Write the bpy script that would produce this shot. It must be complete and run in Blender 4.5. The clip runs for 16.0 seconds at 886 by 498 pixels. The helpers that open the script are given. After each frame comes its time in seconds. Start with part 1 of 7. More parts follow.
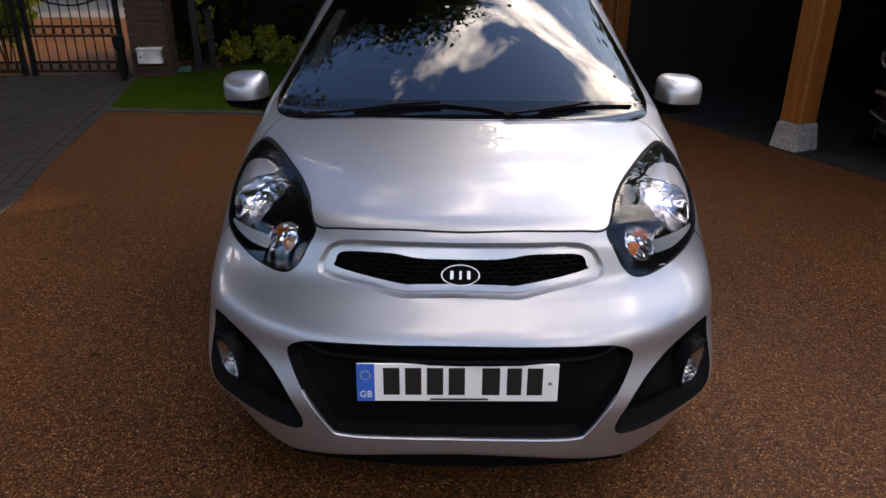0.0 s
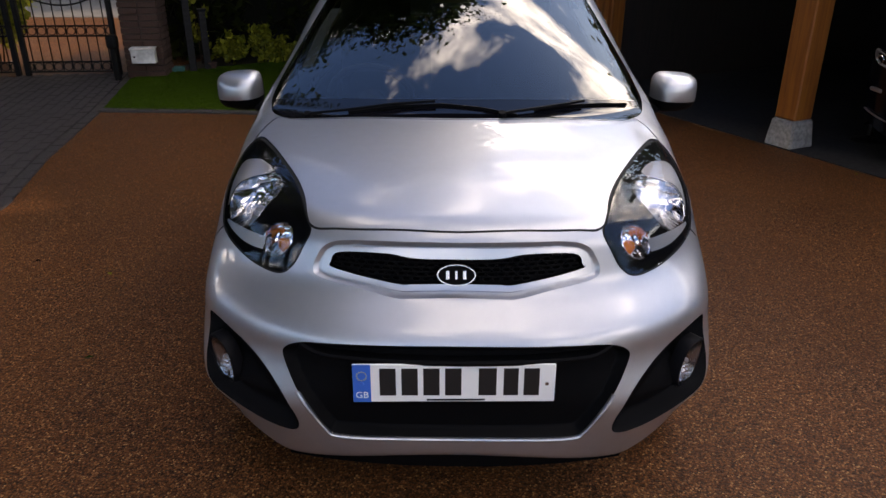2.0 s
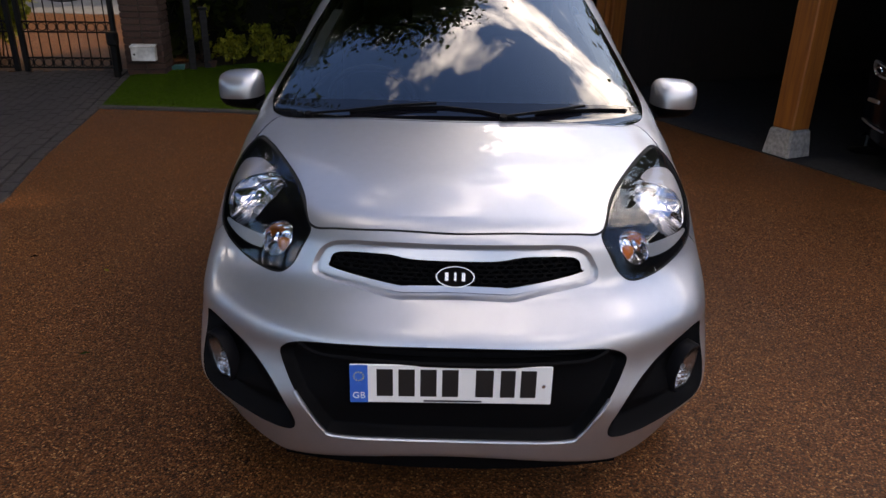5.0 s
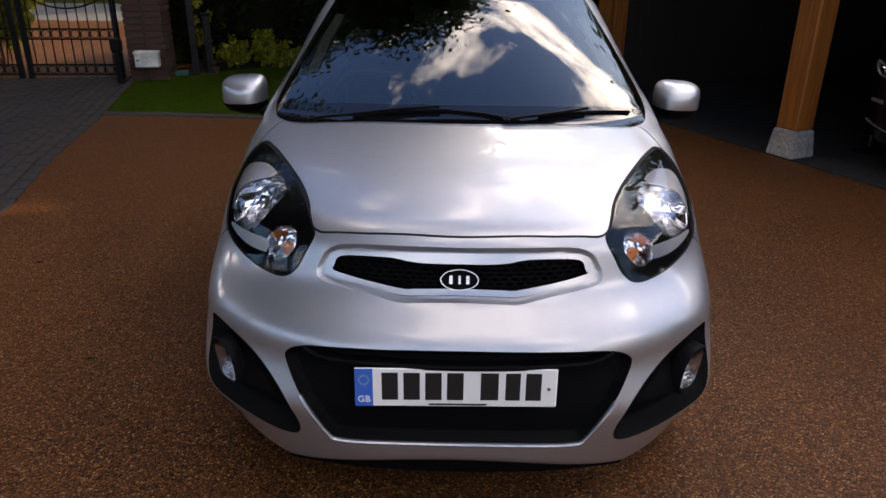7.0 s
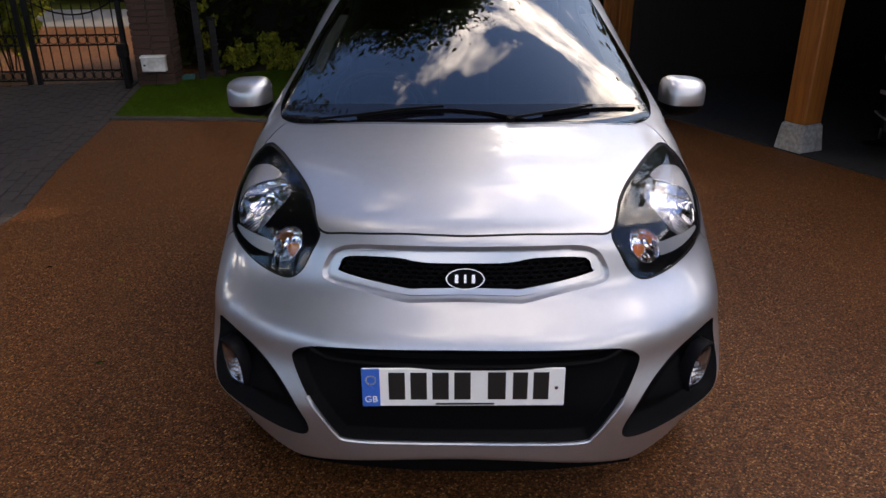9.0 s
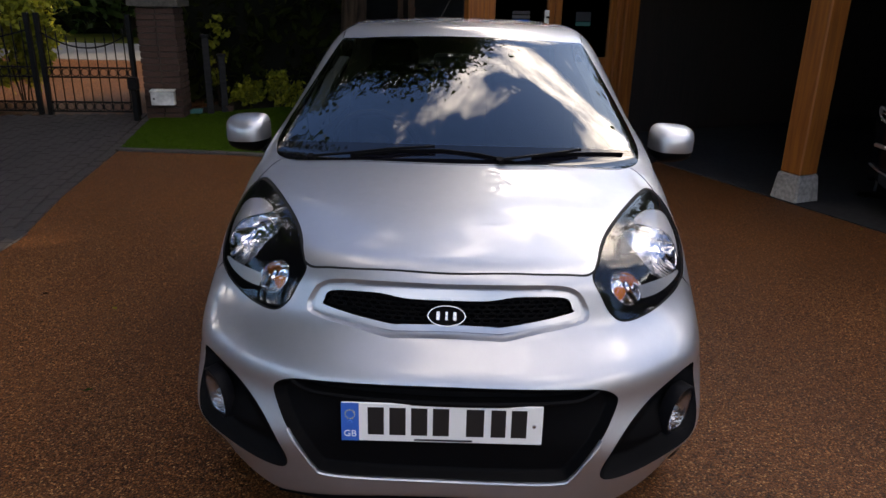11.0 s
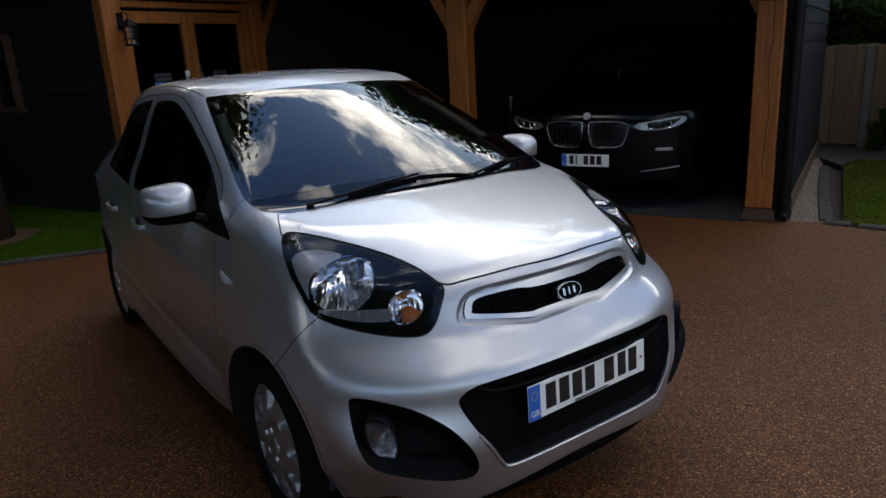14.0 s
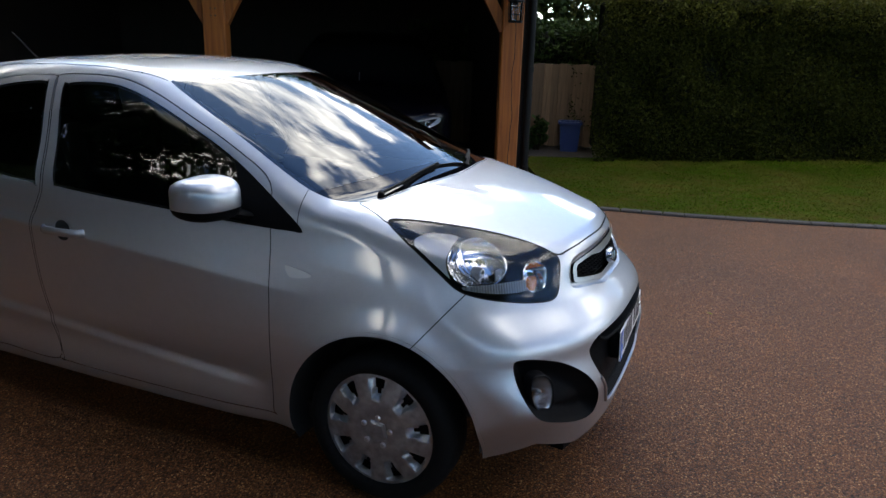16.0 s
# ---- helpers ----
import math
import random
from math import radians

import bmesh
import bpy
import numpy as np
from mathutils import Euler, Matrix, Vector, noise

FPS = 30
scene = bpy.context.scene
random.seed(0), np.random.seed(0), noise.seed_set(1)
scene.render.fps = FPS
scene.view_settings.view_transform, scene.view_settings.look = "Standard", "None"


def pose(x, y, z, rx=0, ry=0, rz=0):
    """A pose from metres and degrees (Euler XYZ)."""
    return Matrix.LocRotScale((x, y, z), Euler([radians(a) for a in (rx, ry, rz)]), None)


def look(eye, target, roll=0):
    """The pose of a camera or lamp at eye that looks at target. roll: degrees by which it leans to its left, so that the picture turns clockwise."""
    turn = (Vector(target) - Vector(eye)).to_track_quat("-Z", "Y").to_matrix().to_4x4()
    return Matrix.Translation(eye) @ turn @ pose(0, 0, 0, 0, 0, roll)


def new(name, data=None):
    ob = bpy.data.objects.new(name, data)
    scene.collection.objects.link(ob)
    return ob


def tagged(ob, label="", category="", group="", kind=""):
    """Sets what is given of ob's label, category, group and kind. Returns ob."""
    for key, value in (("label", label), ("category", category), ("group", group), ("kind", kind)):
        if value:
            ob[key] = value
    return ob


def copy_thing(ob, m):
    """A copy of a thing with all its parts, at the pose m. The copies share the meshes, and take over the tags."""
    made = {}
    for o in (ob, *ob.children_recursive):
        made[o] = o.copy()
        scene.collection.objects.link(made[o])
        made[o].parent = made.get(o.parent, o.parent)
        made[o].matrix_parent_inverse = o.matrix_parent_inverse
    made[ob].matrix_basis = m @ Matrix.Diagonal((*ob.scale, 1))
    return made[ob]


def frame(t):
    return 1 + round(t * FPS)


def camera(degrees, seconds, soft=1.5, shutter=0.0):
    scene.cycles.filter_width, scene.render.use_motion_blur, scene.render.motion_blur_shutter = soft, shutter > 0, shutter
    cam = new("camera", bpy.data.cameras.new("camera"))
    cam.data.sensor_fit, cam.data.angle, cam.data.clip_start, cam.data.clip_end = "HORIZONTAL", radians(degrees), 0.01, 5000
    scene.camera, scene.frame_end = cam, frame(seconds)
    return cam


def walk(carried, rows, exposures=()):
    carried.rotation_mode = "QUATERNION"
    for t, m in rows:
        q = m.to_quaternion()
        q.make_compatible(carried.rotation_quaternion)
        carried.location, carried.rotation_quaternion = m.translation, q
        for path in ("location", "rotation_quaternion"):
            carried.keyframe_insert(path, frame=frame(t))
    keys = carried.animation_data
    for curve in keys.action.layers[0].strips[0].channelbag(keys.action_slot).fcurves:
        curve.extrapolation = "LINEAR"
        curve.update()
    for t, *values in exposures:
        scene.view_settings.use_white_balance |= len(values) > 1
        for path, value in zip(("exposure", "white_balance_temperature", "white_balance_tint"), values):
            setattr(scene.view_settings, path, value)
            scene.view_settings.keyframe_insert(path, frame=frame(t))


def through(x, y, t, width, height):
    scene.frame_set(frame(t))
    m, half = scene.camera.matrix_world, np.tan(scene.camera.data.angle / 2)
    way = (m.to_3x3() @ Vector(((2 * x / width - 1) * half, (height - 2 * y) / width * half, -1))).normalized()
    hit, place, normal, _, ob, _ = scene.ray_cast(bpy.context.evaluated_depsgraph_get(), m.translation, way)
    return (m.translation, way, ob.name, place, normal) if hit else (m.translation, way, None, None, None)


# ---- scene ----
cam = camera(64.0, 16.0)
PATH = [
    (0, (-0.013, -1.496, 1.544), (-0.049, 0.343, 0.759), 0.3),
    (0.5, (-0.004, -1.492, 1.549), (-0.039, 0.346, 0.761), -0.5),
    (1, (-0.006, -1.487, 1.546), (-0.037, 0.351, 0.758), 0.0),
    (1.5, (-0.011, -1.485, 1.545), (-0.039, 0.352, 0.756), 0.2),
    (2, (-0.012, -1.488, 1.545), (-0.037, 0.349, 0.756), 0.1),
    (2.5, (-0.01, -1.486, 1.545), (-0.03, 0.351, 0.756), 0.3),
    (3, (-0.013, -1.487, 1.542), (-0.031, 0.352, 0.757), 0.6),
    (3.5, (-0.015, -1.492, 1.543), (-0.033, 0.347, 0.758), 1.1),
    (4, (-0.018, -1.492, 1.541), (-0.031, 0.347, 0.756), 1.3),
    (6.5, (-0.021, -1.496, 1.545), (-0.044, 0.349, 0.773), 0.9),
    (7, (-0.021, -1.494, 1.542), (-0.046, 0.351, 0.77), 0.7),
    (7.5, (-0.022, -1.494, 1.54), (-0.046, 0.351, 0.769), 0.8),
    (8, (-0.019, -1.494, 1.542), (-0.043, 0.35, 0.768), 0.4),
    (10.5, (0.023, -1.488, 1.535), (-0.054, 0.364, 0.785), -1.0),
    (11, (0.04, -1.523, 1.547), (-0.02, 0.361, 0.878), 1.2),
    (11.5, (-0.037, -1.605, 1.559), (-0.019, 0.323, 1.029), -0.2),
    (12, (-0.274, -1.716, 1.546), (-0.063, 0.198, 1.006), -2.6),
    (12.5, (-0.529, -1.684, 1.524), (-0.099, 0.203, 1.018), -3.3),
    (13, (-0.847, -1.621, 1.523), (-0.192, 0.193, 0.996), -1.3),
    (13.5, (-1.18, -1.56, 1.536), (-0.271, 0.122, 0.949), -1.2),
    (14, (-1.492, -1.345, 1.51), (-0.397, 0.239, 0.969), -3.1),
    (14.5, (-1.821, -1.159, 1.504), (-0.5, 0.256, 1.002), -0.2),
    (15, (-2.112, -0.901, 1.503), (-0.615, 0.286, 0.912), 1.6),
    (15.5, (-2.361, -0.582, 1.529), (-0.717, 0.423, 0.992), 3.1),
    (16, (-2.653, -0.279, 1.522), (-0.884, 0.473, 0.971), 1.6),
]
# Seconds, stops, kelvin, tint of the film camera.
LIGHTNESS = [(0, 0.02, 8600, 19), (8.5, 0.02, 8600, 19), (11, 0.02, 8400, 17), (12, 0.40, 8200, 16), (13, 0.0, 7800, 11), (13.5, -0.34, 7750, 10), (14, -0.48, 7750, 10), (14.5, -0.20, 7700, 10), (15, -0.04, 7600, 9), (15.5, 0.0, 7600, 8), (16, 0.22, 7500, 8)]
walk(cam, [(t, look(eye, target, roll)) for t, eye, target, roll in PATH], LIGHTNESS)
world = bpy.data.worlds.new("sky")
scene.world = world
world.use_nodes = True
wt = world.node_tree
wt.nodes.clear()


def wnode(kind, **values):
    n = wt.nodes.new(kind)
    for key, value in values.items():
        n.inputs[key].default_value = value
    return n


SUN_UP, SUN_ROUND = radians(31), radians(46)
sky = wt.nodes.new("ShaderNodeTexSky")
sky.sky_type, sky.sun_disc = "NISHITA", False
sky.sun_elevation, sky.sun_rotation = SUN_UP, SUN_ROUND
coord = wt.nodes.new("ShaderNodeTexCoord")
spread = wt.nodes.new("ShaderNodeMapping")
spread.inputs["Scale"].default_value = (1.0, 1.0, 1.9)
spread.inputs["Location"].default_value = (4.48, 7.82, -7.9)
billow = wnode("ShaderNodeTexNoise", Scale=2.3, Detail=9.0, Roughness=0.6, Distortion=0.35)
cover = wt.nodes.new("ShaderNodeValToRGB")
cover.color_ramp.elements[0].position, cover.color_ramp.elements[1].position = 0.50, 0.635
shade = wnode("ShaderNodeTexNoise", Scale=5.0, Detail=6.0, Roughness=0.6)
tint = wt.nodes.new("ShaderNodeValToRGB")
tint.color_ramp.elements[0].position, tint.color_ramp.elements[1].position = 0.28, 0.64
tint.color_ramp.elements[0].color, tint.color_ramp.elements[1].color = (18, 19, 20.5, 1), (68, 69, 71, 1)
# Clouds are brightest towards the sun.
toward = wt.nodes.new("ShaderNodeVectorMath")
toward.operation = "DOT_PRODUCT"
toward.inputs[1].default_value = (math.cos(SUN_UP) * math.sin(SUN_ROUND), math.cos(SUN_UP) * math.cos(SUN_ROUND), math.sin(SUN_UP))
glow = wnode("ShaderNodeMapRange", **{"From Min": 0.70, "From Max": 0.97, "To Min": 0.95, "To Max": 1.55})
lit = wt.nodes.new("ShaderNodeVectorMath")
lit.operation = "SCALE"
mix = wt.nodes.new("ShaderNodeMixRGB")
blue = wt.nodes.new("ShaderNodeMixRGB")
blue.blend_type = "MULTIPLY"
blue.inputs["Fac"].default_value, blue.inputs["Color2"].default_value = 1.0, (0.95, 1.5, 2.3, 1)
back = wnode("ShaderNodeBackground", Strength=0.15)
out = wt.nodes.new("ShaderNodeOutputWorld")
wt.links.new(coord.outputs["Generated"], spread.inputs["Vector"])
wt.links.new(spread.outputs["Vector"], billow.inputs["Vector"])
wt.links.new(spread.outputs["Vector"], shade.inputs["Vector"])
wt.links.new(billow.outputs["Fac"], cover.inputs["Fac"])
wt.links.new(shade.outputs["Fac"], tint.inputs["Fac"])
wt.links.new(cover.outputs["Color"], mix.inputs["Fac"])
wt.links.new(sky.outputs["Color"], blue.inputs["Color1"])
wt.links.new(blue.outputs["Color"], mix.inputs["Color1"])
wt.links.new(coord.outputs["Generated"], toward.inputs[0])
wt.links.new(toward.outputs["Value"], glow.inputs["Value"])
wt.links.new(tint.outputs["Color"], lit.inputs[0])
wt.links.new(glow.outputs["Result"], lit.inputs["Scale"])
wt.links.new(lit.outputs["Vector"], mix.inputs["Color2"])
wt.links.new(mix.outputs["Color"], back.inputs["Color"])
wt.links.new(back.outputs["Background"], out.inputs["Surface"])

sun = new("sun", bpy.data.lights.new("sun", "SUN"))
sun.data.energy, sun.data.angle, sun.data.color = 5.0, radians(0.6), (1.0, 0.88, 0.70)
# From behind the barn, over the trees.
sun_way = Vector((math.cos(SUN_UP) * math.sin(SUN_ROUND), math.cos(SUN_UP) * math.cos(SUN_ROUND), math.sin(SUN_UP)))
sun.matrix_world = look(sun_way * 60, (0, 0, 0))

# ---- materials ----
def material(name, color=(0.5, 0.5, 0.5), rough=0.5, metal=0.0, coat=0.0, coat_rough=0.03, ior=1.5, grain=None, relief=0.0, relief_scale=200.0, ramp=None, wear=0.15, specular=0.5):
    """A principled surface. ramp: colours across a noise of scale grain; relief: bump; wear: large-scale variation."""
    m = bpy.data.materials.new(name)
    m.use_nodes = True
    t = m.node_tree
    p = t.nodes["Principled BSDF"]
    p.inputs["Base Color"].default_value = (*color, 1)
    p.inputs["Roughness"].default_value = rough
    p.inputs["Metallic"].default_value = metal
    p.inputs["IOR"].default_value = ior
    p.inputs["Coat Weight"].default_value = coat
    p.inputs["Coat Roughness"].default_value = coat_rough
    p.inputs["Specular IOR Level"].default_value = specular
    c = t.nodes.new("ShaderNodeTexCoord")
    if grain:
        n = t.nodes.new("ShaderNodeTexNoise")
        n.inputs["Scale"].default_value, n.inputs["Detail"].default_value = grain, 6.0
        t.links.new(c.outputs["Object"], n.inputs["Vector"])
        r = t.nodes.new("ShaderNodeValToRGB")
        r.color_ramp.elements[0].position, r.color_ramp.elements[1].position = 0.35, 0.68
        dark, light = ramp or (tuple(v * 0.72 for v in color), tuple(min(1, v * 1.25) for v in color))
        r.color_ramp.elements[0].color, r.color_ramp.elements[1].color = (*dark, 1), (*light, 1)
        t.links.new(n.outputs["Fac"], r.inputs["Fac"])
        big = t.nodes.new("ShaderNodeTexNoise")
        big.inputs["Scale"].default_value, big.inputs["Detail"].default_value = max(grain * 0.04, 0.6), 4.0
        t.links.new(c.outputs["Object"], big.inputs["Vector"])
        span = t.nodes.new("ShaderNodeMapRange")
        span.inputs["From Min"].default_value, span.inputs["From Max"].default_value = 0.3, 0.7
        span.inputs["To Min"].default_value, span.inputs["To Max"].default_value = 1 - wear, 1 + wear
        t.links.new(big.outputs["Fac"], span.inputs["Value"])
        v = t.nodes.new("ShaderNodeHueSaturation")
        t.links.new(r.outputs["Color"], v.inputs["Color"])
        t.links.new(span.outputs["Result"], v.inputs["Value"])
        t.links.new(v.outputs["Color"], p.inputs["Base Color"])
    if relief:
        n = t.nodes.new("ShaderNodeTexNoise")
        n.inputs["Scale"].default_value, n.inputs["Detail"].default_value = relief_scale, 5.0
        t.links.new(c.outputs["Object"], n.inputs["Vector"])
        b = t.nodes.new("ShaderNodeBump")
        b.inputs["Strength"].default_value, b.inputs["Distance"].default_value = relief, 0.002
        t.links.new(n.outputs["Fac"], b.inputs["Height"])
        t.links.new(b.outputs["Normal"], p.inputs["Normal"])
    return m


def glass(name, tint, shine=1.5, rough=0.0):
    """A thin pane: it mirrors by Fresnel and lets the rest through, tinted."""
    m = bpy.data.materials.new(name)
    m.use_nodes = True
    t = m.node_tree
    t.nodes.clear()
    f = t.nodes.new("ShaderNodeFresnel")
    f.inputs["IOR"].default_value = shine
    a, b = t.nodes.new("ShaderNodeBsdfTransparent"), t.nodes.new("ShaderNodeBsdfGlossy")
    a.inputs["Color"].default_value = (*tint, 1)
    b.inputs["Roughness"].default_value = rough
    s, o = t.nodes.new("ShaderNodeMixShader"), t.nodes.new("ShaderNodeOutputMaterial")
    t.links.new(f.outputs["Fac"], s.inputs["Fac"])
    t.links.new(a.outputs["BSDF"], s.inputs[1])
    t.links.new(b.outputs["BSDF"], s.inputs[2])
    t.links.new(s.outputs["Shader"], o.inputs["Surface"])
    return m


def gravel(name, stones, scale, dirt=0.25, relief=0.6, rough=0.6):
    """Bound stones: each cell of a Voronoi pattern is one stone, with its own colour from the ramp."""
    m = bpy.data.materials.new(name)
    m.use_nodes = True
    t = m.node_tree
    p = t.nodes["Principled BSDF"]
    p.inputs["Roughness"].default_value = rough
    c = t.nodes.new("ShaderNodeTexCoord")
    v = t.nodes.new("ShaderNodeTexVoronoi")
    v.inputs["Scale"].default_value = scale
    t.links.new(c.outputs["Object"], v.inputs["Vector"])
    s = t.nodes.new("ShaderNodeSeparateColor")
    t.links.new(v.outputs["Color"], s.inputs["Color"])
    r = t.nodes.new("ShaderNodeValToRGB")
    for i, (place, colour) in enumerate(stones):
        e = r.color_ramp.elements[i] if i < 2 else r.color_ramp.elements.new(place)
        e.position, e.color = place, (*colour, 1)
    t.links.new(s.outputs["Red"], r.inputs["Fac"])
    gap = t.nodes.new("ShaderNodeMapRange")
    gap.inputs["From Min"].default_value, gap.inputs["From Max"].default_value = 0.35, 0.75
    gap.inputs["To Min"].default_value, gap.inputs["To Max"].default_value = 1.0, 0.45
    t.links.new(v.outputs["Distance"], gap.inputs["Value"])
    big = t.nodes.new("ShaderNodeTexNoise")
    big.inputs["Scale"].default_value, big.inputs["Detail"].default_value, big.inputs["Roughness"].default_value = 0.9, 7.0, 0.62
    t.links.new(c.outputs["Object"], big.inputs["Vector"])
    span = t.nodes.new("ShaderNodeMapRange")
    span.inputs["From Min"].default_value, span.inputs["From Max"].default_value = 0.3, 0.7
    span.inputs["To Min"].default_value, span.inputs["To Max"].default_value = 1 - dirt, 1 + dirt
    t.links.new(big.outputs["Fac"], span.inputs["Value"])
    both = t.nodes.new("ShaderNodeMath")
    both.operation = "MULTIPLY"
    t.links.new(gap.outputs["Result"], both.inputs[0])
    t.links.new(span.outputs["Result"], both.inputs[1])
    h = t.nodes.new("ShaderNodeHueSaturation")
    t.links.new(r.outputs["Color"], h.inputs["Color"])
    t.links.new(both.outputs["Value"], h.inputs["Value"])
    t.links.new(h.outputs["Color"], p.inputs["Base Color"])
    b = t.nodes.new("ShaderNodeBump")
    b.inputs["Strength"].default_value, b.inputs["Distance"].default_value, b.invert = relief, 0.003, True
    t.links.new(v.outputs["Distance"], b.inputs["Height"])
    t.links.new(b.outputs["Normal"], p.inputs["Normal"])
    return m


def leafy(name, dark, light, through=0.35, specular=0.15, dry=None):
    """Leaves: each its own shade, letting some light through."""
    m = bpy.data.materials.new(name)
    m.use_nodes = True
    t = m.node_tree
    p = t.nodes["Principled BSDF"]
    g = t.nodes.new("ShaderNodeNewGeometry")
    r = t.nodes.new("ShaderNodeValToRGB")
    r.color_ramp.elements[0].color, r.color_ramp.elements[1].color = (*dark, 1), (*light, 1)
    t.links.new(g.outputs["Random Per Island"], r.inputs["Fac"])
    colour = r.outputs["Color"]
    if dry:
        c = t.nodes.new("ShaderNodeTexCoord")
        n = t.nodes.new("ShaderNodeTexNoise")
        n.inputs["Scale"].default_value, n.inputs["Detail"].default_value = 0.9, 5.0
        t.links.new(c.outputs["Object"], n.inputs["Vector"])
        k = t.nodes.new("ShaderNodeMapRange")
        k.inputs["From Min"].default_value, k.inputs["From Max"].default_value = 0.42, 0.68
        t.links.new(n.outputs["Fac"], k.inputs["Value"])
        x = t.nodes.new("ShaderNodeMixRGB")
        x.inputs["Color2"].default_value = (*dry, 1)
        t.links.new(k.outputs["Result"], x.inputs["Fac"])
        t.links.new(colour, x.inputs["Color1"])
        colour = x.outputs["Color"]
    t.links.new(colour, p.inputs["Base Color"])
    p.inputs["Roughness"].default_value = 0.55
    p.inputs["Specular IOR Level"].default_value = specular
    d = t.nodes.new("ShaderNodeBsdfTranslucent")
    t.links.new(colour, d.inputs["Color"])
    s = t.nodes.new("ShaderNodeMixShader")
    s.inputs["Fac"].default_value = through
    t.links.new(p.outputs["BSDF"], s.inputs[1])
    t.links.new(d.outputs["BSDF"], s.inputs[2])
    t.links.new(s.outputs["Shader"], t.nodes["Material Output"].inputs["Surface"])
    return m


def timber(name, dark, light, rough=0.6, length=(18.0, 18.0, 1.2), fade=0.2):
    """Sawn wood: a grain drawn out along the piece's own z."""
    m = bpy.data.materials.new(name)
    m.use_nodes = True
    t = m.node_tree
    p = t.nodes["Principled BSDF"]
    p.inputs["Roughness"].default_value = rough
    c = t.nodes.new("ShaderNodeTexCoord")
    k = t.nodes.new("ShaderNodeMapping")
    k.inputs["Scale"].default_value = length
    t.links.new(c.outputs["Object"], k.inputs["Vector"])
    n = t.nodes.new("ShaderNodeTexNoise")
    n.inputs["Scale"].default_value, n.inputs["Detail"].default_value, n.inputs["Distortion"].default_value = 1.5, 8.0, 0.8
    t.links.new(k.outputs["Vector"], n.inputs["Vector"])
    r = t.nodes.new("ShaderNodeValToRGB")
    r.color_ramp.elements[0].position, r.color_ramp.elements[1].position = 0.3, 0.7
    r.color_ramp.elements[0].color, r.color_ramp.elements[1].color = (*dark, 1), (*light, 1)
    t.links.new(n.outputs["Fac"], r.inputs["Fac"])
    o = t.nodes.new("ShaderNodeObjectInfo")
    span = t.nodes.new("ShaderNodeMapRange")
    span.inputs["To Min"].default_value, span.inputs["To Max"].default_value = 1 - fade, 1 + fade
    t.links.new(o.outputs["Random"], span.inputs["Value"])
    h = t.nodes.new("ShaderNodeHueSaturation")
    t.links.new(r.outputs["Color"], h.inputs["Color"])
    t.links.new(span.outputs["Result"], h.inputs["Value"])
    t.links.new(h.outputs["Color"], p.inputs["Base Color"])
    b = t.nodes.new("ShaderNodeBump")
    b.inputs["Strength"].default_value, b.inputs["Distance"].default_value = 0.35, 0.003
    t.links.new(n.outputs["Fac"], b.inputs["Height"])
    t.links.new(b.outputs["Normal"], p.inputs["Normal"])
    return m


SILVER = material("silver_paint", (0.46, 0.47, 0.49), 0.44, 0.94, coat=1.0, grain=900, ramp=((0.43, 0.442, 0.462), (0.50, 0.512, 0.532)), wear=0.02)
SILVER.node_tree.nodes["Principled BSDF"].inputs["Coat IOR"].default_value = 1.5
SATIN = material("satin_silver", (0.5, 0.5, 0.51), 0.3, 0.85)
CHROME = material("chrome", (0.86, 0.86, 0.87), 0.08, 1.0)
BLACK = material("black_plastic", (0.003, 0.003, 0.0034), 0.55, relief=0.25, relief_scale=900, specular=0.05)
DULL = material("dull_steel", (0.12, 0.12, 0.12), 0.45, 0.7)
GLOSS_BLACK = material("gloss_black", (0.008, 0.008, 0.009), 0.12)
SEAM = material("panel_gap", (0.004, 0.004, 0.004), 0.8)
RUBBER = material("rubber", (0.004, 0.004, 0.004), 0.8, grain=60, wear=0.3, specular=0.12)
CABIN = material("cabin_trim", (0.03, 0.03, 0.034), 0.7, grain=200)
PALE_TRIM = material("pale_trim", (0.32, 0.32, 0.31), 0.7)
CLOTH = material("seat_cloth", (0.025, 0.026, 0.03), 0.9, grain=300)
SCREEN = glass("windscreen_glass", (0.50, 0.55, 0.54), 2.0)
PANE = glass("side_glass", (0.30, 0.33, 0.33), 1.55)
CLEAR = glass("clear_lens", (0.93, 0.93, 0.94), 1.5)
AMBER = material("amber_bulb", (0.6, 0.14, 0.015), 0.2, coat=0.6)
LENS_WHITE = material("milky_lens", (0.62, 0.62, 0.60), 0.15, coat=1.0)
HUBCAP = material("hubcap_paint", (0.30, 0.30, 0.31), 0.36, 0.75, coat=0.5, grain=25, wear=0.15)
PLATE = material("plate_white", (0.78, 0.78, 0.75), 0.35)
PLATE_BLUE = material("plate_blue", (0.015, 0.12, 0.5), 0.35)
PLATE_BLACK = material("plate_black", (0.01, 0.01, 0.01), 0.4)
GOLD = material("star_gold", (0.6, 0.45, 0.06), 0.4)
RESIN = gravel("resin_bound_gravel", [(0.0, (0.026, 0.0074, 0.0017)), (1.0, (0.40, 0.22, 0.095)), (0.35, (0.094, 0.030, 0.0078)), (0.75, (0.155, 0.055, 0.0155)), (0.93, (0.245, 0.105, 0.037))], 160, 0.16, relief=1.0, rough=0.56)
RESIN.node_tree.nodes["Principled BSDF"].inputs["Specular IOR Level"].default_value = 0.2
SHINGLE = gravel("loose_shingle", [(0.0, (0.06, 0.04, 0.025)), (1.0, (0.28, 0.22, 0.16)), (0.5, (0.14, 0.095, 0.06))], 55, 0.2, 1.0)
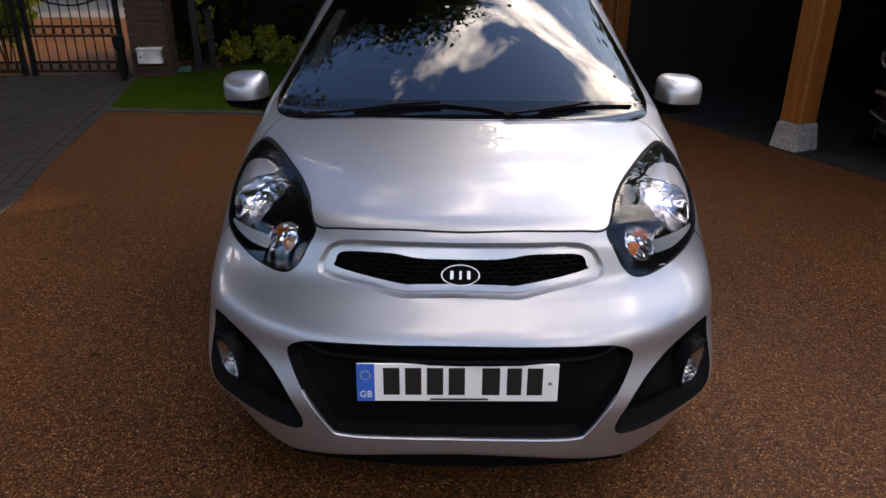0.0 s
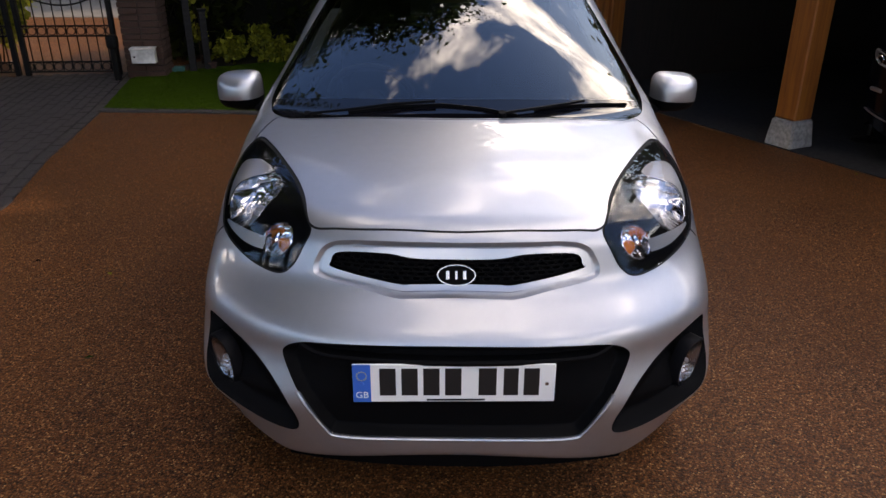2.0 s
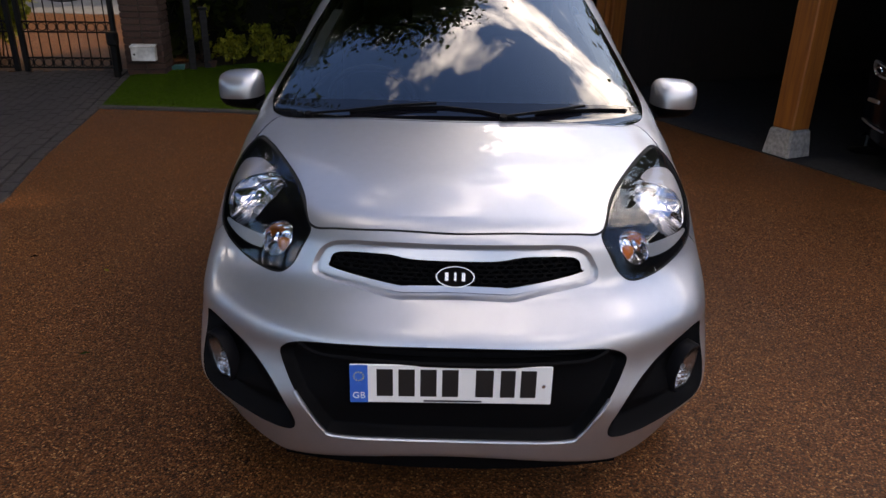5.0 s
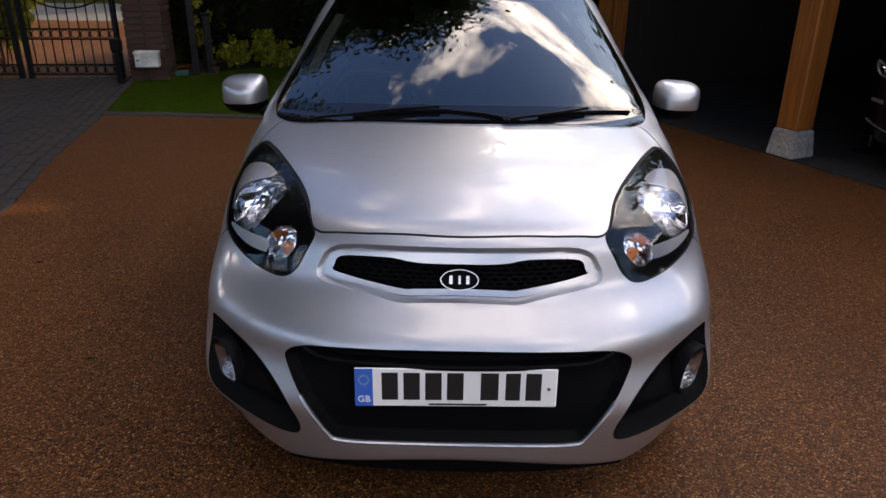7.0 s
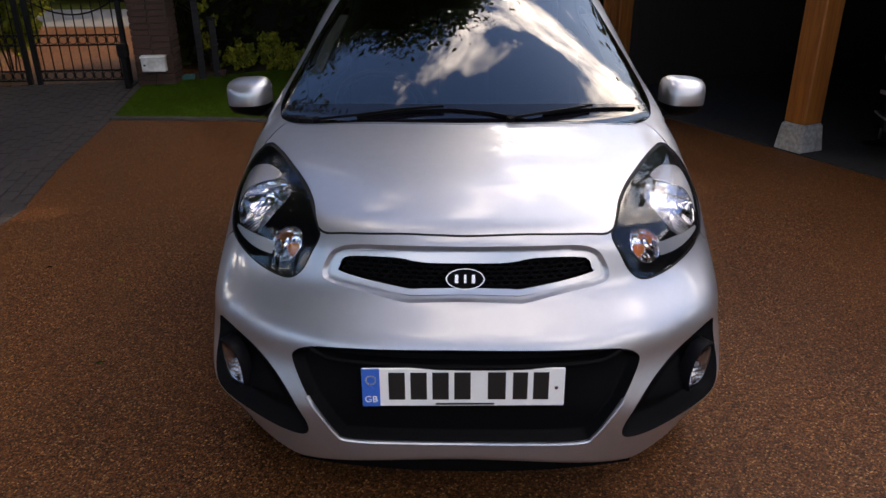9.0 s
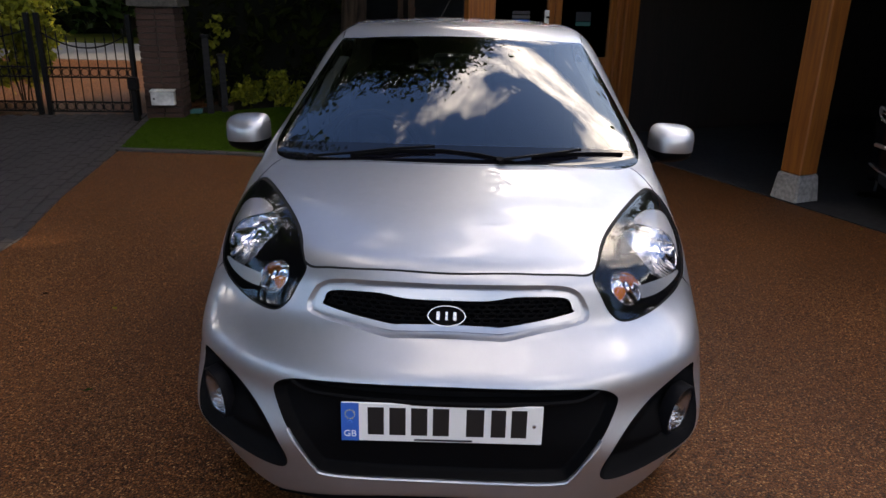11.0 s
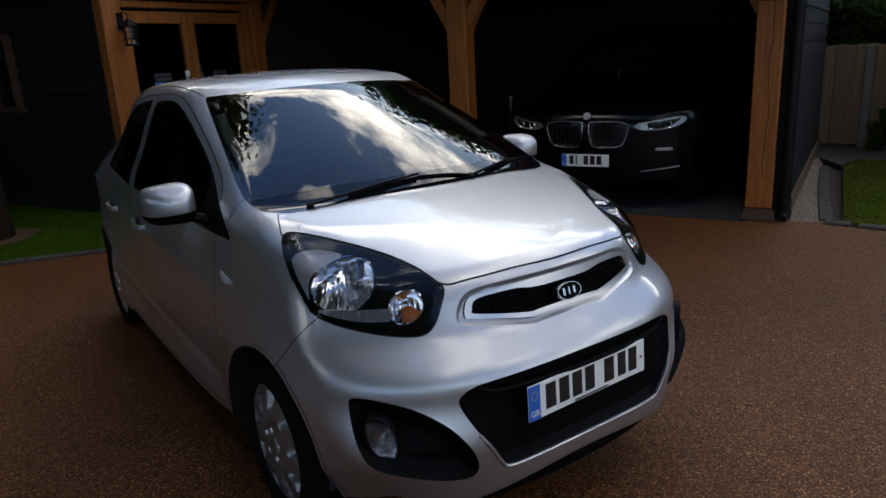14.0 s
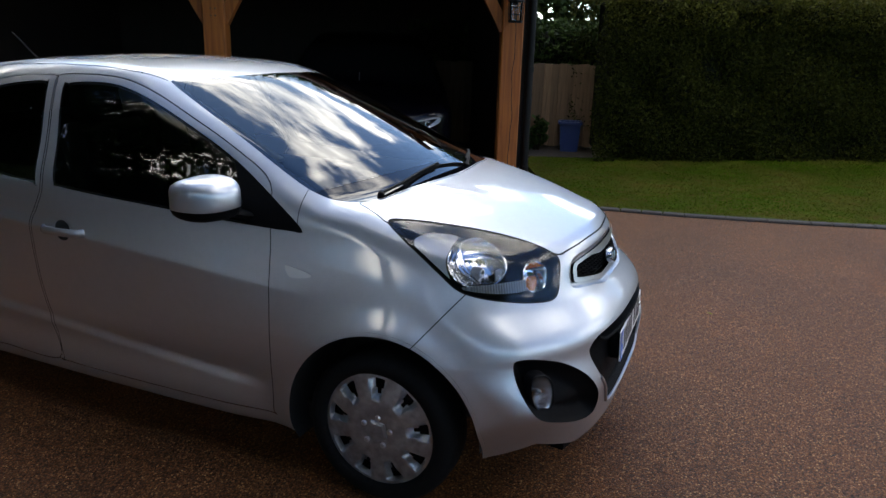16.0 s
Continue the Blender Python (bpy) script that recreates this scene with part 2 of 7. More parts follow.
BLOCK = material("paving_block", (0.026, 0.021, 0.020), 0.85, grain=45, relief=0.4, relief_scale=300, wear=0.35)
MORTAR = material("joint_sand", (0.028, 0.025, 0.022), 0.95, grain=30)
KERB = material("kerb_sett", (0.032, 0.028, 0.026), 0.85, grain=40, relief=0.5, relief_scale=120, wear=0.3)
OAK = timber("green_oak", (0.17, 0.043, 0.0035), (0.32, 0.098, 0.010), 0.65, fade=0.1)
# Dark copy of OAK for the window frame: its shade is put into the colour.
SHADED_OAK = timber("shaded_oak", (0.035, 0.012, 0.003), (0.075, 0.027, 0.007), 0.7)
PEG = material("oak_peg", (0.10, 0.045, 0.015), 0.7)
BOARD = timber("black_weatherboard", (0.005, 0.005, 0.0055), (0.014, 0.014, 0.0155), 0.6, (1.5, 20.0, 20.0))
BOARD.node_tree.nodes["Principled BSDF"].inputs["Specular IOR Level"].default_value = 0.15
# Near-black boards: the deep shade inside the barn is put into their colour.
SHADED_LINING = timber("shaded_lining", (0.009, 0.0055, 0.004), (0.018, 0.011, 0.008), 0.8)
STONE = material("staddle_stone", (0.30, 0.28, 0.25), 0.9, grain=35, relief=0.8, relief_scale=60, wear=0.25)
# Much darker than STONE: tree shade on the gate pillar is put into the colour.
CAPSTONE = material("shaded_capstone", (0.06, 0.052, 0.042), 0.9, grain=35, relief=0.8, relief_scale=60, wear=0.3)
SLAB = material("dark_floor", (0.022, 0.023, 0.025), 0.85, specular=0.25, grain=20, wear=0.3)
FENCE = timber("fence_board", (0.085, 0.050, 0.028), (0.17, 0.108, 0.062), 0.85, fade=0.25)
REFLECTOR = material("lamp_reflector", (0.9, 0.9, 0.91), 0.12, 1.0)
HOUSING = material("lamp_housing", (0.005, 0.005, 0.006), 0.5, specular=0.06)
SCUTTLE = material("scuttle_black", (0.003, 0.003, 0.004), 0.6, ior=1.08, relief=0.2, relief_scale=500, specular=0.0)
LOW_FRIT = material("screen_foot_glass", (0.004, 0.004, 0.006), 0.04, ior=1.5)
FRIT = material("screen_border_glass", (0.004, 0.004, 0.005), 0.0, ior=2.0)
BADGE_METAL = material("dull_chrome", (0.42, 0.42, 0.43), 0.22, 1.0)
PLINTH_WOOD = timber("weathered_gravel_board", (0.035, 0.018, 0.009), (0.08, 0.042, 0.02), 0.8)
STRIP_GREY = material("strip_grey", (0.3, 0.3, 0.31), 0.35, 0.7)
LAMP_GREY = material("lamp_grey", (0.78, 0.78, 0.79), 0.36, 0.6)
CONCRETE = material("concrete_post", (0.11, 0.10, 0.09), 0.9, grain=50, relief=0.4)
IRON = material("black_iron", (0.004, 0.004, 0.004), 0.5, specular=0.15)
BRICK = material("red_brick", (0.045, 0.021, 0.014), 0.9, grain=60, relief=0.5, relief_scale=150, wear=0.3)
LIME = material("brick_mortar", (0.05, 0.042, 0.033), 0.95, grain=80)
WHITE_BOX = material("white_enamel", (0.55, 0.55, 0.52), 0.5, grain=10)
RED_CARD = material("red_card", (0.30, 0.03, 0.025), 0.6)
BLUE_BOX = material("blue_crate", (0.006, 0.022, 0.10), 0.5)
TEAL = material("teal_plastic", (0.02, 0.10, 0.09), 0.5)
TARMAC = material("tarmac", (0.10, 0.10, 0.10), 0.9, grain=90)
SOIL = material("soil", (0.035, 0.024, 0.015), 0.95, grain=12, relief=0.8, relief_scale=25)
TURF = material("turf", (0.05, 0.08, 0.015), 0.9, grain=5, ramp=((0.065, 0.045, 0.010), (0.035, 0.07, 0.006)), relief=0.6, relief_scale=180, wear=0.25, specular=0.03)
FAKE_TURF = material("artificial_turf", (0.03, 0.06, 0.006), 0.85, grain=14, relief=0.7, relief_scale=250, wear=0.12, specular=0.03)
BARK = timber("bark", (0.005, 0.0035, 0.0025), (0.034, 0.023, 0.015), 0.95, (14.0, 14.0, 1.6))
BARK.node_tree.nodes["Principled BSDF"].inputs["Specular IOR Level"].default_value = 0.1
LEAF = leafy("tree_leaf", (0.012, 0.026, 0.005), (0.045, 0.08, 0.016))
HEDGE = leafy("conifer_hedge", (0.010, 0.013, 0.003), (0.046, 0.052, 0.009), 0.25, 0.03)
# Darker copy of HEDGE: the shade on the background hedges is put into its colour.
SHADED_HEDGE = leafy("shaded_hedge", (0.010, 0.013, 0.003), (0.026, 0.032, 0.007), 0.2, 0.03)
# Paler hedge tips: sunlight along the hedge top is put into the leaf colour.
SUNLIT_TIPS = leafy("sunlit_hedge_tips", (0.05, 0.055, 0.008), (0.10, 0.10, 0.016), 0.35)
TWIG = material("dark_twigs", (0.006, 0.0065, 0.004), 0.95, grain=15, specular=0.1)
MULCH = material("bark_mulch", (0.06, 0.028, 0.012), 0.95, grain=40, relief=0.9, relief_scale=60)
LIME_LEAF = leafy("golden_leaf", (0.08, 0.10, 0.01), (0.34, 0.34, 0.04), 0.4)
GRASS_A = leafy("grass_blade", (0.030, 0.066, 0.002), (0.056, 0.098, 0.004), 0.35, 0.02, (0.105, 0.088, 0.018))
GRASS_B = leafy("turf_blade", (0.030, 0.064, 0.004), (0.046, 0.090, 0.006), 0.2, 0.02)
DARK_PAINT = material("dark_blue_paint", (0.002, 0.002, 0.004), 0.2, 0.0, coat=0.12, specular=0.2)
TILE = material("roof_tile", (0.10, 0.045, 0.03), 0.85, grain=20, wear=0.3)


# ---- mesh helpers ----
def lump(bm, verts, faces):
    made = [bm.verts.new(v) for v in verts]
    for f in faces:
        bm.faces.new([made[i] for i in f])
    return made


def box(bm, size, m=Matrix(), bevel=0.0):
    """A box of that size about the pose m, its edges bevelled."""
    made = bmesh.ops.create_cube(bm, size=1.0, matrix=m @ Matrix.Diagonal((*size, 1)))["verts"]
    if bevel:
        edges = list({e for v in made for e in v.link_edges})
        bmesh.ops.bevel(bm, geom=edges, offset=bevel, segments=1, affect="EDGES", profile=0.5)


def tube(bm, a, b, r, r2=None, sides=10, caps=True):
    a, b = Vector(a), Vector(b)
    turn = (b - a).to_track_quat("Z", "Y").to_matrix().to_4x4()
    bmesh.ops.create_cone(bm, cap_ends=caps, segments=sides, radius1=r, radius2=r if r2 is None else r2, depth=(b - a).length, matrix=Matrix.Translation((a + b) / 2) @ turn)


def lathe(bm, rings, m=Matrix(), sides=32, closed=False):
    """Turns the outline rings (radius, height) about the z of m."""
    rows = [[bm.verts.new(m @ Vector((r * math.cos(a), r * math.sin(a), h))) for a in (2 * math.pi * i / sides for i in range(sides))] for r, h in rings]
    pairs = list(zip(rows, rows[1:])) + ([(rows[-1], rows[0])] if closed else [])
    for lo, hi in pairs:
        for i in range(sides):
            j = (i + 1) % sides
            bm.faces.new((lo[i], lo[j], hi[j], hi[i]))


def finish(name, bm, mat, smooth=False, parent=None, label=""):
    me = bpy.data.meshes.new(name)
    bmesh.ops.recalc_face_normals(bm, faces=bm.faces[:])
    bm.to_mesh(me)
    bm.free()
    me.materials.append(mat)
    if smooth:
        me.shade_smooth()
        me.set_sharp_from_angle(angle=radians(40))
    ob = new(name, me)
    ob.parent = parent
    return tagged(ob, label)


def part(name, bm, mat, parent, label="", smooth=False):
    return finish(name, bm, mat, smooth, parent, label)


def thing(name, label, category, place=(0, 0, 0), turn=0.0, group="", kind=""):
    ob = new(name)
    ob.empty_display_size = 0.1
    ob.matrix_world = pose(*place, 0, 0, turn)
    return tagged(ob, label, category, group, kind)


def raw(name, verts, faces, mat, parent=None, label=""):
    me = bpy.data.meshes.new(name)
    me.from_pydata(verts, [], faces)
    me.materials.append(mat)
    me.update()
    ob = new(name, me)
    ob.parent = parent
    return tagged(ob, label)

# ---- the place: ground, drive, barn line ----
ALONG, INTO = Vector((0.438, -0.899, 0)), Vector((0.899, 0.438, 0))
BARN = Vector((2.80, 4.37, 0))
BARN_TURN = math.degrees(math.atan2(ALONG.y, ALONG.x))


def barn(s, d, z=0.0):
    """A place s metres along the barn's front (towards the lawn), d metres into it, z up."""
    return BARN + ALONG * s + INTO * d + Vector((0, 0, z))


def slab(name, outline, z, mat, label, category, thick=0.05, kind="structure"):
    """A flat sheet with a rim, its top at z."""
    bm = bmesh.new()
    top = [bm.verts.new((x, y, z)) for x, y in outline]
    low_ = [bm.verts.new((x, y, z - thick)) for x, y in outline]
    bm.faces.new(top)
    for i in range(len(top)):
        j = (i + 1) % len(top)
        bm.faces.new((top[i], low_[i], low_[j], top[j]))
    bmesh.ops.triangulate(bm, faces=bm.faces[:])
    return tagged(finish(name, bm, mat), label, category, "", kind)


slab("ground", [(-900, -900), (900, -900), (900, 900), (-900, 900)], -0.06, SOIL, "bare earth under drive, lawns and trees", "ground", 0.5)
slab("drive", [(-2.05, -9), (-2.86, 2.75), (-3.17, 3.85), (-3.53, 5.52), (-2.2, 5.47), (-1.1, 5.27), (-0.4, 5.05), (0.05, 5.55), (0.12, 6.35), (1.9, 7.2), (2.1, 6.2), (2.8, 4.6), (4.1, 1.95), (4.15, 1.55), (4.25, 1.0), (4.36, 0.2), (4.62, -0.9), (4.95, -2.0), (5.6, -3.6), (6.4, -5.2), (8, -9)], 0.0, RESIN, "brown resin-bound gravel drive, fine speckled stones", "driveway")
slab("lawn", [(4.32, 1.36), (4.36, 0.9), (4.47, 0.2), (4.73, -0.9), (5.06, -2.0), (5.7, -3.55), (6.5, -5.1), (8.2, -9), (16, -9), (11.2, -3.5), (8.8, 0.1), (7.55, 1.9), (7.3, 2.6), (6.75, 2.55)], 0.012, TURF, "mown lawn with a few worn patches", "lawn")
slab("artificial_lawn", [(-3.55, 5.60), (-2.2, 5.55), (-1.1, 5.35), (-0.4, 5.13), (0.0, 7.4), (-1.0, 9.2), (-2.6, 8.7), (-3.3, 8.2), (-3.75, 7.75), (-4.02, 7.4)], 0.015, FAKE_TURF, "even green artificial lawn beside the drive", "lawn")
slab("paving", [(-2.05, -9), (-2.86, 2.75), (-3.17, 3.85), (-3.53, 5.52), (-4.1, 7.75), (-9, 6.9), (-9, -9)], -0.018, MORTAR, "dark block paving joints", "paving")
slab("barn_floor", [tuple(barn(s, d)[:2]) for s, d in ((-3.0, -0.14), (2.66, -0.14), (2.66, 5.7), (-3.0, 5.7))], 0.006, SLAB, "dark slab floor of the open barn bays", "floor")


# ---- the silver car's skin as one implicit surface, metres, nose at y = 0, x across, z up ----
def spline(points):
    """A smooth curve through (place, value) pairs that does not overshoot (monotone cubic)."""
    x, y = np.array(points, float).T
    h, d = np.diff(x), np.diff(y) / np.diff(x)
    m = np.zeros(len(x))
    m[0], m[-1] = d[0], d[-1]
    for i in range(1, len(x) - 1):
        if d[i - 1] * d[i] > 0:
            a, b = 2 * h[i] + h[i - 1], h[i] + 2 * h[i - 1]
            m[i] = (a + b) / (a / d[i - 1] + b / d[i])

    def value(q):
        q = np.clip(q, x[0] - 0.3, x[-1] + 0.3)
        i = np.clip(np.searchsorted(x, q) - 1, 0, len(x) - 2)
        t = np.clip((q - x[i]) / h[i], 0, 1)
        inside = (
            y[i] * (1 + 2 * t) * (1 - t) ** 2 + h[i] * m[i] * t * (1 - t) ** 2
            + y[i + 1] * t * t * (3 - 2 * t) + h[i] * m[i + 1] * t * t * (t - 1)
        )
        return inside + m[0] * np.minimum(q - x[0], 0) + m[-1] * np.maximum(q - x[-1], 0)

    return value


def gentle(points):
    """A smooth curve through (place, value) pairs with steady curvature (natural cubic)."""
    x, y = np.array(points, float).T
    h, d = np.diff(x), np.diff(y) / np.diff(x)
    n = len(x)
    a, b = np.eye(n), np.zeros(n)
    for i in range(1, n - 1):
        a[i, i - 1 : i + 2] = h[i - 1], 2 * (h[i - 1] + h[i]), h[i]
        b[i] = 6 * (d[i] - d[i - 1])
    m = np.linalg.solve(a, b)

    def value(q):
        c = np.clip(q, x[0], x[-1])
        i = np.clip(np.searchsorted(x, c) - 1, 0, n - 2)
        l, r = x[i + 1] - c, c - x[i]
        return (m[i] * l**3 + m[i + 1] * r**3) / (6 * h[i]) + (y[i] / h[i] - m[i] * h[i] / 6) * l + (y[i + 1] / h[i] - m[i + 1] * h[i] / 6) * r

    return value


def smooth_max(a, b, r):
    h = np.maximum(r - np.abs(a - b), 0) / r
    return np.maximum(a, b) + h * h * r / 4


BONNET_TOP = gentle([(0.0, 0.78), (0.10, 0.83), (0.197, 0.878), (0.3, 0.912), (0.45, 0.954), (0.62, 0.992), (0.79, 1.022), (1.1, 1.06)])
ROOF_TOP = gentle([(1.3, 1.35), (1.6, 1.405), (1.75, 1.427), (2.0, 1.445), (2.3, 1.45), (2.7, 1.432), (3.1, 1.38), (3.4, 1.31), (3.8, 1.18)])
CROWN = gentle([(0.2, 0.10), (0.45, 0.05), (0.8, 0.03), (1.0, 0.025), (1.7, 0.06), (2.3, 0.09), (3.3, 0.15)])
SWEEP = gentle([(0.2, 0.40), (0.9, 0.42), (1.2, 0.52), (1.75, 0.72), (2.1, 0.5), (3.0, 0.0)])


def TOP(y):
    """Bonnet, raked screen and roof, one after the other."""
    s = np.clip(y, 0.5, 2.2) - 0.84
    screen = 1.046 + 0.538 * s - 0.105 * s * s
    return -smooth_max(-smooth_max(BONNET_TOP(y), screen, 0.012), -ROOF_TOP(y), 0.03)


NOSE = gentle([(0.15, 0.11), (0.20, 0.08), (0.25, 0.062), (0.33, 0.052), (0.42, 0.045), (0.52, 0.045), (0.57, 0.046), (0.62, 0.056), (0.67, 0.098), (0.72, 0.142), (0.77, 0.163), (0.82, 0.178), (0.88, 0.199), (1.0, 0.25)])
SIDE = gentle([(0.15, 0.765), (0.22, 0.792), (0.28, 0.80), (0.42, 0.807), (0.6, 0.807), (0.72, 0.804), (0.82, 0.80), (0.9, 0.80), (0.985, 0.797), (1.1, 0.742), (1.25, 0.667), (1.363, 0.60), (1.48, 0.51)])
TAPER = gentle([(0.0, 0.115), (0.31, 0.063), (0.52, 0.036), (0.75, 0.02), (1.07, 0.012), (1.5, 0.0), (2.6, 0.002), (3.2, 0.02), (3.6, 0.06)])
LEAN = gentle([(0.55, 0.0), (0.8, 0.035), (1.0, 0.085), (1.5, 0.06)])
TAIL = spline([(0.2, 3.52), (0.5, 3.6), (0.8, 3.57), (1.0, 3.5), (1.3, 3.36), (1.45, 3.26)])
FADE = gentle([(0.0, 1.66), (0.3, 1.4), (0.75, 1.0), (1.07, 0.78), (1.6, 0.42), (2.1, 0.0)])
AXLE_F, AXLE_R, HUB_Z = 0.740, 3.137, 0.271


def top_of(x, y):
    y0 = y - SWEEP(y) * x * x
    # the bonnet's raised middle ends in a crease on each side
    out = x - np.interp(y, [0.24, 0.75], [0.365, 0.575])
    fold = np.minimum(0.12 * smooth_max(out, 0.0, 0.016), 0.010) * np.clip((y - 0.2) / 0.06, 0, 1) * np.clip((0.86 - y) / 0.1, 0, 1)
    return TOP(y0) - CROWN(y0) * x * x - fold


CREASE = gentle([(0.9, 0.69), (1.1, 0.712), (1.5, 0.752), (2.05, 0.795), (2.7, 0.832), (3.4, 0.86)])


def ease(t):
    t = np.clip(t, 0, 1)
    return t * t * (3 - 2 * t)


def side_of(y, z):
    flare = 0.0
    for axle in (AXLE_F, AXLE_R):
        d = np.hypot(y - axle, z - HUB_Z - 0.01)
        flare = flare + 0.016 * np.exp(-((d - 0.33) / 0.07) ** 2) * (z > 0.1)
    sill = -0.012 * np.exp(-((z - 0.36) / 0.07) ** 2) * np.clip((y - 1.1) / 0.2, 0, 1) * np.clip((2.8 - y) / 0.2, 0, 1)
    tail = 0.17 * np.clip((y - 2.55) / 0.75, 0, 1.4) ** 1.7 * np.clip((z - 0.9) / 0.25, 0, 1)
    d = z - CREASE(y)
    swage = 0.020 * np.exp((0.006 - np.sqrt(d * d + 0.006**2)) / np.where(d > 0, 0.11, 0.15)) * ease((y - 0.85) / 0.7) * ease((3.45 - y) / 0.4)
    # the door bottoms swell out along a line that rises to the rear
    foot = 0.012 * ease((0.37 + 0.075 * (y - 1.2) - z) / 0.05) * ease((y - 1.12) / 0.25) * ease((2.95 - y) / 0.3)
    return SIDE(z) - TAPER(y) - LEAN(z) * FADE(y) + flare + sill - tail + swage + foot


def nose_of(x, z):
    back = np.minimum(smooth_max((z - 0.62) / 0.25, 0.0, 0.24), 1.3)
    low = ease((z - 0.41) / 0.16)
    return NOSE(z) + (0.05 + 0.17 * low + 0.12 * back) * x * x + (0.57 + 0.01 * np.exp(-(((z - 0.49) / 0.10) ** 2)) + 0.25 * back + 0.55 * ease((0.42 - z) / 0.2)) * x**4


def sill_of(x, y):
    """The lower edge of the body: high in the middle of the bumper, low at its corners."""
    front = np.clip((0.6 - y) / 0.3, 0, 1)
    return 0.18 + front * (0.078 - 0.24 * np.minimum(x, 0.5) ** 2 + 0.12 * np.maximum(x - 0.5, 0))


def skin(p):
    """Negative inside the body, positive outside."""
    x, y, z = np.abs(p[..., 0]), p[..., 1], p[..., 2]
    top = (z - top_of(x, y)) * 0.9
    side = x - side_of(y, z)
    f = smooth_max(top, side, np.interp(y, [0.3, 0.8, 1.2, 2.5], [0.08, 0.07, 0.05, 0.07]))
    f = smooth_max(f, (nose_of(x, z) - y) * 0.8, np.interp(z, [0.3, 0.6, 0.85], [0.06, 0.06, 0.04]))
    f = smooth_max(f, y - TAIL(z) + 0.2 * x * x, 0.12)
    return smooth_max(f, sill_of(x, y) - z, 0.03)


def skin_normal(p, e=1e-4):
    g = np.stack([skin(p + e * d) - skin(p - e * d) for d in np.eye(3)], -1)
    return g / np.linalg.norm(g, axis=-1, keepdims=True)


# ---- panels: the skin is meshed once, cut along the outlines, and shared out ----
def smooth_ring(points, n=8):
    """A closed curve through the points (Catmull-Rom)."""
    p = np.array(points, float)
    a, b, c, d = np.roll(p, 1, 0), p, np.roll(p, -1, 0), np.roll(p, -2, 0)
    t = np.linspace(0, 1, n, endpoint=False)[:, None, None]
    ring = 0.5 * (2 * b + (c - a) * t + (2 * a - 5 * b + 4 * c - d) * t**2 + (3 * b - a - 3 * c + d) * t**3)
    return ring.transpose(1, 0, 2).reshape(-1, 2)


def mirrored(half):
    """A whole outline from its half x >= 0, which starts and ends on x = 0."""
    half = list(half)
    return half + [(-x, z) for x, z in half[-2:0:-1]]


def inside(ring, q):
    """Distance of the points q to a closed ring, positive inside."""
    ring = np.asarray(ring, float)
    best, within = np.full(len(q), 1e9), np.zeros(len(q), bool)
    for a, b in zip(ring, np.roll(ring, -1, 0)):
        d = b - a
        t = np.clip(((q - a) @ d) / (d @ d + 1e-18), 0, 1)
        best = np.minimum(best, ((q - a - t[:, None] * d) ** 2).sum(1))
        cross = (a[1] > q[:, 1]) != (b[1] > q[:, 1])
        with np.errstate(divide="ignore", invalid="ignore"):
            at = (b[0] - a[0]) * (q[:, 1] - a[1]) / (b[1] - a[1]) + a[0]
        within ^= cross & (q[:, 0] < at)
    return np.where(within, 1, -1) * np.sqrt(best)


def mesh_implicit(solid, xs, ys, zs, core_y, core_z):
    """Meshes the surface solid = 0 by rays from a line in its middle to a grid on a box round it."""

    def sheet(a, b, put):
        grid = np.array([[put(u, v) for v in b] for u in a]).reshape(-1, 3)
        n, m = len(a), len(b)
        i = (np.arange(n - 1)[:, None] * m + np.arange(m - 1)).ravel()
        return grid, np.stack([i, i + m, i + m + 1, i + 1], 1)

    sheets = [
        sheet(xs, zs, lambda x, z: (x, ys[0], z)), sheet(xs, zs, lambda x, z: (x, ys[-1], z)),
        sheet(ys, zs, lambda y, z: (xs[0], y, z)), sheet(ys, zs, lambda y, z: (xs[-1], y, z)),
        sheet(xs, ys, lambda x, y: (x, y, zs[-1])),
    ]
    quads, base = [], 0
    for grid, q in sheets:
        quads.append(q + base)
        base += len(grid)
    grid, quads = np.concatenate([g for g, _ in sheets]), np.concatenate(quads)
    _, first, to = np.unique(np.round(grid, 5), axis=0, return_index=True, return_inverse=True)
    grid, quads = grid[first], to.ravel()[quads]
    core = np.stack([0 * grid[:, 0], np.clip(grid[:, 1], *core_y), 0 * grid[:, 0] + core_z], 1)
    lo, hi = np.zeros(len(grid)), np.ones(len(grid))
    for _ in range(24):
        mid = (lo + hi) / 2
        out = solid(core + mid[:, None] * (grid - core)) > 0
        hi, lo = np.where(out, mid, hi), np.where(out, lo, mid)
    v = core + hi[:, None] * (grid - core)
    t = np.concatenate([quads[:, [0, 1, 2]], quads[:, [0, 2, 3]]])
    e = 1e-4
    n = np.stack([solid(v + e * d) - solid(v - e * d) for d in np.eye(3)], -1)
    n /= np.linalg.norm(n, axis=1, keepdims=True)
    face = np.cross(v[t[:, 1]] - v[t[:, 0]], v[t[:, 2]] - v[t[:, 0]])
    flip = (face * n[t[:, 0]]).sum(1) < 0
    t[flip] = t[flip][:, ::-1]
    return v, n, t


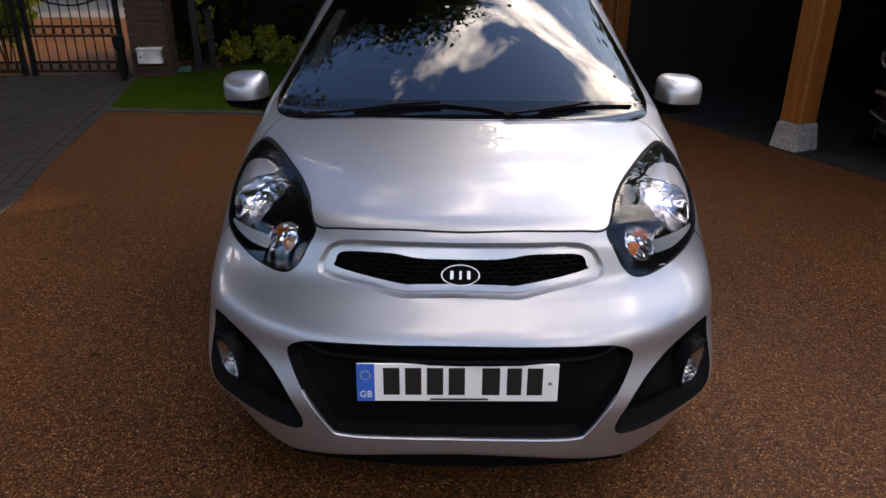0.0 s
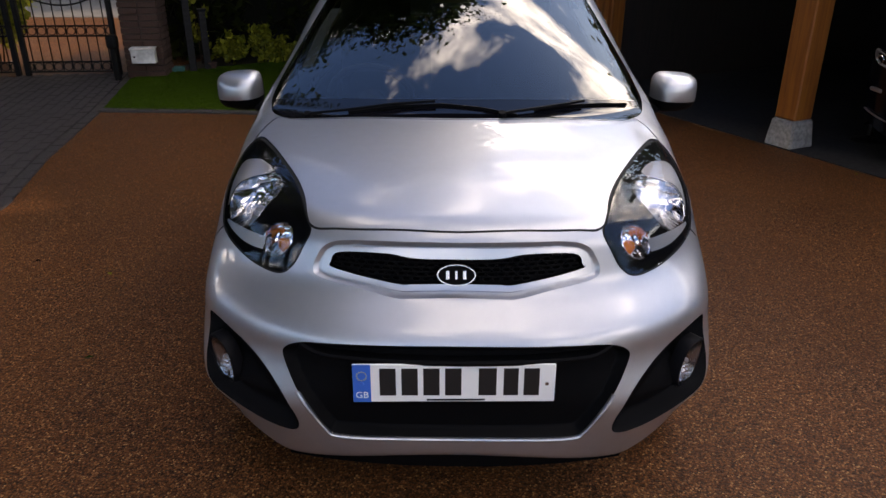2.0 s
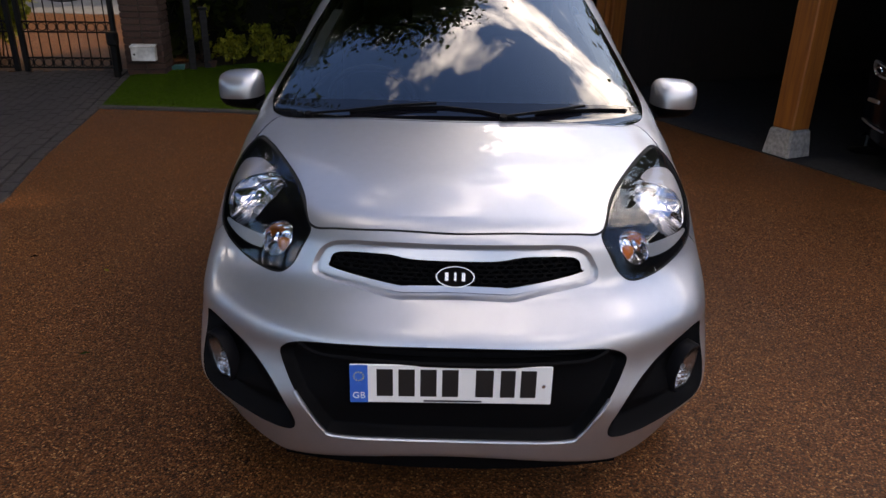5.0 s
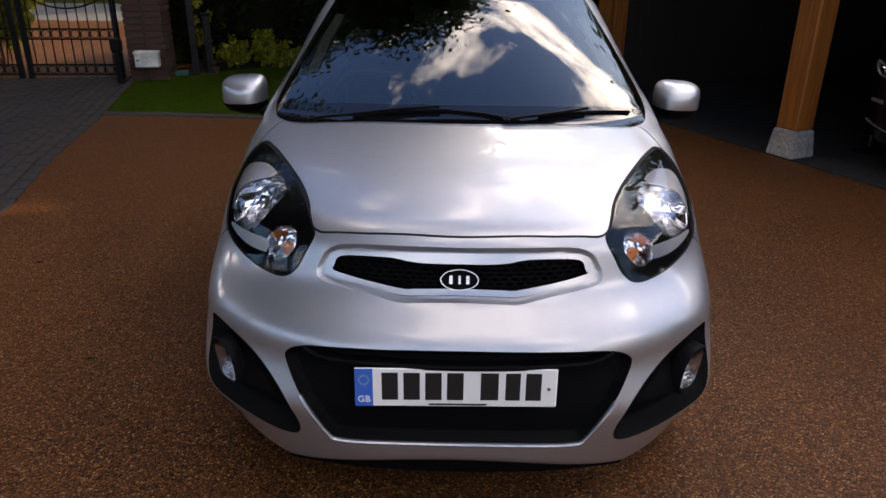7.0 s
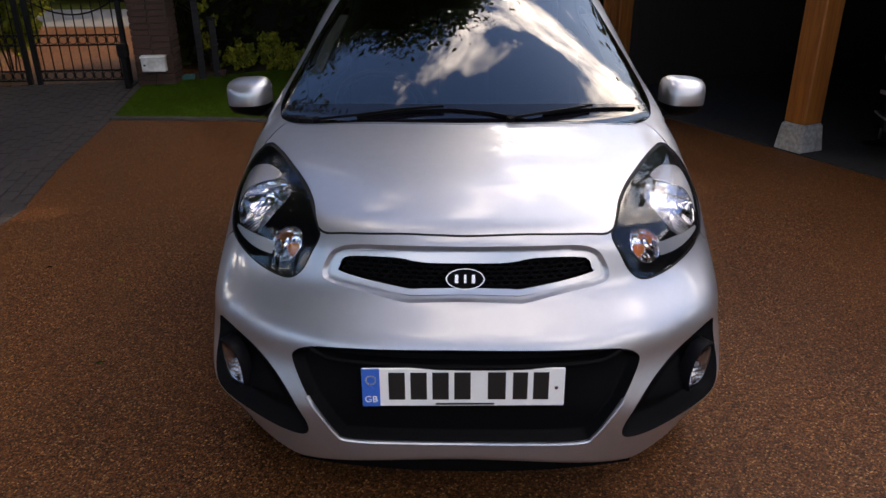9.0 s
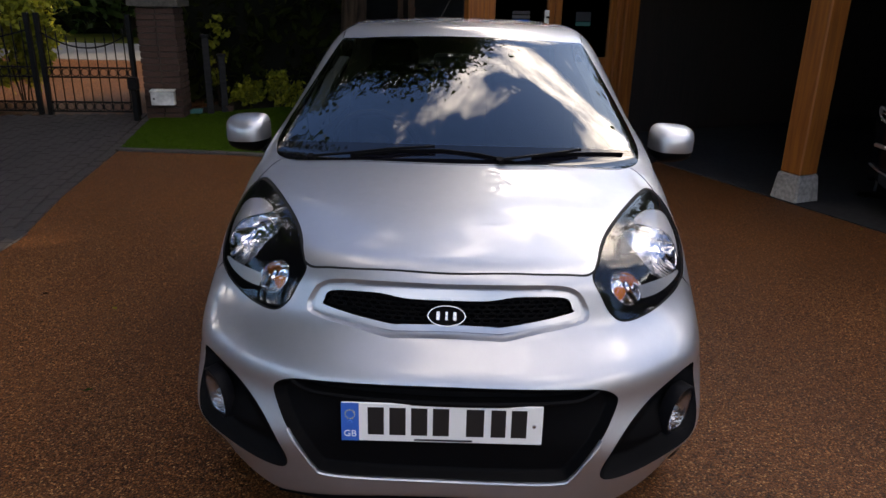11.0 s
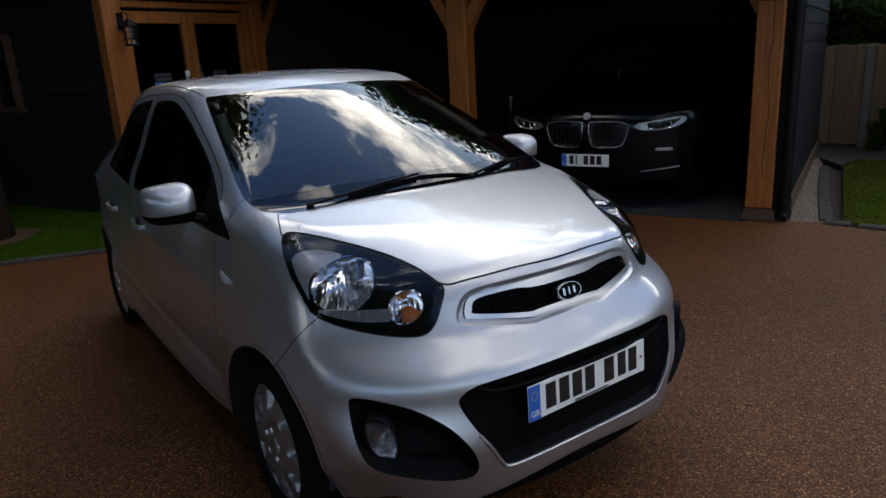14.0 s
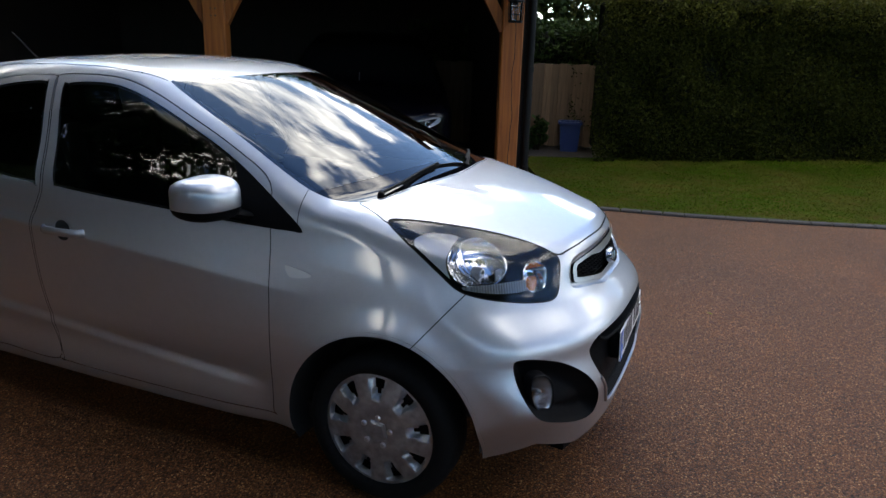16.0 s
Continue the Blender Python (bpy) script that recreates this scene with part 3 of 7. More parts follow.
def cut(v, n, t, level):
    """Splits the triangles along level = 0."""
    side = level > 0
    k = side[t].sum(1)
    mixed = (k == 1) | (k == 2)
    m = t[mixed]
    if not len(m):
        return v, n, t
    odd = np.where(k[mixed] == 1, 1, 0)[:, None] == side[m]
    first = odd.argmax(1)
    r = np.arange(len(m))
    a, b, c = m[r, first], m[r, (first + 1) % 3], m[r, (first + 2) % 3]
    ends = np.sort(np.concatenate([np.stack([a, b], 1), np.stack([a, c], 1)]), 1)
    pairs, to = np.unique(ends, axis=0, return_inverse=True)
    to = to.ravel() + len(v)
    p, q = pairs.T
    s = (level[p] / (level[p] - level[q]))[:, None]
    fresh = v[p] + s * (v[q] - v[p])
    normal = skin_normal(fresh)
    fresh = fresh - skin(fresh)[:, None] * normal * 0.8
    ab, ac = to[: len(m)], to[len(m) :]
    t = np.concatenate([t[~mixed], np.stack([a, ab, ac], 1), np.stack([ab, b, c], 1), np.stack([ab, c, ac], 1)])
    return np.concatenate([v, fresh]), np.concatenate([n, normal]), t


# Outlines, each in the view that shows it flattest.
HEADLIGHT = smooth_ring([(1.006, 0.964), (0.94, 0.965), (0.80, 0.948), (0.655, 0.922), (0.53, 0.889), (0.468, 0.860), (0.447, 0.838), (0.453, 0.797), (0.466, 0.752), (0.497, 0.728), (0.58, 0.731), (0.68, 0.745), (0.765, 0.762), (0.83, 0.785), (0.88, 0.830), (0.934, 0.883), (0.981, 0.929)])
FOG = smooth_ring([(0.684, 0.568), (0.668, 0.586), (0.60, 0.581), (0.50, 0.551), (0.41, 0.498), (0.352, 0.435), (0.332, 0.368), (0.352, 0.327), (0.42, 0.329), (0.51, 0.357), (0.60, 0.397), (0.645, 0.448), (0.674, 0.512)])
INTAKE = smooth_ring(mirrored([(0, 0.616), (0.20, 0.612), (0.34, 0.605), (0.405, 0.597), (0.443, 0.580), (0.456, 0.552), (0.426, 0.48), (0.385, 0.415), (0.347, 0.354), (0.312, 0.334), (0.15, 0.335), (0, 0.336)]))
RING = smooth_ring(mirrored([(0, 0.830), (0.15, 0.828), (0.26, 0.823), (0.322, 0.815), (0.343, 0.799), (0.354, 0.768), (0.345, 0.754), (0.25, 0.739), (0.155, 0.7235), (0.11, 0.7235), (0, 0.7265)]))
MESH = smooth_ring(mirrored([(0, 0.803), (0.09, 0.803), (0.13, 0.806), (0.19, 0.813), (0.306, 0.806), (0.329, 0.778), (0.320, 0.765), (0.155, 0.7385), (0.11, 0.739), (0, 0.742)]))
GROOVE = smooth_ring(mirrored([(0, 0.843), (0.15, 0.842), (0.29, 0.836), (0.345, 0.819), (0.368, 0.79), (0.379, 0.76), (0.362, 0.738), (0.25, 0.722), (0.155, 0.7065), (0.11, 0.7075), (0, 0.7105)]))
BONNET = smooth_ring(mirrored([(0, 0.203), (0.2, 0.220), (0.32, 0.244), (0.385, 0.268), (0.420, 0.330), (0.466, 0.457), (0.535, 0.586), (0.612, 0.706), (0.655, 0.758), (0.640, 0.82), (0.624, 0.866), (0.603, 0.902), (0.56, 0.874), (0.51, 0.855), (0.44, 0.845), (0.33, 0.828), (0.17, 0.802), (0, 0.790)]), 6)
SCREEN_EDGE = smooth_ring(mirrored([(0, 0.796), (0.17, 0.808), (0.33, 0.834), (0.44, 0.852), (0.51, 0.862), (0.563, 0.882), (0.605, 0.912), (0.636, 0.954), (0.653, 1.006), (0.660, 1.075), (0.647, 1.182), (0.624, 1.303), (0.569, 1.59), (0.540, 1.735), (0.525, 1.765), (0.49, 1.745), (0.4, 1.695), (0.2, 1.625), (0, 1.603)]), 6)
ROOF = mirrored([(0, 1.60), (0.2, 1.622), (0.4, 1.692), (0.53, 1.77), (0.545, 1.95), (0.545, 2.5), (0.53, 3.1), (0.52, 3.3), (0, 3.32)])
DOOR_GLASS = smooth_ring([(1.045, 0.912), (1.10, 0.9115), (1.17, 0.912), (1.38, 0.922), (1.60, 0.937), (1.85, 0.953), (2.09, 0.972), (2.118, 0.985), (2.165, 1.13), (2.225, 1.325), (2.20, 1.343), (2.10, 1.352), (1.985, 1.350), (1.88, 1.331), (1.76, 1.293), (1.60, 1.228), (1.386, 1.132), (1.2, 1.03), (1.09, 0.957)], 6)
REAR_GLASS = smooth_ring([(2.215, 0.985), (2.24, 0.976), (2.42, 0.990), (2.70, 1.010), (2.755, 1.020), (2.79, 1.10), (2.76, 1.22), (2.69, 1.285), (2.55, 1.325), (2.40, 1.344), (2.33, 1.345), (2.31, 1.325)], 6)
FRONT_DOOR = smooth_ring([(1.15, 0.262), (1.150, 0.45), (1.153, 0.69), (1.163, 0.86), (1.172, 0.925), (1.20, 1.055), (1.386, 1.158), (1.60, 1.252), (1.76, 1.318), (1.88, 1.356), (1.985, 1.374), (2.12, 1.378), (2.262, 1.372), (2.268, 1.34), (2.215, 1.14), (2.176, 0.975), (2.215, 0.88), (2.25, 0.80), (2.245, 0.6), (2.20, 0.40), (2.17, 0.265), (2.14, 0.245), (1.6, 0.243), (1.18, 0.245)], 5)
REAR_DOOR = smooth_ring([(2.20, 0.250), (2.215, 0.40), (2.256, 0.6), (2.261, 0.80), (2.226, 0.885), (2.188, 0.975), (2.226, 1.14), (2.278, 1.34), (2.29, 1.368), (2.42, 1.366), (2.58, 1.347), (2.72, 1.305), (2.80, 1.23), (2.825, 1.10), (2.80, 0.95), (2.82, 0.8), (2.79, 0.66), (2.70, 0.50), (2.66, 0.36), (2.63, 0.255), (2.5, 0.245)], 5)
WEDGE = smooth_ring([(0.943, 0.918), (0.915, 0.936), (0.86, 0.938), (0.785, 0.927), (0.825, 0.908), (0.850, 0.885), (0.858, 0.855), (0.848, 0.795), (0.888, 0.812), (0.925, 0.866)], 6)
BOWL = [(0.752 + 0.098 * math.cos(a), max(0.858 + 0.066 * math.sin(a), 0.797)) for a in np.linspace(0, 2 * math.pi, 65)[:-1]]
WINKER = [(0.549 + 0.048 * math.cos(a), 0.805 + 0.044 * math.sin(a)) for a in np.linspace(0, 2 * math.pi, 49)[:-1]]
REPEATER = smooth_ring([(1.098, 0.798), (1.05, 0.791), (0.998, 0.779), (1.012, 0.766), (1.075, 0.762)], 5)
MIRROR_BASE = [(0.9, 0.8), (0.9, 1.3), (1.372, 1.3), (1.372, 1.13), (1.262, 0.95), (1.262, 0.8)]
ARCH_R = 0.346


def diagonal(p):
    return np.stack([np.abs(p[:, 0]) * 0.643 + p[:, 1] * 0.766, p[:, 2]], 1)


def front_view(p):
    return p[:, [0, 2]]


def side_view(p):
    return p[:, [1, 2]]


def top_view(p):
    return p[:, [0, 1]]


def bumper_line(p):
    """Positive in front of the joint between bumper and wing."""
    return ((0.478 - p[:, 1]) * 0.178 + (0.768 - p[:, 2]) * 0.145) / 0.2296


def depth_in(p, ring, view, where):
    """inside() for the points where it matters, far outside for the rest."""
    ring = np.asarray(ring)
    q = view(p)
    near = where & (q > ring.min(0) - 0.03).all(1) & (q < ring.max(0) + 0.03).all(1)
    d = np.full(len(p), -1.0)
    d[near] = inside(ring, q[near])
    return d


def front_of(p):
    return p[:, 1] < 0.7


def flank_of(p):
    return np.abs(p[:, 0]) > 0.47


OUTLINES = {
    "headlight": (HEADLIGHT, diagonal, lambda p: (p[:, 1] < 1.0) & (np.abs(p[:, 0]) > 0.33)),
    "fog": (FOG, diagonal, lambda p: (p[:, 1] < 0.6) & (np.abs(p[:, 0]) > 0.36)),
    "wedge": (WEDGE, diagonal, lambda p: (p[:, 1] < 1.0) & (np.abs(p[:, 0]) > 0.33)),
    "bowl": (BOWL, diagonal, lambda p: (p[:, 1] < 1.0) & (np.abs(p[:, 0]) > 0.33)),
    "winker": (WINKER, diagonal, lambda p: (p[:, 1] < 1.0) & (np.abs(p[:, 0]) > 0.33)),
    "intake": (INTAKE, front_view, front_of),
    "ring": (RING, front_view, front_of),
    "mesh": (MESH, front_view, front_of),
    "groove": (GROOVE, front_view, front_of),
    "bonnet": (BONNET, top_view, lambda p: (p[:, 2] > 0.8) & (p[:, 1] > 0.19)),
    "screen": (SCREEN_EDGE, top_view, lambda p: p[:, 2] > 0.9),
    "roof": (ROOF, top_view, lambda p: p[:, 2] > 1.2),
    "door_glass": (DOOR_GLASS, side_view, flank_of),
    "rear_glass": (REAR_GLASS, side_view, flank_of),
    "front_door": (FRONT_DOOR, side_view, flank_of),
    "rear_door": (REAR_DOOR, side_view, flank_of),
    "repeater": (REPEATER, side_view, flank_of),
    "mirror_base": (MIRROR_BASE, side_view, flank_of),
}


def field(p, name):
    ring, view, where = OUTLINES[name]
    return depth_in(p, ring, view, where(p))


def arch(p):
    d = np.minimum(np.hypot(p[:, 1] - AXLE_F + 0.012, p[:, 2] - HUB_Z), np.hypot(p[:, 1] - AXLE_R, p[:, 2] - HUB_Z))
    return np.where(np.abs(p[:, 0]) > 0.5, ARCH_R - d, -1.0)


def cowl(p):
    """Positive on the plastic below the foot of the screen."""
    return 0.822 - p[:, 1] + 0.17 * p[:, 0] ** 2


def screen_foot(p):
    """Positive below the clear part of the screen."""
    return 0.886 - p[:, 1] + 0.36 * p[:, 0] ** 2


GAP = 0.0022
LEVELS = [
    ("headlight", (GAP, -GAP, 0.010)), ("wedge", (0.0,)), ("bowl", (0.0,)), ("winker", (0.0,)), ("fog", (0.0, 0.008)), ("intake", (0.0, 0.007, 0.018)), ("groove", (0.0, 0.010)),
    ("ring", (0.0,)), ("mesh", (0.0,)), ("bonnet", (GAP, -GAP)), ("screen", (0.0, 0.012)), ("roof", (0.0, -0.004)),
    ("door_glass", (0.0, 0.009)), ("rear_glass", (0.0, 0.009)), ("front_door", (GAP * 0.8, -GAP * 0.8)), ("rear_door", (GAP * 0.8, -GAP * 0.8)),
    ("repeater", (0.0,)), ("mirror_base", (0.0,)),
]
V, N, T = mesh_implicit(
    skin, np.linspace(-0.95, 0.95, 165),
    np.r_[np.arange(-0.12, 1.3, 0.0115), np.arange(1.3, 2.95, 0.017), np.arange(2.95, 3.76, 0.03), 3.76],
    np.linspace(0.1, 1.6, 132), (0.9, 2.8), 0.6)
for outline, levels in LEVELS:
    for level in levels:
        V, N, T = cut(V, N, T, field(V, outline) - level)
V, N, T = cut(V, N, T, np.where((V[:, 1] < 0.9) & (V[:, 1] > 0.2), bumper_line(V), -1.0) - GAP * 0.8)
V, N, T = cut(V, N, T, np.where((V[:, 1] < 0.9) & (V[:, 1] > 0.2), bumper_line(V), -1.0) + GAP * 0.8)
for level in (0.0, -0.012):
    V, N, T = cut(V, N, T, arch(V) - level)
for level in (-0.0015, 0.0015):
    V, N, T = cut(V, N, T, np.where((V[:, 2] > 0.9) & (V[:, 1] < 1.3), V[:, 1] - 1.067 - level, -1.0))
for low_edge in (cowl, screen_foot):
    V, N, T = cut(V, N, T, np.where((V[:, 2] > 0.95) & (V[:, 1] < 1.2), low_edge(V), -1.0))
MID = V[T].mean(1)
DEPTH = {name: field(MID, name) for name in OUTLINES}
VDEPTH = {name: field(V, name) for name in ("headlight", "fog", "intake", "groove")}
LEFT = MID[:, 0] < 0
LABEL = np.full(len(T), "quarter", dtype="U16")
ahead = bumper_line(MID) > 0
LABEL[MID[:, 1] < 1.3] = "wing"
LABEL[(MID[:, 1] < 0.9) & ahead] = "bumper"
LABEL[(np.abs(MID[:, 0]) < 0.45) & (MID[:, 1] < 0.32)] = "bumper"
LABEL[(np.abs(bumper_line(MID)) < GAP * 0.8) & (MID[:, 1] < 0.9) & (np.abs(MID[:, 0]) > 0.6)] = "gap"
LABEL[(np.abs(DEPTH["roof"] + 0.002) < 0.002) & (MID[:, 1] > 1.78) & (np.abs(MID[:, 0]) > 0.4)] = "gap"
LABEL[DEPTH["roof"] > 0] = "roof"
LABEL[DEPTH["bonnet"] > -GAP] = "gap"
LABEL[DEPTH["bonnet"] > GAP] = "bonnet"
for name in ("front_door", "rear_door"):
    LABEL[DEPTH[name] > -GAP * 0.8] = "gap"
    LABEL[DEPTH[name] > GAP * 0.8] = name
LABEL[(np.abs(MID[:, 1] - 1.067) < 0.0015) & (MID[:, 2] > 0.93) & (np.abs(MID[:, 0]) > 0.6)] = "gap"
LABEL[DEPTH["screen"] > 0] = "frit"
low = cowl(MID) > 0
LABEL[(DEPTH["screen"] > 0.012) & ~low] = "screen"
LABEL[(DEPTH["screen"] > 0) & (screen_foot(MID) > 0)] = "foot"
LABEL[(DEPTH["screen"] > 0) & low] = "cowl"
for name in ("door_glass", "rear_glass"):
    LABEL[DEPTH[name] > 0] = "rubber"
    LABEL[DEPTH[name] > 0.009] = name
LABEL[(DEPTH["door_glass"] > 0) & (DEPTH["mirror_base"] > 0)] = "mirror_base"
LABEL[DEPTH["repeater"] > 0] = "repeater"
LABEL[DEPTH["groove"] > 0] = "groove"
LABEL[DEPTH["ring"] > 0] = "ring"
LABEL[DEPTH["mesh"] > 0] = "mesh"
LABEL[DEPTH["intake"] > 0] = "intake"
LABEL[DEPTH["fog"] > 0] = "fog"
LABEL[DEPTH["headlight"] > -GAP] = "gap"
LABEL[DEPTH["headlight"] > GAP] = "headlight"
arched = arch(MID)
LABEL[arched > 0] = ""
LABEL[(arched > -0.012) & (arched <= 0) & (LABEL != "gap")] = "arch_lip"
LABEL[MID[:, 2] < 0.172] = ""


def panel(name, pick, mat, parent, label="", push=None, normals=True, thick=0.0):
    """One panel of the skin as a mesh of its own; push moves its points along their normals."""
    tri = T[pick]
    if not len(tri):
        return None
    ids, to = np.unique(tri, return_inverse=True)
    tri = to.reshape(-1, 3)
    v, n = V[ids].copy(), N[ids]
    if push is not None:
        v += n * push(ids)[:, None]
    me = bpy.data.meshes.new(name)
    me.vertices.add(len(v))
    me.vertices.foreach_set("co", v.astype(np.float32).ravel())
    me.loops.add(tri.size)
    me.loops.foreach_set("vertex_index", tri.ravel().astype(np.int32))
    me.polygons.add(len(tri))
    me.polygons.foreach_set("loop_start", np.arange(0, tri.size, 3, dtype=np.int32))
    me.polygons.foreach_set("loop_total", np.full(len(tri), 3, dtype=np.int32))
    me.update(calc_edges=True)
    me.shade_smooth()
    if normals:
        me.normals_split_custom_set_from_vertices([tuple(x) for x in n])
    me.materials.append(mat)
    ob = new(name, me)
    ob.parent = parent
    return tagged(ob, label)


# ---- the silver hatchback ----
car = thing("hatchback_car", "small silver five-door hatchback parked on resin-bound gravel drive", "car")
panel("bonnet", LABEL == "bonnet", SILVER, car)
panel("front_bumper", LABEL == "bumper", SILVER, car)
panel("roof", LABEL == "roof", SILVER, car)
panel("windscreen", LABEL == "screen", SCREEN, car, "large raked glass windscreen mirroring the cloudy sky")
panel("windscreen_border", LABEL == "frit", FRIT, car, "black printed border of the screen")
panel("screen_foot", LABEL == "foot", LOW_FRIT, car, "black printed foot of the screen")
panel("scuttle", LABEL == "cowl", SCUTTLE, car, "black plastic scuttle under the wipers")
panel("panel_gap", LABEL == "gap", SEAM, car, "dark gaps between body panels", lambda i: np.full(len(i), -0.004), False)
panel("grille_recess", LABEL == "groove", SILVER, car, "shallow silver recess round the grille", lambda i: -0.009 * np.clip(VDEPTH["groove"][i] / 0.010, 0, 1), False)
grille_ring = panel("grille_surround", LABEL == "ring", SATIN, car, "bright satin silver grille surround", lambda i: np.full(len(i), 0.002))
panel("grille_backing", LABEL == "mesh", BLACK, car, "black plastic behind the grille", lambda i: np.full(len(i), -0.03), False)
panel("intake", LABEL == "intake", BLACK, car, "black plastic lower air intake", lambda i: -0.030 * np.clip(VDEPTH["intake"][i] / 0.018, 0, 1), False)
for left in (True, False):
    here = LEFT == left
    panel("wing", (LABEL == "wing") & here, SILVER, car)
    panel("rear_quarter", (LABEL == "quarter") & here, SILVER, car)
    for ahead_ in (True, False):
        panel("arch_lip", (LABEL == "arch_lip") & here & ((MID[:, 1] < 2) == ahead_), SILVER, car, "", lambda i: np.full(len(i), 0.002))
    for name in ("front_door", "rear_door"):
        door = panel(name, (LABEL == name) & here, SILVER, car)
        pane = "door_glass" if name == "front_door" else "rear_glass"
        panel("window_glass", (LABEL == pane) & here, PANE, door, "dark side window glass", lambda i: np.full(len(i), -0.004))
        if name == "front_door":
            panel("mirror_base", (LABEL == "mirror_base") & here, BLACK, door, "black triangular mirror base")
            mid = (DEPTH["door_glass"] > 0) & (MID[:, 1] < 2.2)
        else:
            mid = DEPTH["rear_glass"] > 0
        panel("window_seal", (LABEL == "rubber") & here & mid, GLOSS_BLACK, door, "black rubber window seal", lambda i: np.full(len(i), -0.001))
    panel("side_repeater", (LABEL == "repeater") & here, LENS_WHITE, car, "clear side indicator lens", lambda i: np.full(len(i), 0.003), False)
    panel("fog_recess", (LABEL == "fog") & here, BLACK, car, "black fog lamp recess in the bumper", lambda i: -0.045 * np.clip(VDEPTH["fog"][i] / 0.04, 0, 1) ** 0.7, False)
    lamp = panel("headlight", (LABEL == "headlight") & here, CLEAR, car, "large swept-back clear headlight")
    panel("housing", (LABEL == "headlight") & here & (DEPTH["bowl"] < 0) & (DEPTH["winker"] < 0), HOUSING, lamp, "black headlight housing", lambda i: -0.003 - 0.011 * np.clip(VDEPTH["headlight"][i] / 0.02, 0, 1), False)
    panel("reflector_panel", (DEPTH["wedge"] > 0) & here, LAMP_GREY, lamp, "pale silver reflector panel", lambda i: np.full(len(i), -0.010), False)


def aim(place, way, spin=0.0):
    """A pose at place whose z points along way."""
    return Matrix.Translation(place) @ Vector(way).to_track_quat("Z", "Y").to_matrix().to_4x4() @ pose(0, 0, 0, 0, 0, spin)


def sweep(bm, path, section, up=(0, 0, 1), closed=False):
    """Draws a flat section (u, v) along a path of points."""
    path = [Vector(p) for p in path]
    rows = []
    for i, p in enumerate(path):
        a, b = path[max(i - 1, 0)], path[min(i + 1, len(path) - 1)]
        t = (b - a).normalized()
        s = t.cross(Vector(up)).normalized()
        n = s.cross(t)
        rows.append([bm.verts.new(p + s * u + n * v) for u, v in section])
    k = len(section)
    for a, b in zip(rows, rows[1:]):
        for i in range(k):
            j = (i + 1) % k
            bm.faces.new((a[i], a[j], b[j], b[i]))
    bm.faces.new(rows[0][::-1])
    bm.faces.new(rows[-1])


def oval(w, h, n=10):
    return [(w * math.cos(2 * math.pi * i / n), h * math.sin(2 * math.pi * i / n)) for i in range(n)]


# Grille: hexagons, then the oval badge.
def hex_mesh(name, ring, cell, deep, rise, parent, label, keep=0.006):
    w, h = cell
    (x0, z0), (x1, z1) = ring.min(0), ring.max(0)
    spots = [((k + 0.5 * (r % 2)) * w, rise + r * h) for r in range(int((z0 - rise) / h), int((z1 - rise) / h) + 1) for k in range(int(x0 / w) - 1, int(x1 / w) + 2)]
    spots = np.array(spots)
    spots = spots[inside(ring, spots) > keep]
    corner = np.array([(0.62, 0.52), (1.0, 0.0), (0.62, -0.52), (-0.62, -0.52), (-1.0, 0.0), (-0.62, 0.52)]) * (w * 0.5, h)
    verts, faces = [], []
    for shrink, back in (((1.0, 1.0), 0.0), ((0.80, 0.74), 0.0), ((0.80, 0.74), 0.014)):
        q = (spots[:, None] + corner * shrink).reshape(-1, 2)
        verts.append(np.stack([q[:, 0], nose_of(np.abs(q[:, 0]), q[:, 1]) + deep + back, q[:, 1]], 1))
    m = 6 * len(spots)
    for c in range(len(spots)):
        for n in range(6):
            a, b = 6 * c + n, 6 * c + (n + 1) % 6
            faces += [(a, b, b + m, a + m), (a + m, b + m, b + 2 * m, a + 2 * m)]
    return raw(name, np.concatenate(verts).tolist(), faces, BLACK, parent, label)


hex_mesh("grille_mesh", MESH, (0.026, 0.0115), 0.010, 0.773, car, "black hexagon grille mesh")

badge = bmesh.new()
BADGE = aim((0, 0.146, 0.772), (0, -1, 0.32))
rim = [[badge.verts.new(BADGE @ Vector((0.051 * k * math.cos(a), 0.0275 * k * math.sin(a), z))) for a in (2 * math.pi * i / 40 for i in range(40))] for k, z in ((1.0, -0.012), (1.0, 0.006), (0.97, 0.009), (0.91, 0.009), (0.89, 0.004))]
for lo_, hi_ in zip(rim, rim[1:]):
    for i in range(40):
        badge.faces.new((lo_[i], lo_[(i + 1) % 40], hi_[(i + 1) % 40], hi_[i]))
badge_ob = part("badge", badge, BADGE_METAL, car, "oval chrome-rimmed badge", True)
bm = bmesh.new()
bm.faces.new([bm.verts.new(BADGE @ Vector((0.0465 * math.cos(a), 0.0249 * math.sin(a), 0.0045))) for a in (2 * math.pi * i / 40 for i in range(40))])
part("badge_field", bm, BLACK, badge_ob, "black badge field")
for x, w in ((-0.022, 0.011), (0.0, 0.008), (0.021, 0.011)):
    bm = bmesh.new()
    box(bm, (w * 0.9, 0.023, 0.004), BADGE @ pose(x, 0, 0.006), 0.001)
    part("badge_bar", bm, BADGE_METAL, badge_ob)

# Rolled lip along the foot of the lower intake.
bm = bmesh.new()
lip = [(x, z) for x, z in INTAKE if z < 0.47]
lip.sort(key=lambda q: math.atan2(q[0], 0.75 - q[1]))
sweep(bm, [(x, float(nose_of(np.array(abs(x)), np.array(z))) - 0.001, z - 0.004) for x, z in lip], oval(0.007, 0.006, 8))
part("intake_lip", bm, SILVER, car, "rounded silver lip under the intake", True)

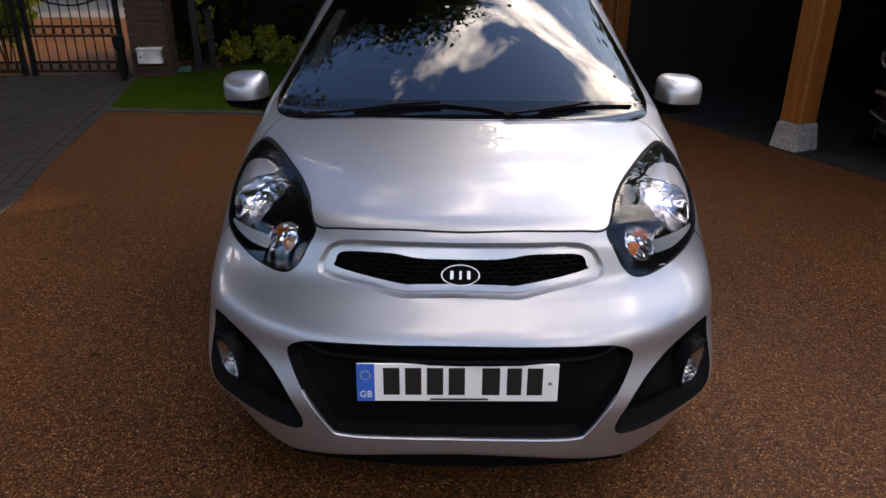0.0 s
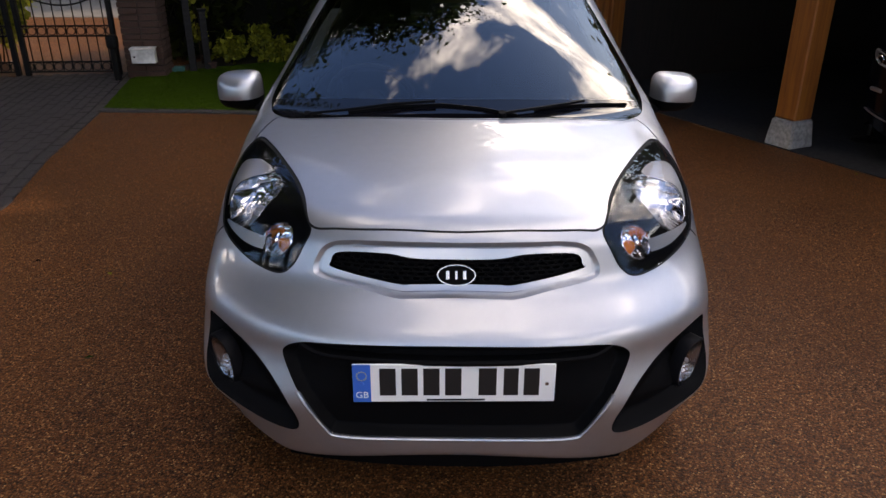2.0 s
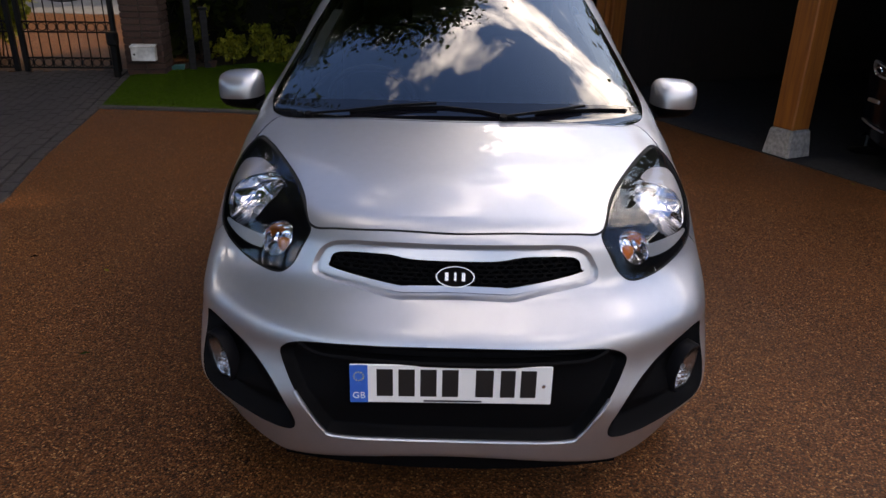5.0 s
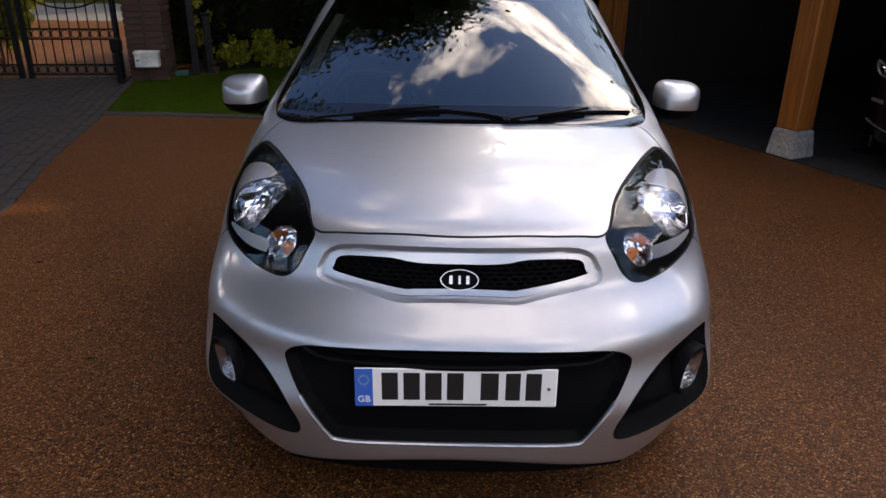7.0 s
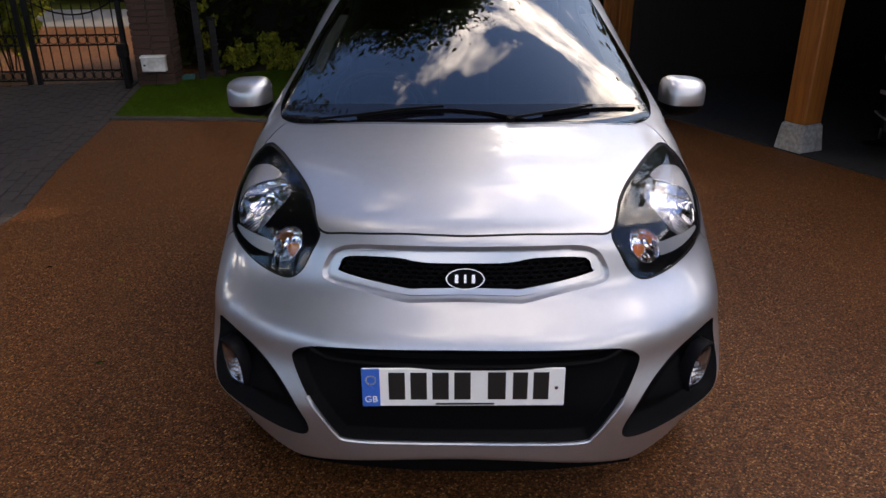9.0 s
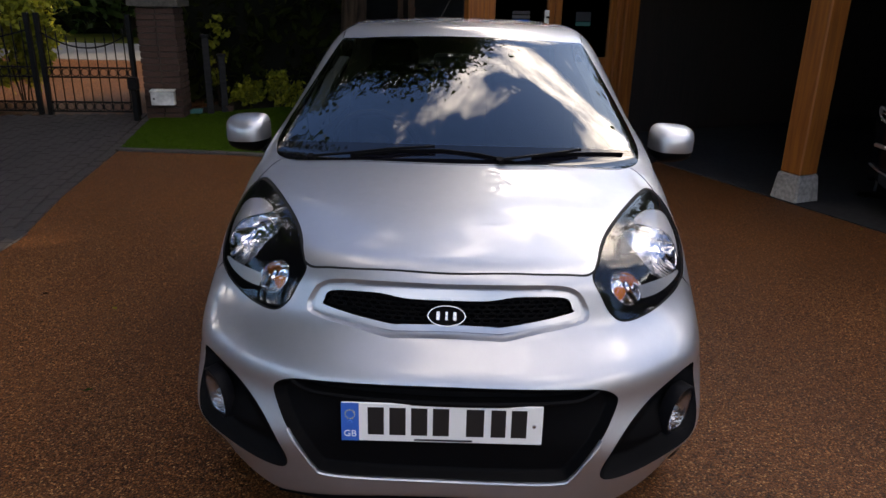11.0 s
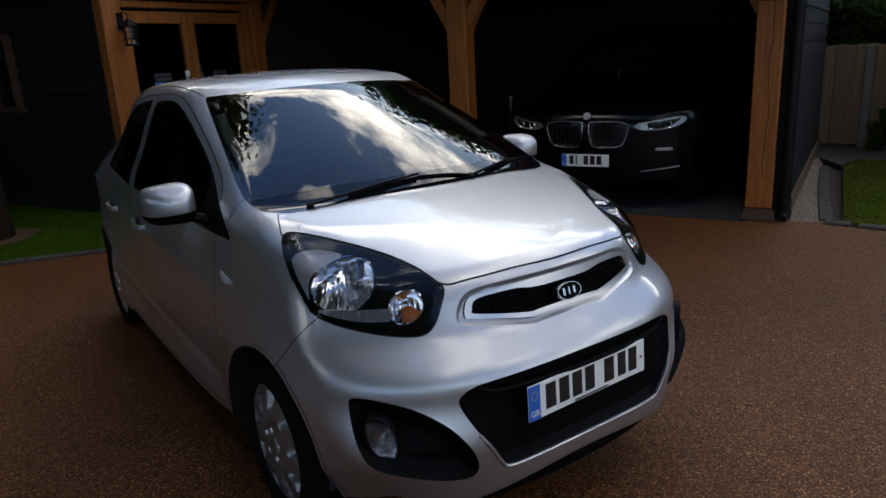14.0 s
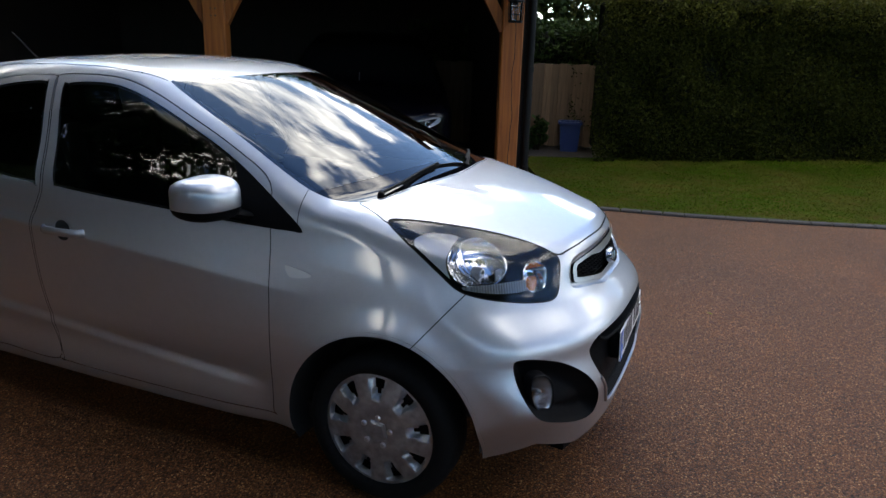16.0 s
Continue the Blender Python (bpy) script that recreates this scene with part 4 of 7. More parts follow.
# Upper blade of the lower intake.
bm = bmesh.new()
sweep(bm, [(x, float(nose_of(np.array(abs(x)), np.array(0.574))) + 0.012, 0.570 + 0.025 * max(0, (abs(x) - 0.33) / 0.07) ** 2) for x in np.linspace(-0.40, 0.40, 41)], [(-0.020, -0.006), (0.012, -0.008), (0.014, 0.0), (0.010, 0.006), (-0.020, 0.006)])
part("intake_blade", bm, BLACK, car, "black blade across the intake", True)


# Number plates: what they spell is shown as plain bars.
def number_plate(m, parent, bars, small=True, width=0.52):
    bm = bmesh.new()
    box(bm, (width, 0.006, 0.111), m, 0.0025)
    band = 0.0235 - width / 2
    plate = part("number_plate", bm, PLATE, parent, "white front number plate with blue band")
    bm = bmesh.new()
    box(bm, (0.046, 0.0015, 0.109), m @ pose(band, -0.0034, 0), 0.0004)
    part("blue_band", bm, PLATE_BLUE, plate, "blue band")
    for x, w in bars:
        bm = bmesh.new()
        box(bm, (w, 0.0012, 0.079), m @ pose(x, -0.0034, 0.004), 0.0003)
        part("character_bar", bm, PLATE_BLACK, plate)
    if small:
        bm = bmesh.new()
        box(bm, (0.150, 0.001, 0.005), m @ pose(0.005, -0.0034, -0.0485))
        part("maker_line", bm, PLATE_BLACK, plate)
        bm = bmesh.new()
        tube(bm, m @ Vector((0.238, -0.003, 0.0)), m @ Vector((0.238, -0.0065, 0.0)), 0.006, 0.005)
        part("screw", bm, CHROME, plate)
        bm = bmesh.new()
        tube(bm, m @ Vector((band, -0.003, 0.0)), m @ Vector((band, -0.0065, 0.0)), 0.006, 0.005)
        part("screw", bm, PLATE_BLUE, plate)
        for i in range(12):
            a = 2 * math.pi * i / 12
            bm = bmesh.new()
            box(bm, (0.003, 0.001, 0.003), m @ pose(band + 0.0125 * math.cos(a), -0.0044, 0.022 + 0.0125 * math.sin(a), 0, 45, 0))
            part("star", bm, GOLD, plate)
    curve = bpy.data.curves.new("country_letters", "FONT")
    curve.body, curve.size, curve.align_x, curve.align_y, curve.extrude = "GB", 0.026, "CENTER", "CENTER", 0.0004
    text = bpy.data.meshes.new_from_object(new("letters", curve))
    bpy.data.objects.remove(bpy.data.objects["letters"])
    text.materials.append(PLATE)
    ob = new("country_letters", text)
    ob.parent = plate
    ob.matrix_basis = m @ pose(band, -0.0046, -0.034, 90, 0, 0)
    return plate


PLATE_AT = pose(-0.004, 0.050, 0.511, -2.5, 0, 1.2)
number_plate(PLATE_AT, car, [(-0.170, 0.042), (-0.114, 0.042), (-0.058, 0.042), (-0.002, 0.042), (0.086, 0.046), (0.146, 0.038), (0.199, 0.040)])
bm = bmesh.new()
box(bm, (0.50, 0.035, 0.10), PLATE_AT @ pose(0, 0.022, 0), 0.004)
part("plate_plinth", bm, BLACK, car)


# Lamps.
def lens_point(sx, u, z, sink):
    """The place on the skin at u of the three-quarter view and height z, sunk by so much."""
    lo, hi = -0.3, 0.8
    for _ in range(22):
        mid = (lo + hi) / 2
        p = np.array([0.643 * u + 0.766 * mid, 0.766 * u - 0.643 * mid, z])
        lo, hi = (lo, mid) if skin(p) > 0 else (mid, hi)
    n = skin_normal(p)
    p = p - n * sink
    return Vector((sx * p[0], p[1], p[2]))


def dish(name, rim, deep, sx, parent, label):
    """A faceted reflector whose mouth follows the lens."""
    bm = bmesh.new()
    edge = [lens_point(sx, u, z, 0.012) for u, z in rim]
    mid = sum(edge, Vector()) / len(edge)
    back = Vector((-sx * 0.45, 0.88, -0.08))
    rows = []
    for k in np.linspace(1.0, 0.12, 16):
        row = []
        for i, p in enumerate(edge):
            at = p * k + mid * (1 - k)
            low_half = min(1, max(0, (mid.z + 0.012 - at.z) / 0.02)) + 0.12
            flute = 0 if k == 1.0 else 0.0016 * low_half * math.sin((at - mid).dot(Vector((sx * 0.75, 0.66, 0))) * 2 * math.pi / 0.015)
            row.append(bm.verts.new(at + back * (deep * (1 - k**2.2) + flute)))
        rows.append(row)
    n = len(edge)
    for a, b in zip(rows, rows[1:]):
        for i in range(n):
            bm.faces.new((a[i], a[(i + 1) % n], b[(i + 1) % n], b[i]))
    bm.faces.new(rows[-1])
    ob = part(name, bm, REFLECTOR, parent, label, True)
    bm = bmesh.new()
    sweep(bm, [p + back * 0.001 for p in edge] + edge[:2], oval(0.0025, 0.0025, 6), (0, 1, 0))
    part("bright_rim", bm, REFLECTOR, ob, "", True)
    return ob


for lamp in [o for o in car.children if o.name.startswith("headlight")]:
    sx = -1 if min(v.co.x for v in lamp.data.vertices) < 0 else 1
    lens = lambda u, z, sink: lens_point(sx, u, z, sink)
    rim = [(0.752 + 0.100 * math.cos(a), max(0.858 + 0.068 * math.sin(a), 0.796)) for a in np.linspace(0, 2 * math.pi, 121)[:-1]]
    dish("main_reflector", rim, 0.075, sx, lamp, "fluted chrome main reflector")
    bm = bmesh.new()
    c, way = lens(0.745, 0.862, 0.075), Vector((sx * 0.3, -0.93, 0.12))
    lathe(bm, [(0.016, 0.0), (0.017, 0.022), (0.013, 0.034), (0.008, 0.036), (0.007, 0.030), (0.001, 0.030)], aim(c, way), 20)
    part("bulb_cap", bm, SATIN, lamp, "silver bulb shield with dark centre", True)
    rim = [(0.549 + 0.050 * math.cos(a), 0.805 + 0.046 * math.sin(a)) for a in np.linspace(0, 2 * math.pi, 33)[:-1]]
    dish("indicator_reflector", rim, 0.05, sx, lamp, "chrome indicator reflector")
    bm = bmesh.new()
    lathe(bm, [(0.010, 0.0), (0.017, 0.010), (0.018, 0.022), (0.011, 0.031), (0.001, 0.034)], aim(lens(0.548, 0.800, 0.056), way), 20)
    part("indicator_bulb", bm, AMBER, lamp, "amber indicator bulb", True)
    # ribbed strip under the main reflector
    bm = bmesh.new()
    rows = []
    for i in range(73):
        t = i / 72
        u = 0.815 - 0.225 * t
        top_z, low_z = 0.795 + 0.008 * t, 0.789 - 0.022 * math.sin(math.pi * min(t * 0.62 + 0.02, 1))
        rows.append([bm.verts.new(lens(u, z, 0.008 + 0.0025 * (i % 3 == 0))) for k, z in ((0, low_z), (0.5, (low_z + top_z) / 2), (1, top_z))])
    for a, b in zip(rows, rows[1:]):
        for k in range(2):
            bm.faces.new((a[k], a[k + 1], b[k + 1], b[k]))
    part("reflector_strip", bm, STRIP_GREY, lamp, "ribbed bright reflector strip")
    # hooked bright insert between main reflector and indicator
    bm = bmesh.new()
    hook = [(0.694, 0.842), (0.660, 0.844), (0.620, 0.840), (0.620, 0.831), (0.668, 0.832), (0.668, 0.819), (0.626, 0.818), (0.626, 0.809), (0.660, 0.808), (0.694, 0.810)]
    near, far = [[bm.verts.new(lens(u, z, sink)) for u, z in hook] for sink in (0.018, 0.024)]
    for a in ((0, 1, 8, 9), (1, 2, 3, 4), (1, 4, 5, 8), (5, 6, 7, 8)):
        bm.faces.new([near[k] for k in a])
    for k in range(10):
        bm.faces.new((near[k], near[(k + 1) % 10], far[(k + 1) % 10], far[k]))
    part("hook_insert", bm, STRIP_GREY, lamp, "pale hook-shaped insert")
    # fog lamp in its recess
    f = aim((sx * 0.652, 0.220, 0.474), (sx * 0.60, -0.80, -0.02), sx * 8)
    f = f @ Matrix(((1, sx * 0.35, 0, 0), (0, 1, 0, 0), (0, 0, 1, 0), (0, 0, 0, 1)))
    def fog_point(k, a, z):
        """A place on the lamp's rounded, blunt-cornered outline, k of the way out."""
        c, n = math.cos(a), math.sin(a)
        return f @ Vector((0.041 * k * math.copysign(abs(c) ** 0.75, c), 0.058 * k * math.copysign(abs(n) ** 0.8, n), z))

    angles = [2 * math.pi * i / 48 for i in range(48)]
    bm = bmesh.new()
    rows = [[bm.verts.new(fog_point(k, a, z)) for a in angles] for k, z in ((1.14, -0.03), (1.14, 0.005), (1.08, 0.009), (1.0, 0.006), (0.99, -0.01))]
    for a, b in zip(rows, rows[1:]):
        for i in range(48):
            bm.faces.new((a[i], a[(i + 1) % 48], b[(i + 1) % 48], b[i]))
    fog_lamp = part("fog_lamp", bm, HOUSING, car, "small rounded front fog lamp", True)
    bm = bmesh.new()
    rows = []
    for k in np.linspace(1.0, 0.06, 18):
        row = []
        for a in angles:
            p = fog_point(k, a, 0.0)
            v = 0.058 * k * math.sin(a)
            ribs = 0.0022 * math.sin(0.041 * k * math.cos(a) * 2 * math.pi / 0.011) * (1 if v < -0.006 else 0.15) * min(1, (1 - k) * 8)
            step = 0.0015 * math.sin(v * 2 * math.pi / 0.012) * (1 if v < -0.006 else 0) * min(1, (1 - k) * 8)
            row.append(bm.verts.new(fog_point(k, a, 0.004 - 0.016 * (1 - k * k) + ribs + step)))
        rows.append(row)
    for a, b in zip(rows, rows[1:]):
        for i in range(48):
            bm.faces.new((a[i], a[(i + 1) % 48], b[(i + 1) % 48], b[i]))
    bm.faces.new(rows[-1])
    part("reflector", bm, BADGE_METAL, fog_lamp, "ribbed chrome reflector", True)
    bm = bmesh.new()
    lathe(bm, [(0.006, -0.016), (0.0065, -0.006), (0.004, -0.002), (0.001, -0.001)], f, 14)
    part("bulb", bm, SATIN, fog_lamp, "", True)
    bm = bmesh.new()
    rows = [[bm.verts.new(fog_point(k, a, 0.004 + 0.006 * (1 - k * k))) for a in angles] for k in (1.0, 0.8, 0.5, 0.15)]
    for a, b in zip(rows, rows[1:]):
        for i in range(48):
            bm.faces.new((a[i], a[(i + 1) % 48], b[(i + 1) % 48], b[i]))
    bm.faces.new(rows[-1])
    part("lens", bm, CLEAR, fog_lamp, "clear lens", True)


# Door mirrors, handles, wipers, aerial.
for sx in (-1, 1):
    bm = bmesh.new()
    bmesh.ops.create_uvsphere(bm, u_segments=32, v_segments=20, radius=1.0)
    for v in bm.verts:
        x, y, z = v.co
        q = ((abs(x) ** 3.8 + abs(z) ** 3.8) ** (2.4 / 3.8) + abs(y) ** 2.4) ** (1 / 2.4)
        x, y, z = x / q, y / q, z / q
        y = min(y, 0.55)
        z *= 1 - 0.10 * (1 + x) if z > 0 else 1.02 - 0.06 * x
        v.co = Vector((sx * (0.856 + 0.090 * x), 1.345 + 0.108 * y + 0.02 * x, 1.019 + 0.077 * z))
    shell = bm.copy()
    seam = (Vector((sx * 0.856, 1.345, 0.990)), Vector((sx * 0.06, 0, 1)).normalized())
    bmesh.ops.bisect_plane(bm, geom=bm.verts[:] + bm.edges[:] + bm.faces[:], plane_co=seam[0], plane_no=seam[1], clear_inner=True)
    mirror = part("door_mirror", bm, SILVER, car, "silver door mirror with black underside", True)
    bmesh.ops.bisect_plane(shell, geom=shell.verts[:] + shell.edges[:] + shell.faces[:], plane_co=seam[0] - seam[1] * 0.001, plane_no=seam[1], clear_outer=True)
    part("mirror_foot", shell, BLACK, mirror, "", True)
    bm = bmesh.new()
    sweep(bm, [(sx * 0.845, 1.335, 0.972), (sx * 0.79, 1.315, 0.962), (sx * 0.745, 1.285, 0.952), (sx * 0.705, 1.255, 0.945)], oval(0.040, 0.017, 10), (0, 0, 1))
    part("mirror_arm", bm, BLACK, mirror, "", True)
    bm = bmesh.new()
    box(bm, (0.145, 0.003, 0.095), pose(sx * 0.858, 1.3995, 1.02, 0, 0, sx * 3), 0.001)
    part("mirror_glass", bm, CHROME, mirror, "mirror glass")
    for y0 in (2.075, 2.66):
        xs_ = float(side_of(np.array(y0), np.array(0.805)))
        bm = bmesh.new()
        sweep(bm, [(sx * (xs_ + d), y0 + dy, 0.806 - dy * 0.02) for dy, d in ((-0.105, -0.004), (-0.098, 0.012), (-0.08, 0.020), (0.0, 0.024), (0.075, 0.020), (0.092, 0.012), (0.105, -0.004))], oval(0.0095, 0.016, 10))
        handle = part("door_handle", bm, SILVER, car, "", True)
        # Flat black disc on the door: paints the shade of the finger recess.
        bm = bmesh.new()
        m = aim((sx * (xs_ + 0.0015), y0, 0.808), (sx, 0, 0.05), 90)
        rows = [[bm.verts.new(m @ Vector((0.040 * k * math.cos(a), 0.040 * k * math.sin(a), z))) for a in (2 * math.pi * i / 28 for i in range(28))] for k, z in ((1.0, 0.0), (0.9, 0.0012), (0.5, 0.0006))]
        for a, b in zip(rows, rows[1:]):
            for i in range(28):
                bm.faces.new((a[i], a[(i + 1) % 28], b[(i + 1) % 28], b[i]))
        bm.faces.new(rows[-1])
        part("finger_cup", bm, SEAM, handle, "flat black disc for the shade in the finger recess", True)


def on_screen(x, y, lift):
    return (x, y - 0.4 * lift, float(top_of(np.array(abs(x)), np.array(y))) + lift)


for path, pivot in (
    ([(-0.36, 0.860), (-0.20, 0.860), (-0.05, 0.856), (0.08, 0.842), (0.20, 0.820)], [(-0.50, 0.878), (-0.36, 0.864), (-0.22, 0.860), (-0.07, 0.858)]),
    ([(0.26, 0.862), (0.36, 0.895), (0.48, 0.940), (0.59, 0.985)], [(0.15, 0.818), (0.25, 0.850), (0.36, 0.892), (0.43, 0.925)]),
):
    bm = bmesh.new()
    sweep(bm, [on_screen(x, y, 0.005) for x, y in path], [(-0.003, -0.005), (0.003, -0.005), (0.004, 0.004), (-0.004, 0.004)])
    wiper = part("wiper", bm, BLACK, car, "black wiper resting on the windscreen")
    bm = bmesh.new()
    sweep(bm, [on_screen(x, y, 0.010 + 0.002 * i) for i, (x, y) in enumerate(pivot)], [(-0.006, -0.003), (0.006, -0.003), (0.005, 0.004), (-0.005, 0.004)])
    part("wiper_arm", bm, BLACK, wiper)
    bm = bmesh.new()
    tube(bm, on_screen(*pivot[0], 0.0), on_screen(*pivot[0], 0.014), 0.014, 0.012, 14)
    part("wiper_pivot", bm, BLACK, wiper, "", True)
bm = bmesh.new()
tube(bm, (-0.16, 2.945, 1.405), (-0.10, 3.19, 1.53), 0.0045, 0.0025, 8)
tube(bm, (-0.165, 2.93, 1.385), (-0.158, 2.955, 1.412), 0.014, 0.008, 12)
part("aerial", bm, BLACK, car, "short black roof aerial", True)


# Wheels: tyre, slotted trim, five bolts.
def wheel(side, axle):
    m = aim((side * 0.700, axle, HUB_Z), (side, 0, 0), 11.0)
    bm = bmesh.new()
    lathe(bm, [(0.05, 0.03), (0.199, 0.03), (0.199, -0.08), (0.05, -0.08)], m, 40, True)
    ob = part("wheel", bm, GLOSS_BLACK, car, "steel wheel with slotted silver trim")
    bm = bmesh.new()
    lathe(bm, [(0.200, 0.060), (0.205, 0.078), (0.214, 0.085), (0.228, 0.088), (0.245, 0.085), (0.262, 0.074), (0.272, 0.058), (0.276, 0.03), (0.2765, 0.0), (0.276, -0.03), (0.272, -0.058), (0.245, -0.085), (0.19, -0.075)], m, 72)
    part("tyre", bm, RUBBER, ob, "black rubber tyre", True)
    bm = bmesh.new()
    step, rows = 9 * 14, []
    radii = np.r_[np.linspace(0.02, 0.10, 6), np.linspace(0.106, 0.203, 26)]
    for r in radii:
        row = []
        for i in range(step):
            a = 2 * math.pi * i / step
            off = abs(((a * 9 / (2 * math.pi)) + 0.5) % 1 - 0.5) * 2
            lens = min(max((0.40 + 1.6 * (r - 0.12) - off) / 0.16, 0), 1) * min(max((r - 0.112) / 0.016, 0), 1) * min(max((0.190 - r) / 0.006, 0), 1)
            h = 0.088 - 0.020 * (r / 0.203) ** 2 - 0.008 * math.exp(-((r - 0.040) / 0.012) ** 2) - 0.022 * lens
            row.append((bm.verts.new(m @ Vector((r * math.cos(a), r * math.sin(a), h))), lens))
        rows.append(row)
    for a, b in zip(rows, rows[1:]):
        for i in range(step):
            j = (i + 1) % step
            quad = (a[i], a[j], b[j], b[i])
            if min(q[1] for q in quad) < 0.97:
                bm.faces.new([q[0] for q in quad])
    bm.faces.new([q[0] for q in rows[0]])
    part("wheel_trim", bm, HUBCAP, ob, "silver plastic wheel trim with nine slots", True)
    # raised five-sided middle
    bm = bmesh.new()
    lathe(bm, [(0.047, 0.074), (0.044, 0.086), (0.034, 0.090), (0.001, 0.091)], m @ pose(0, 0, 0, 0, 0, 36), 5)
    part("centre_cap", bm, HUBCAP, ob)
    for i in range(5):
        a = 2 * math.pi * i / 5
        bm = bmesh.new()
        lathe(bm, [(0.0105, 0.070), (0.0105, 0.086), (0.008, 0.091), (0.001, 0.092)], m @ pose(0.052 * math.cos(a), 0.052 * math.sin(a), 0), 12)
        part("bolt", bm, SATIN, ob, "", True)


for axle in (AXLE_F, AXLE_R):
    for side in (-1, 1):
        wheel(side, axle)
        bm = bmesh.new()
        rim = [(axle - 0.006 + 0.352 * math.cos(a), HUB_Z + 0.352 * math.sin(a)) for a in np.linspace(-0.35, math.pi + 0.02, 30)]
        rows = [[bm.verts.new((side * (0.45 if deep_in else float(side_of(np.array(y), np.array(max(z, 0.16)))) - 0.008), y, z)) for y, z in rim] for deep_in in (False, True)]
        for i in range(29):
            bm.faces.new((rows[0][i], rows[0][i + 1], rows[1][i + 1], rows[1][i]))
        bm.faces.new(rows[1])
        part("arch_liner", bm, SEAM, car, "black wheel arch liner", True)

# Underside, cabin and seats, seen dimly through the glass.
bm = bmesh.new()
box(bm, (1.36, 2.0, 0.10), pose(0, 1.95, 0.225), 0.02)
box(bm, (0.86, 3.1, 0.10), pose(0, 1.85, 0.235), 0.02)
part("underbody", bm, SEAM, car)
bm = bmesh.new()
sweep(bm, [(x, 0.150 + 0.30 * abs(x) ** 2.3, 0.212) for x in np.linspace(-0.47, 0.47, 25)], [(-0.05, -0.035), (0.03, -0.03), (0.035, 0.03), (-0.05, 0.04)])
part("front_spoiler", bm, BLACK, car, "black lip under the bumper")
bm = bmesh.new()
box(bm, (1.20, 0.54, 0.10), pose(0, 1.25, 0.915, -3, 0, 0), 0.03)
box(bm, (1.30, 0.20, 0.30), pose(0, 1.44, 0.80), 0.05)
part("dashboard", bm, CABIN, car, "dark dashboard", True)
bm = bmesh.new()
for x in (-0.70, 0.70):
    box(bm, (0.03, 2.0, 0.64), pose(x, 2.2, 0.58), 0.01)
box(bm, (1.4, 2.2, 0.04), pose(0, 2.2, 0.29))
box(bm, (1.3, 0.05, 0.75), pose(0, 3.25, 0.62))
part("cabin_lining", bm, CABIN, car)
bm = bmesh.new()
lathe(bm, [(0.178 + 0.016 * math.cos(a), 0.016 * math.sin(a)) for a in np.linspace(0, 2 * math.pi, 9)[:-1]], aim((-0.36, 1.56, 0.93), (0, 0.86, 0.5)), 36, True)
tube(bm, (-0.36, 1.42, 0.86), (-0.36, 1.56, 0.93), 0.05, 0.06)
part("steering_wheel", bm, CABIN, car, "", True)
for x in (-0.36, 0.36):
    bm = bmesh.new()
    box(bm, (0.48, 0.50, 0.14), pose(x, 1.95, 0.56, 6, 0, 0), 0.05)
    part("seat_cushion", bm, CLOTH, car, "", True)
    bm = bmesh.new()
    box(bm, (0.46, 0.13, 0.62), pose(x, 2.25, 0.87, -14, 0, 0), 0.05)
    part("seat_back", bm, CLOTH, car, "", True)
    bm = bmesh.new()
    box(bm, (0.25, 0.09, 0.17), pose(x, 2.36, 1.25, -12, 0, 0), 0.035)
    part("headrest", bm, CLOTH, car, "", True)
bm = bmesh.new()
box(bm, (1.24, 0.14, 0.60), pose(0, 2.98, 0.86, -14, 0, 0), 0.05)
box(bm, (1.24, 0.48, 0.14), pose(0, 2.72, 0.55, 6, 0, 0), 0.05)
part("rear_bench", bm, CLOTH, car, "", True)
for sx in (-1, 1):
    bm = bmesh.new()
    path = [(x, y) for x, y in ((0.565, 1.22), (0.552, 1.34), (0.545, 1.45), (0.510, 1.64))]
    sweep(bm, [(sx * x, y + 0.03, float(top_of(np.array(x), np.array(y))) - 0.035) for x, y in path], [(-0.022, -0.006), (0.022, -0.006), (0.020, 0.006), (-0.020, 0.006)])
    part("pillar_lining", bm, PALE_TRIM, car, "pale grey inner lining of the windscreen pillar", True)
bm = bmesh.new()
box(bm, (0.23, 0.03, 0.065), pose(0, 1.62, 1.29, 10, 0, 0), 0.012)
part("rear_view_mirror", bm, CABIN, car, "", True)


# ---- the oak-framed barn ----
def barn_pose(s, d, z):
    return pose(*barn(s, d, z), 0, 0, BARN_TURN)


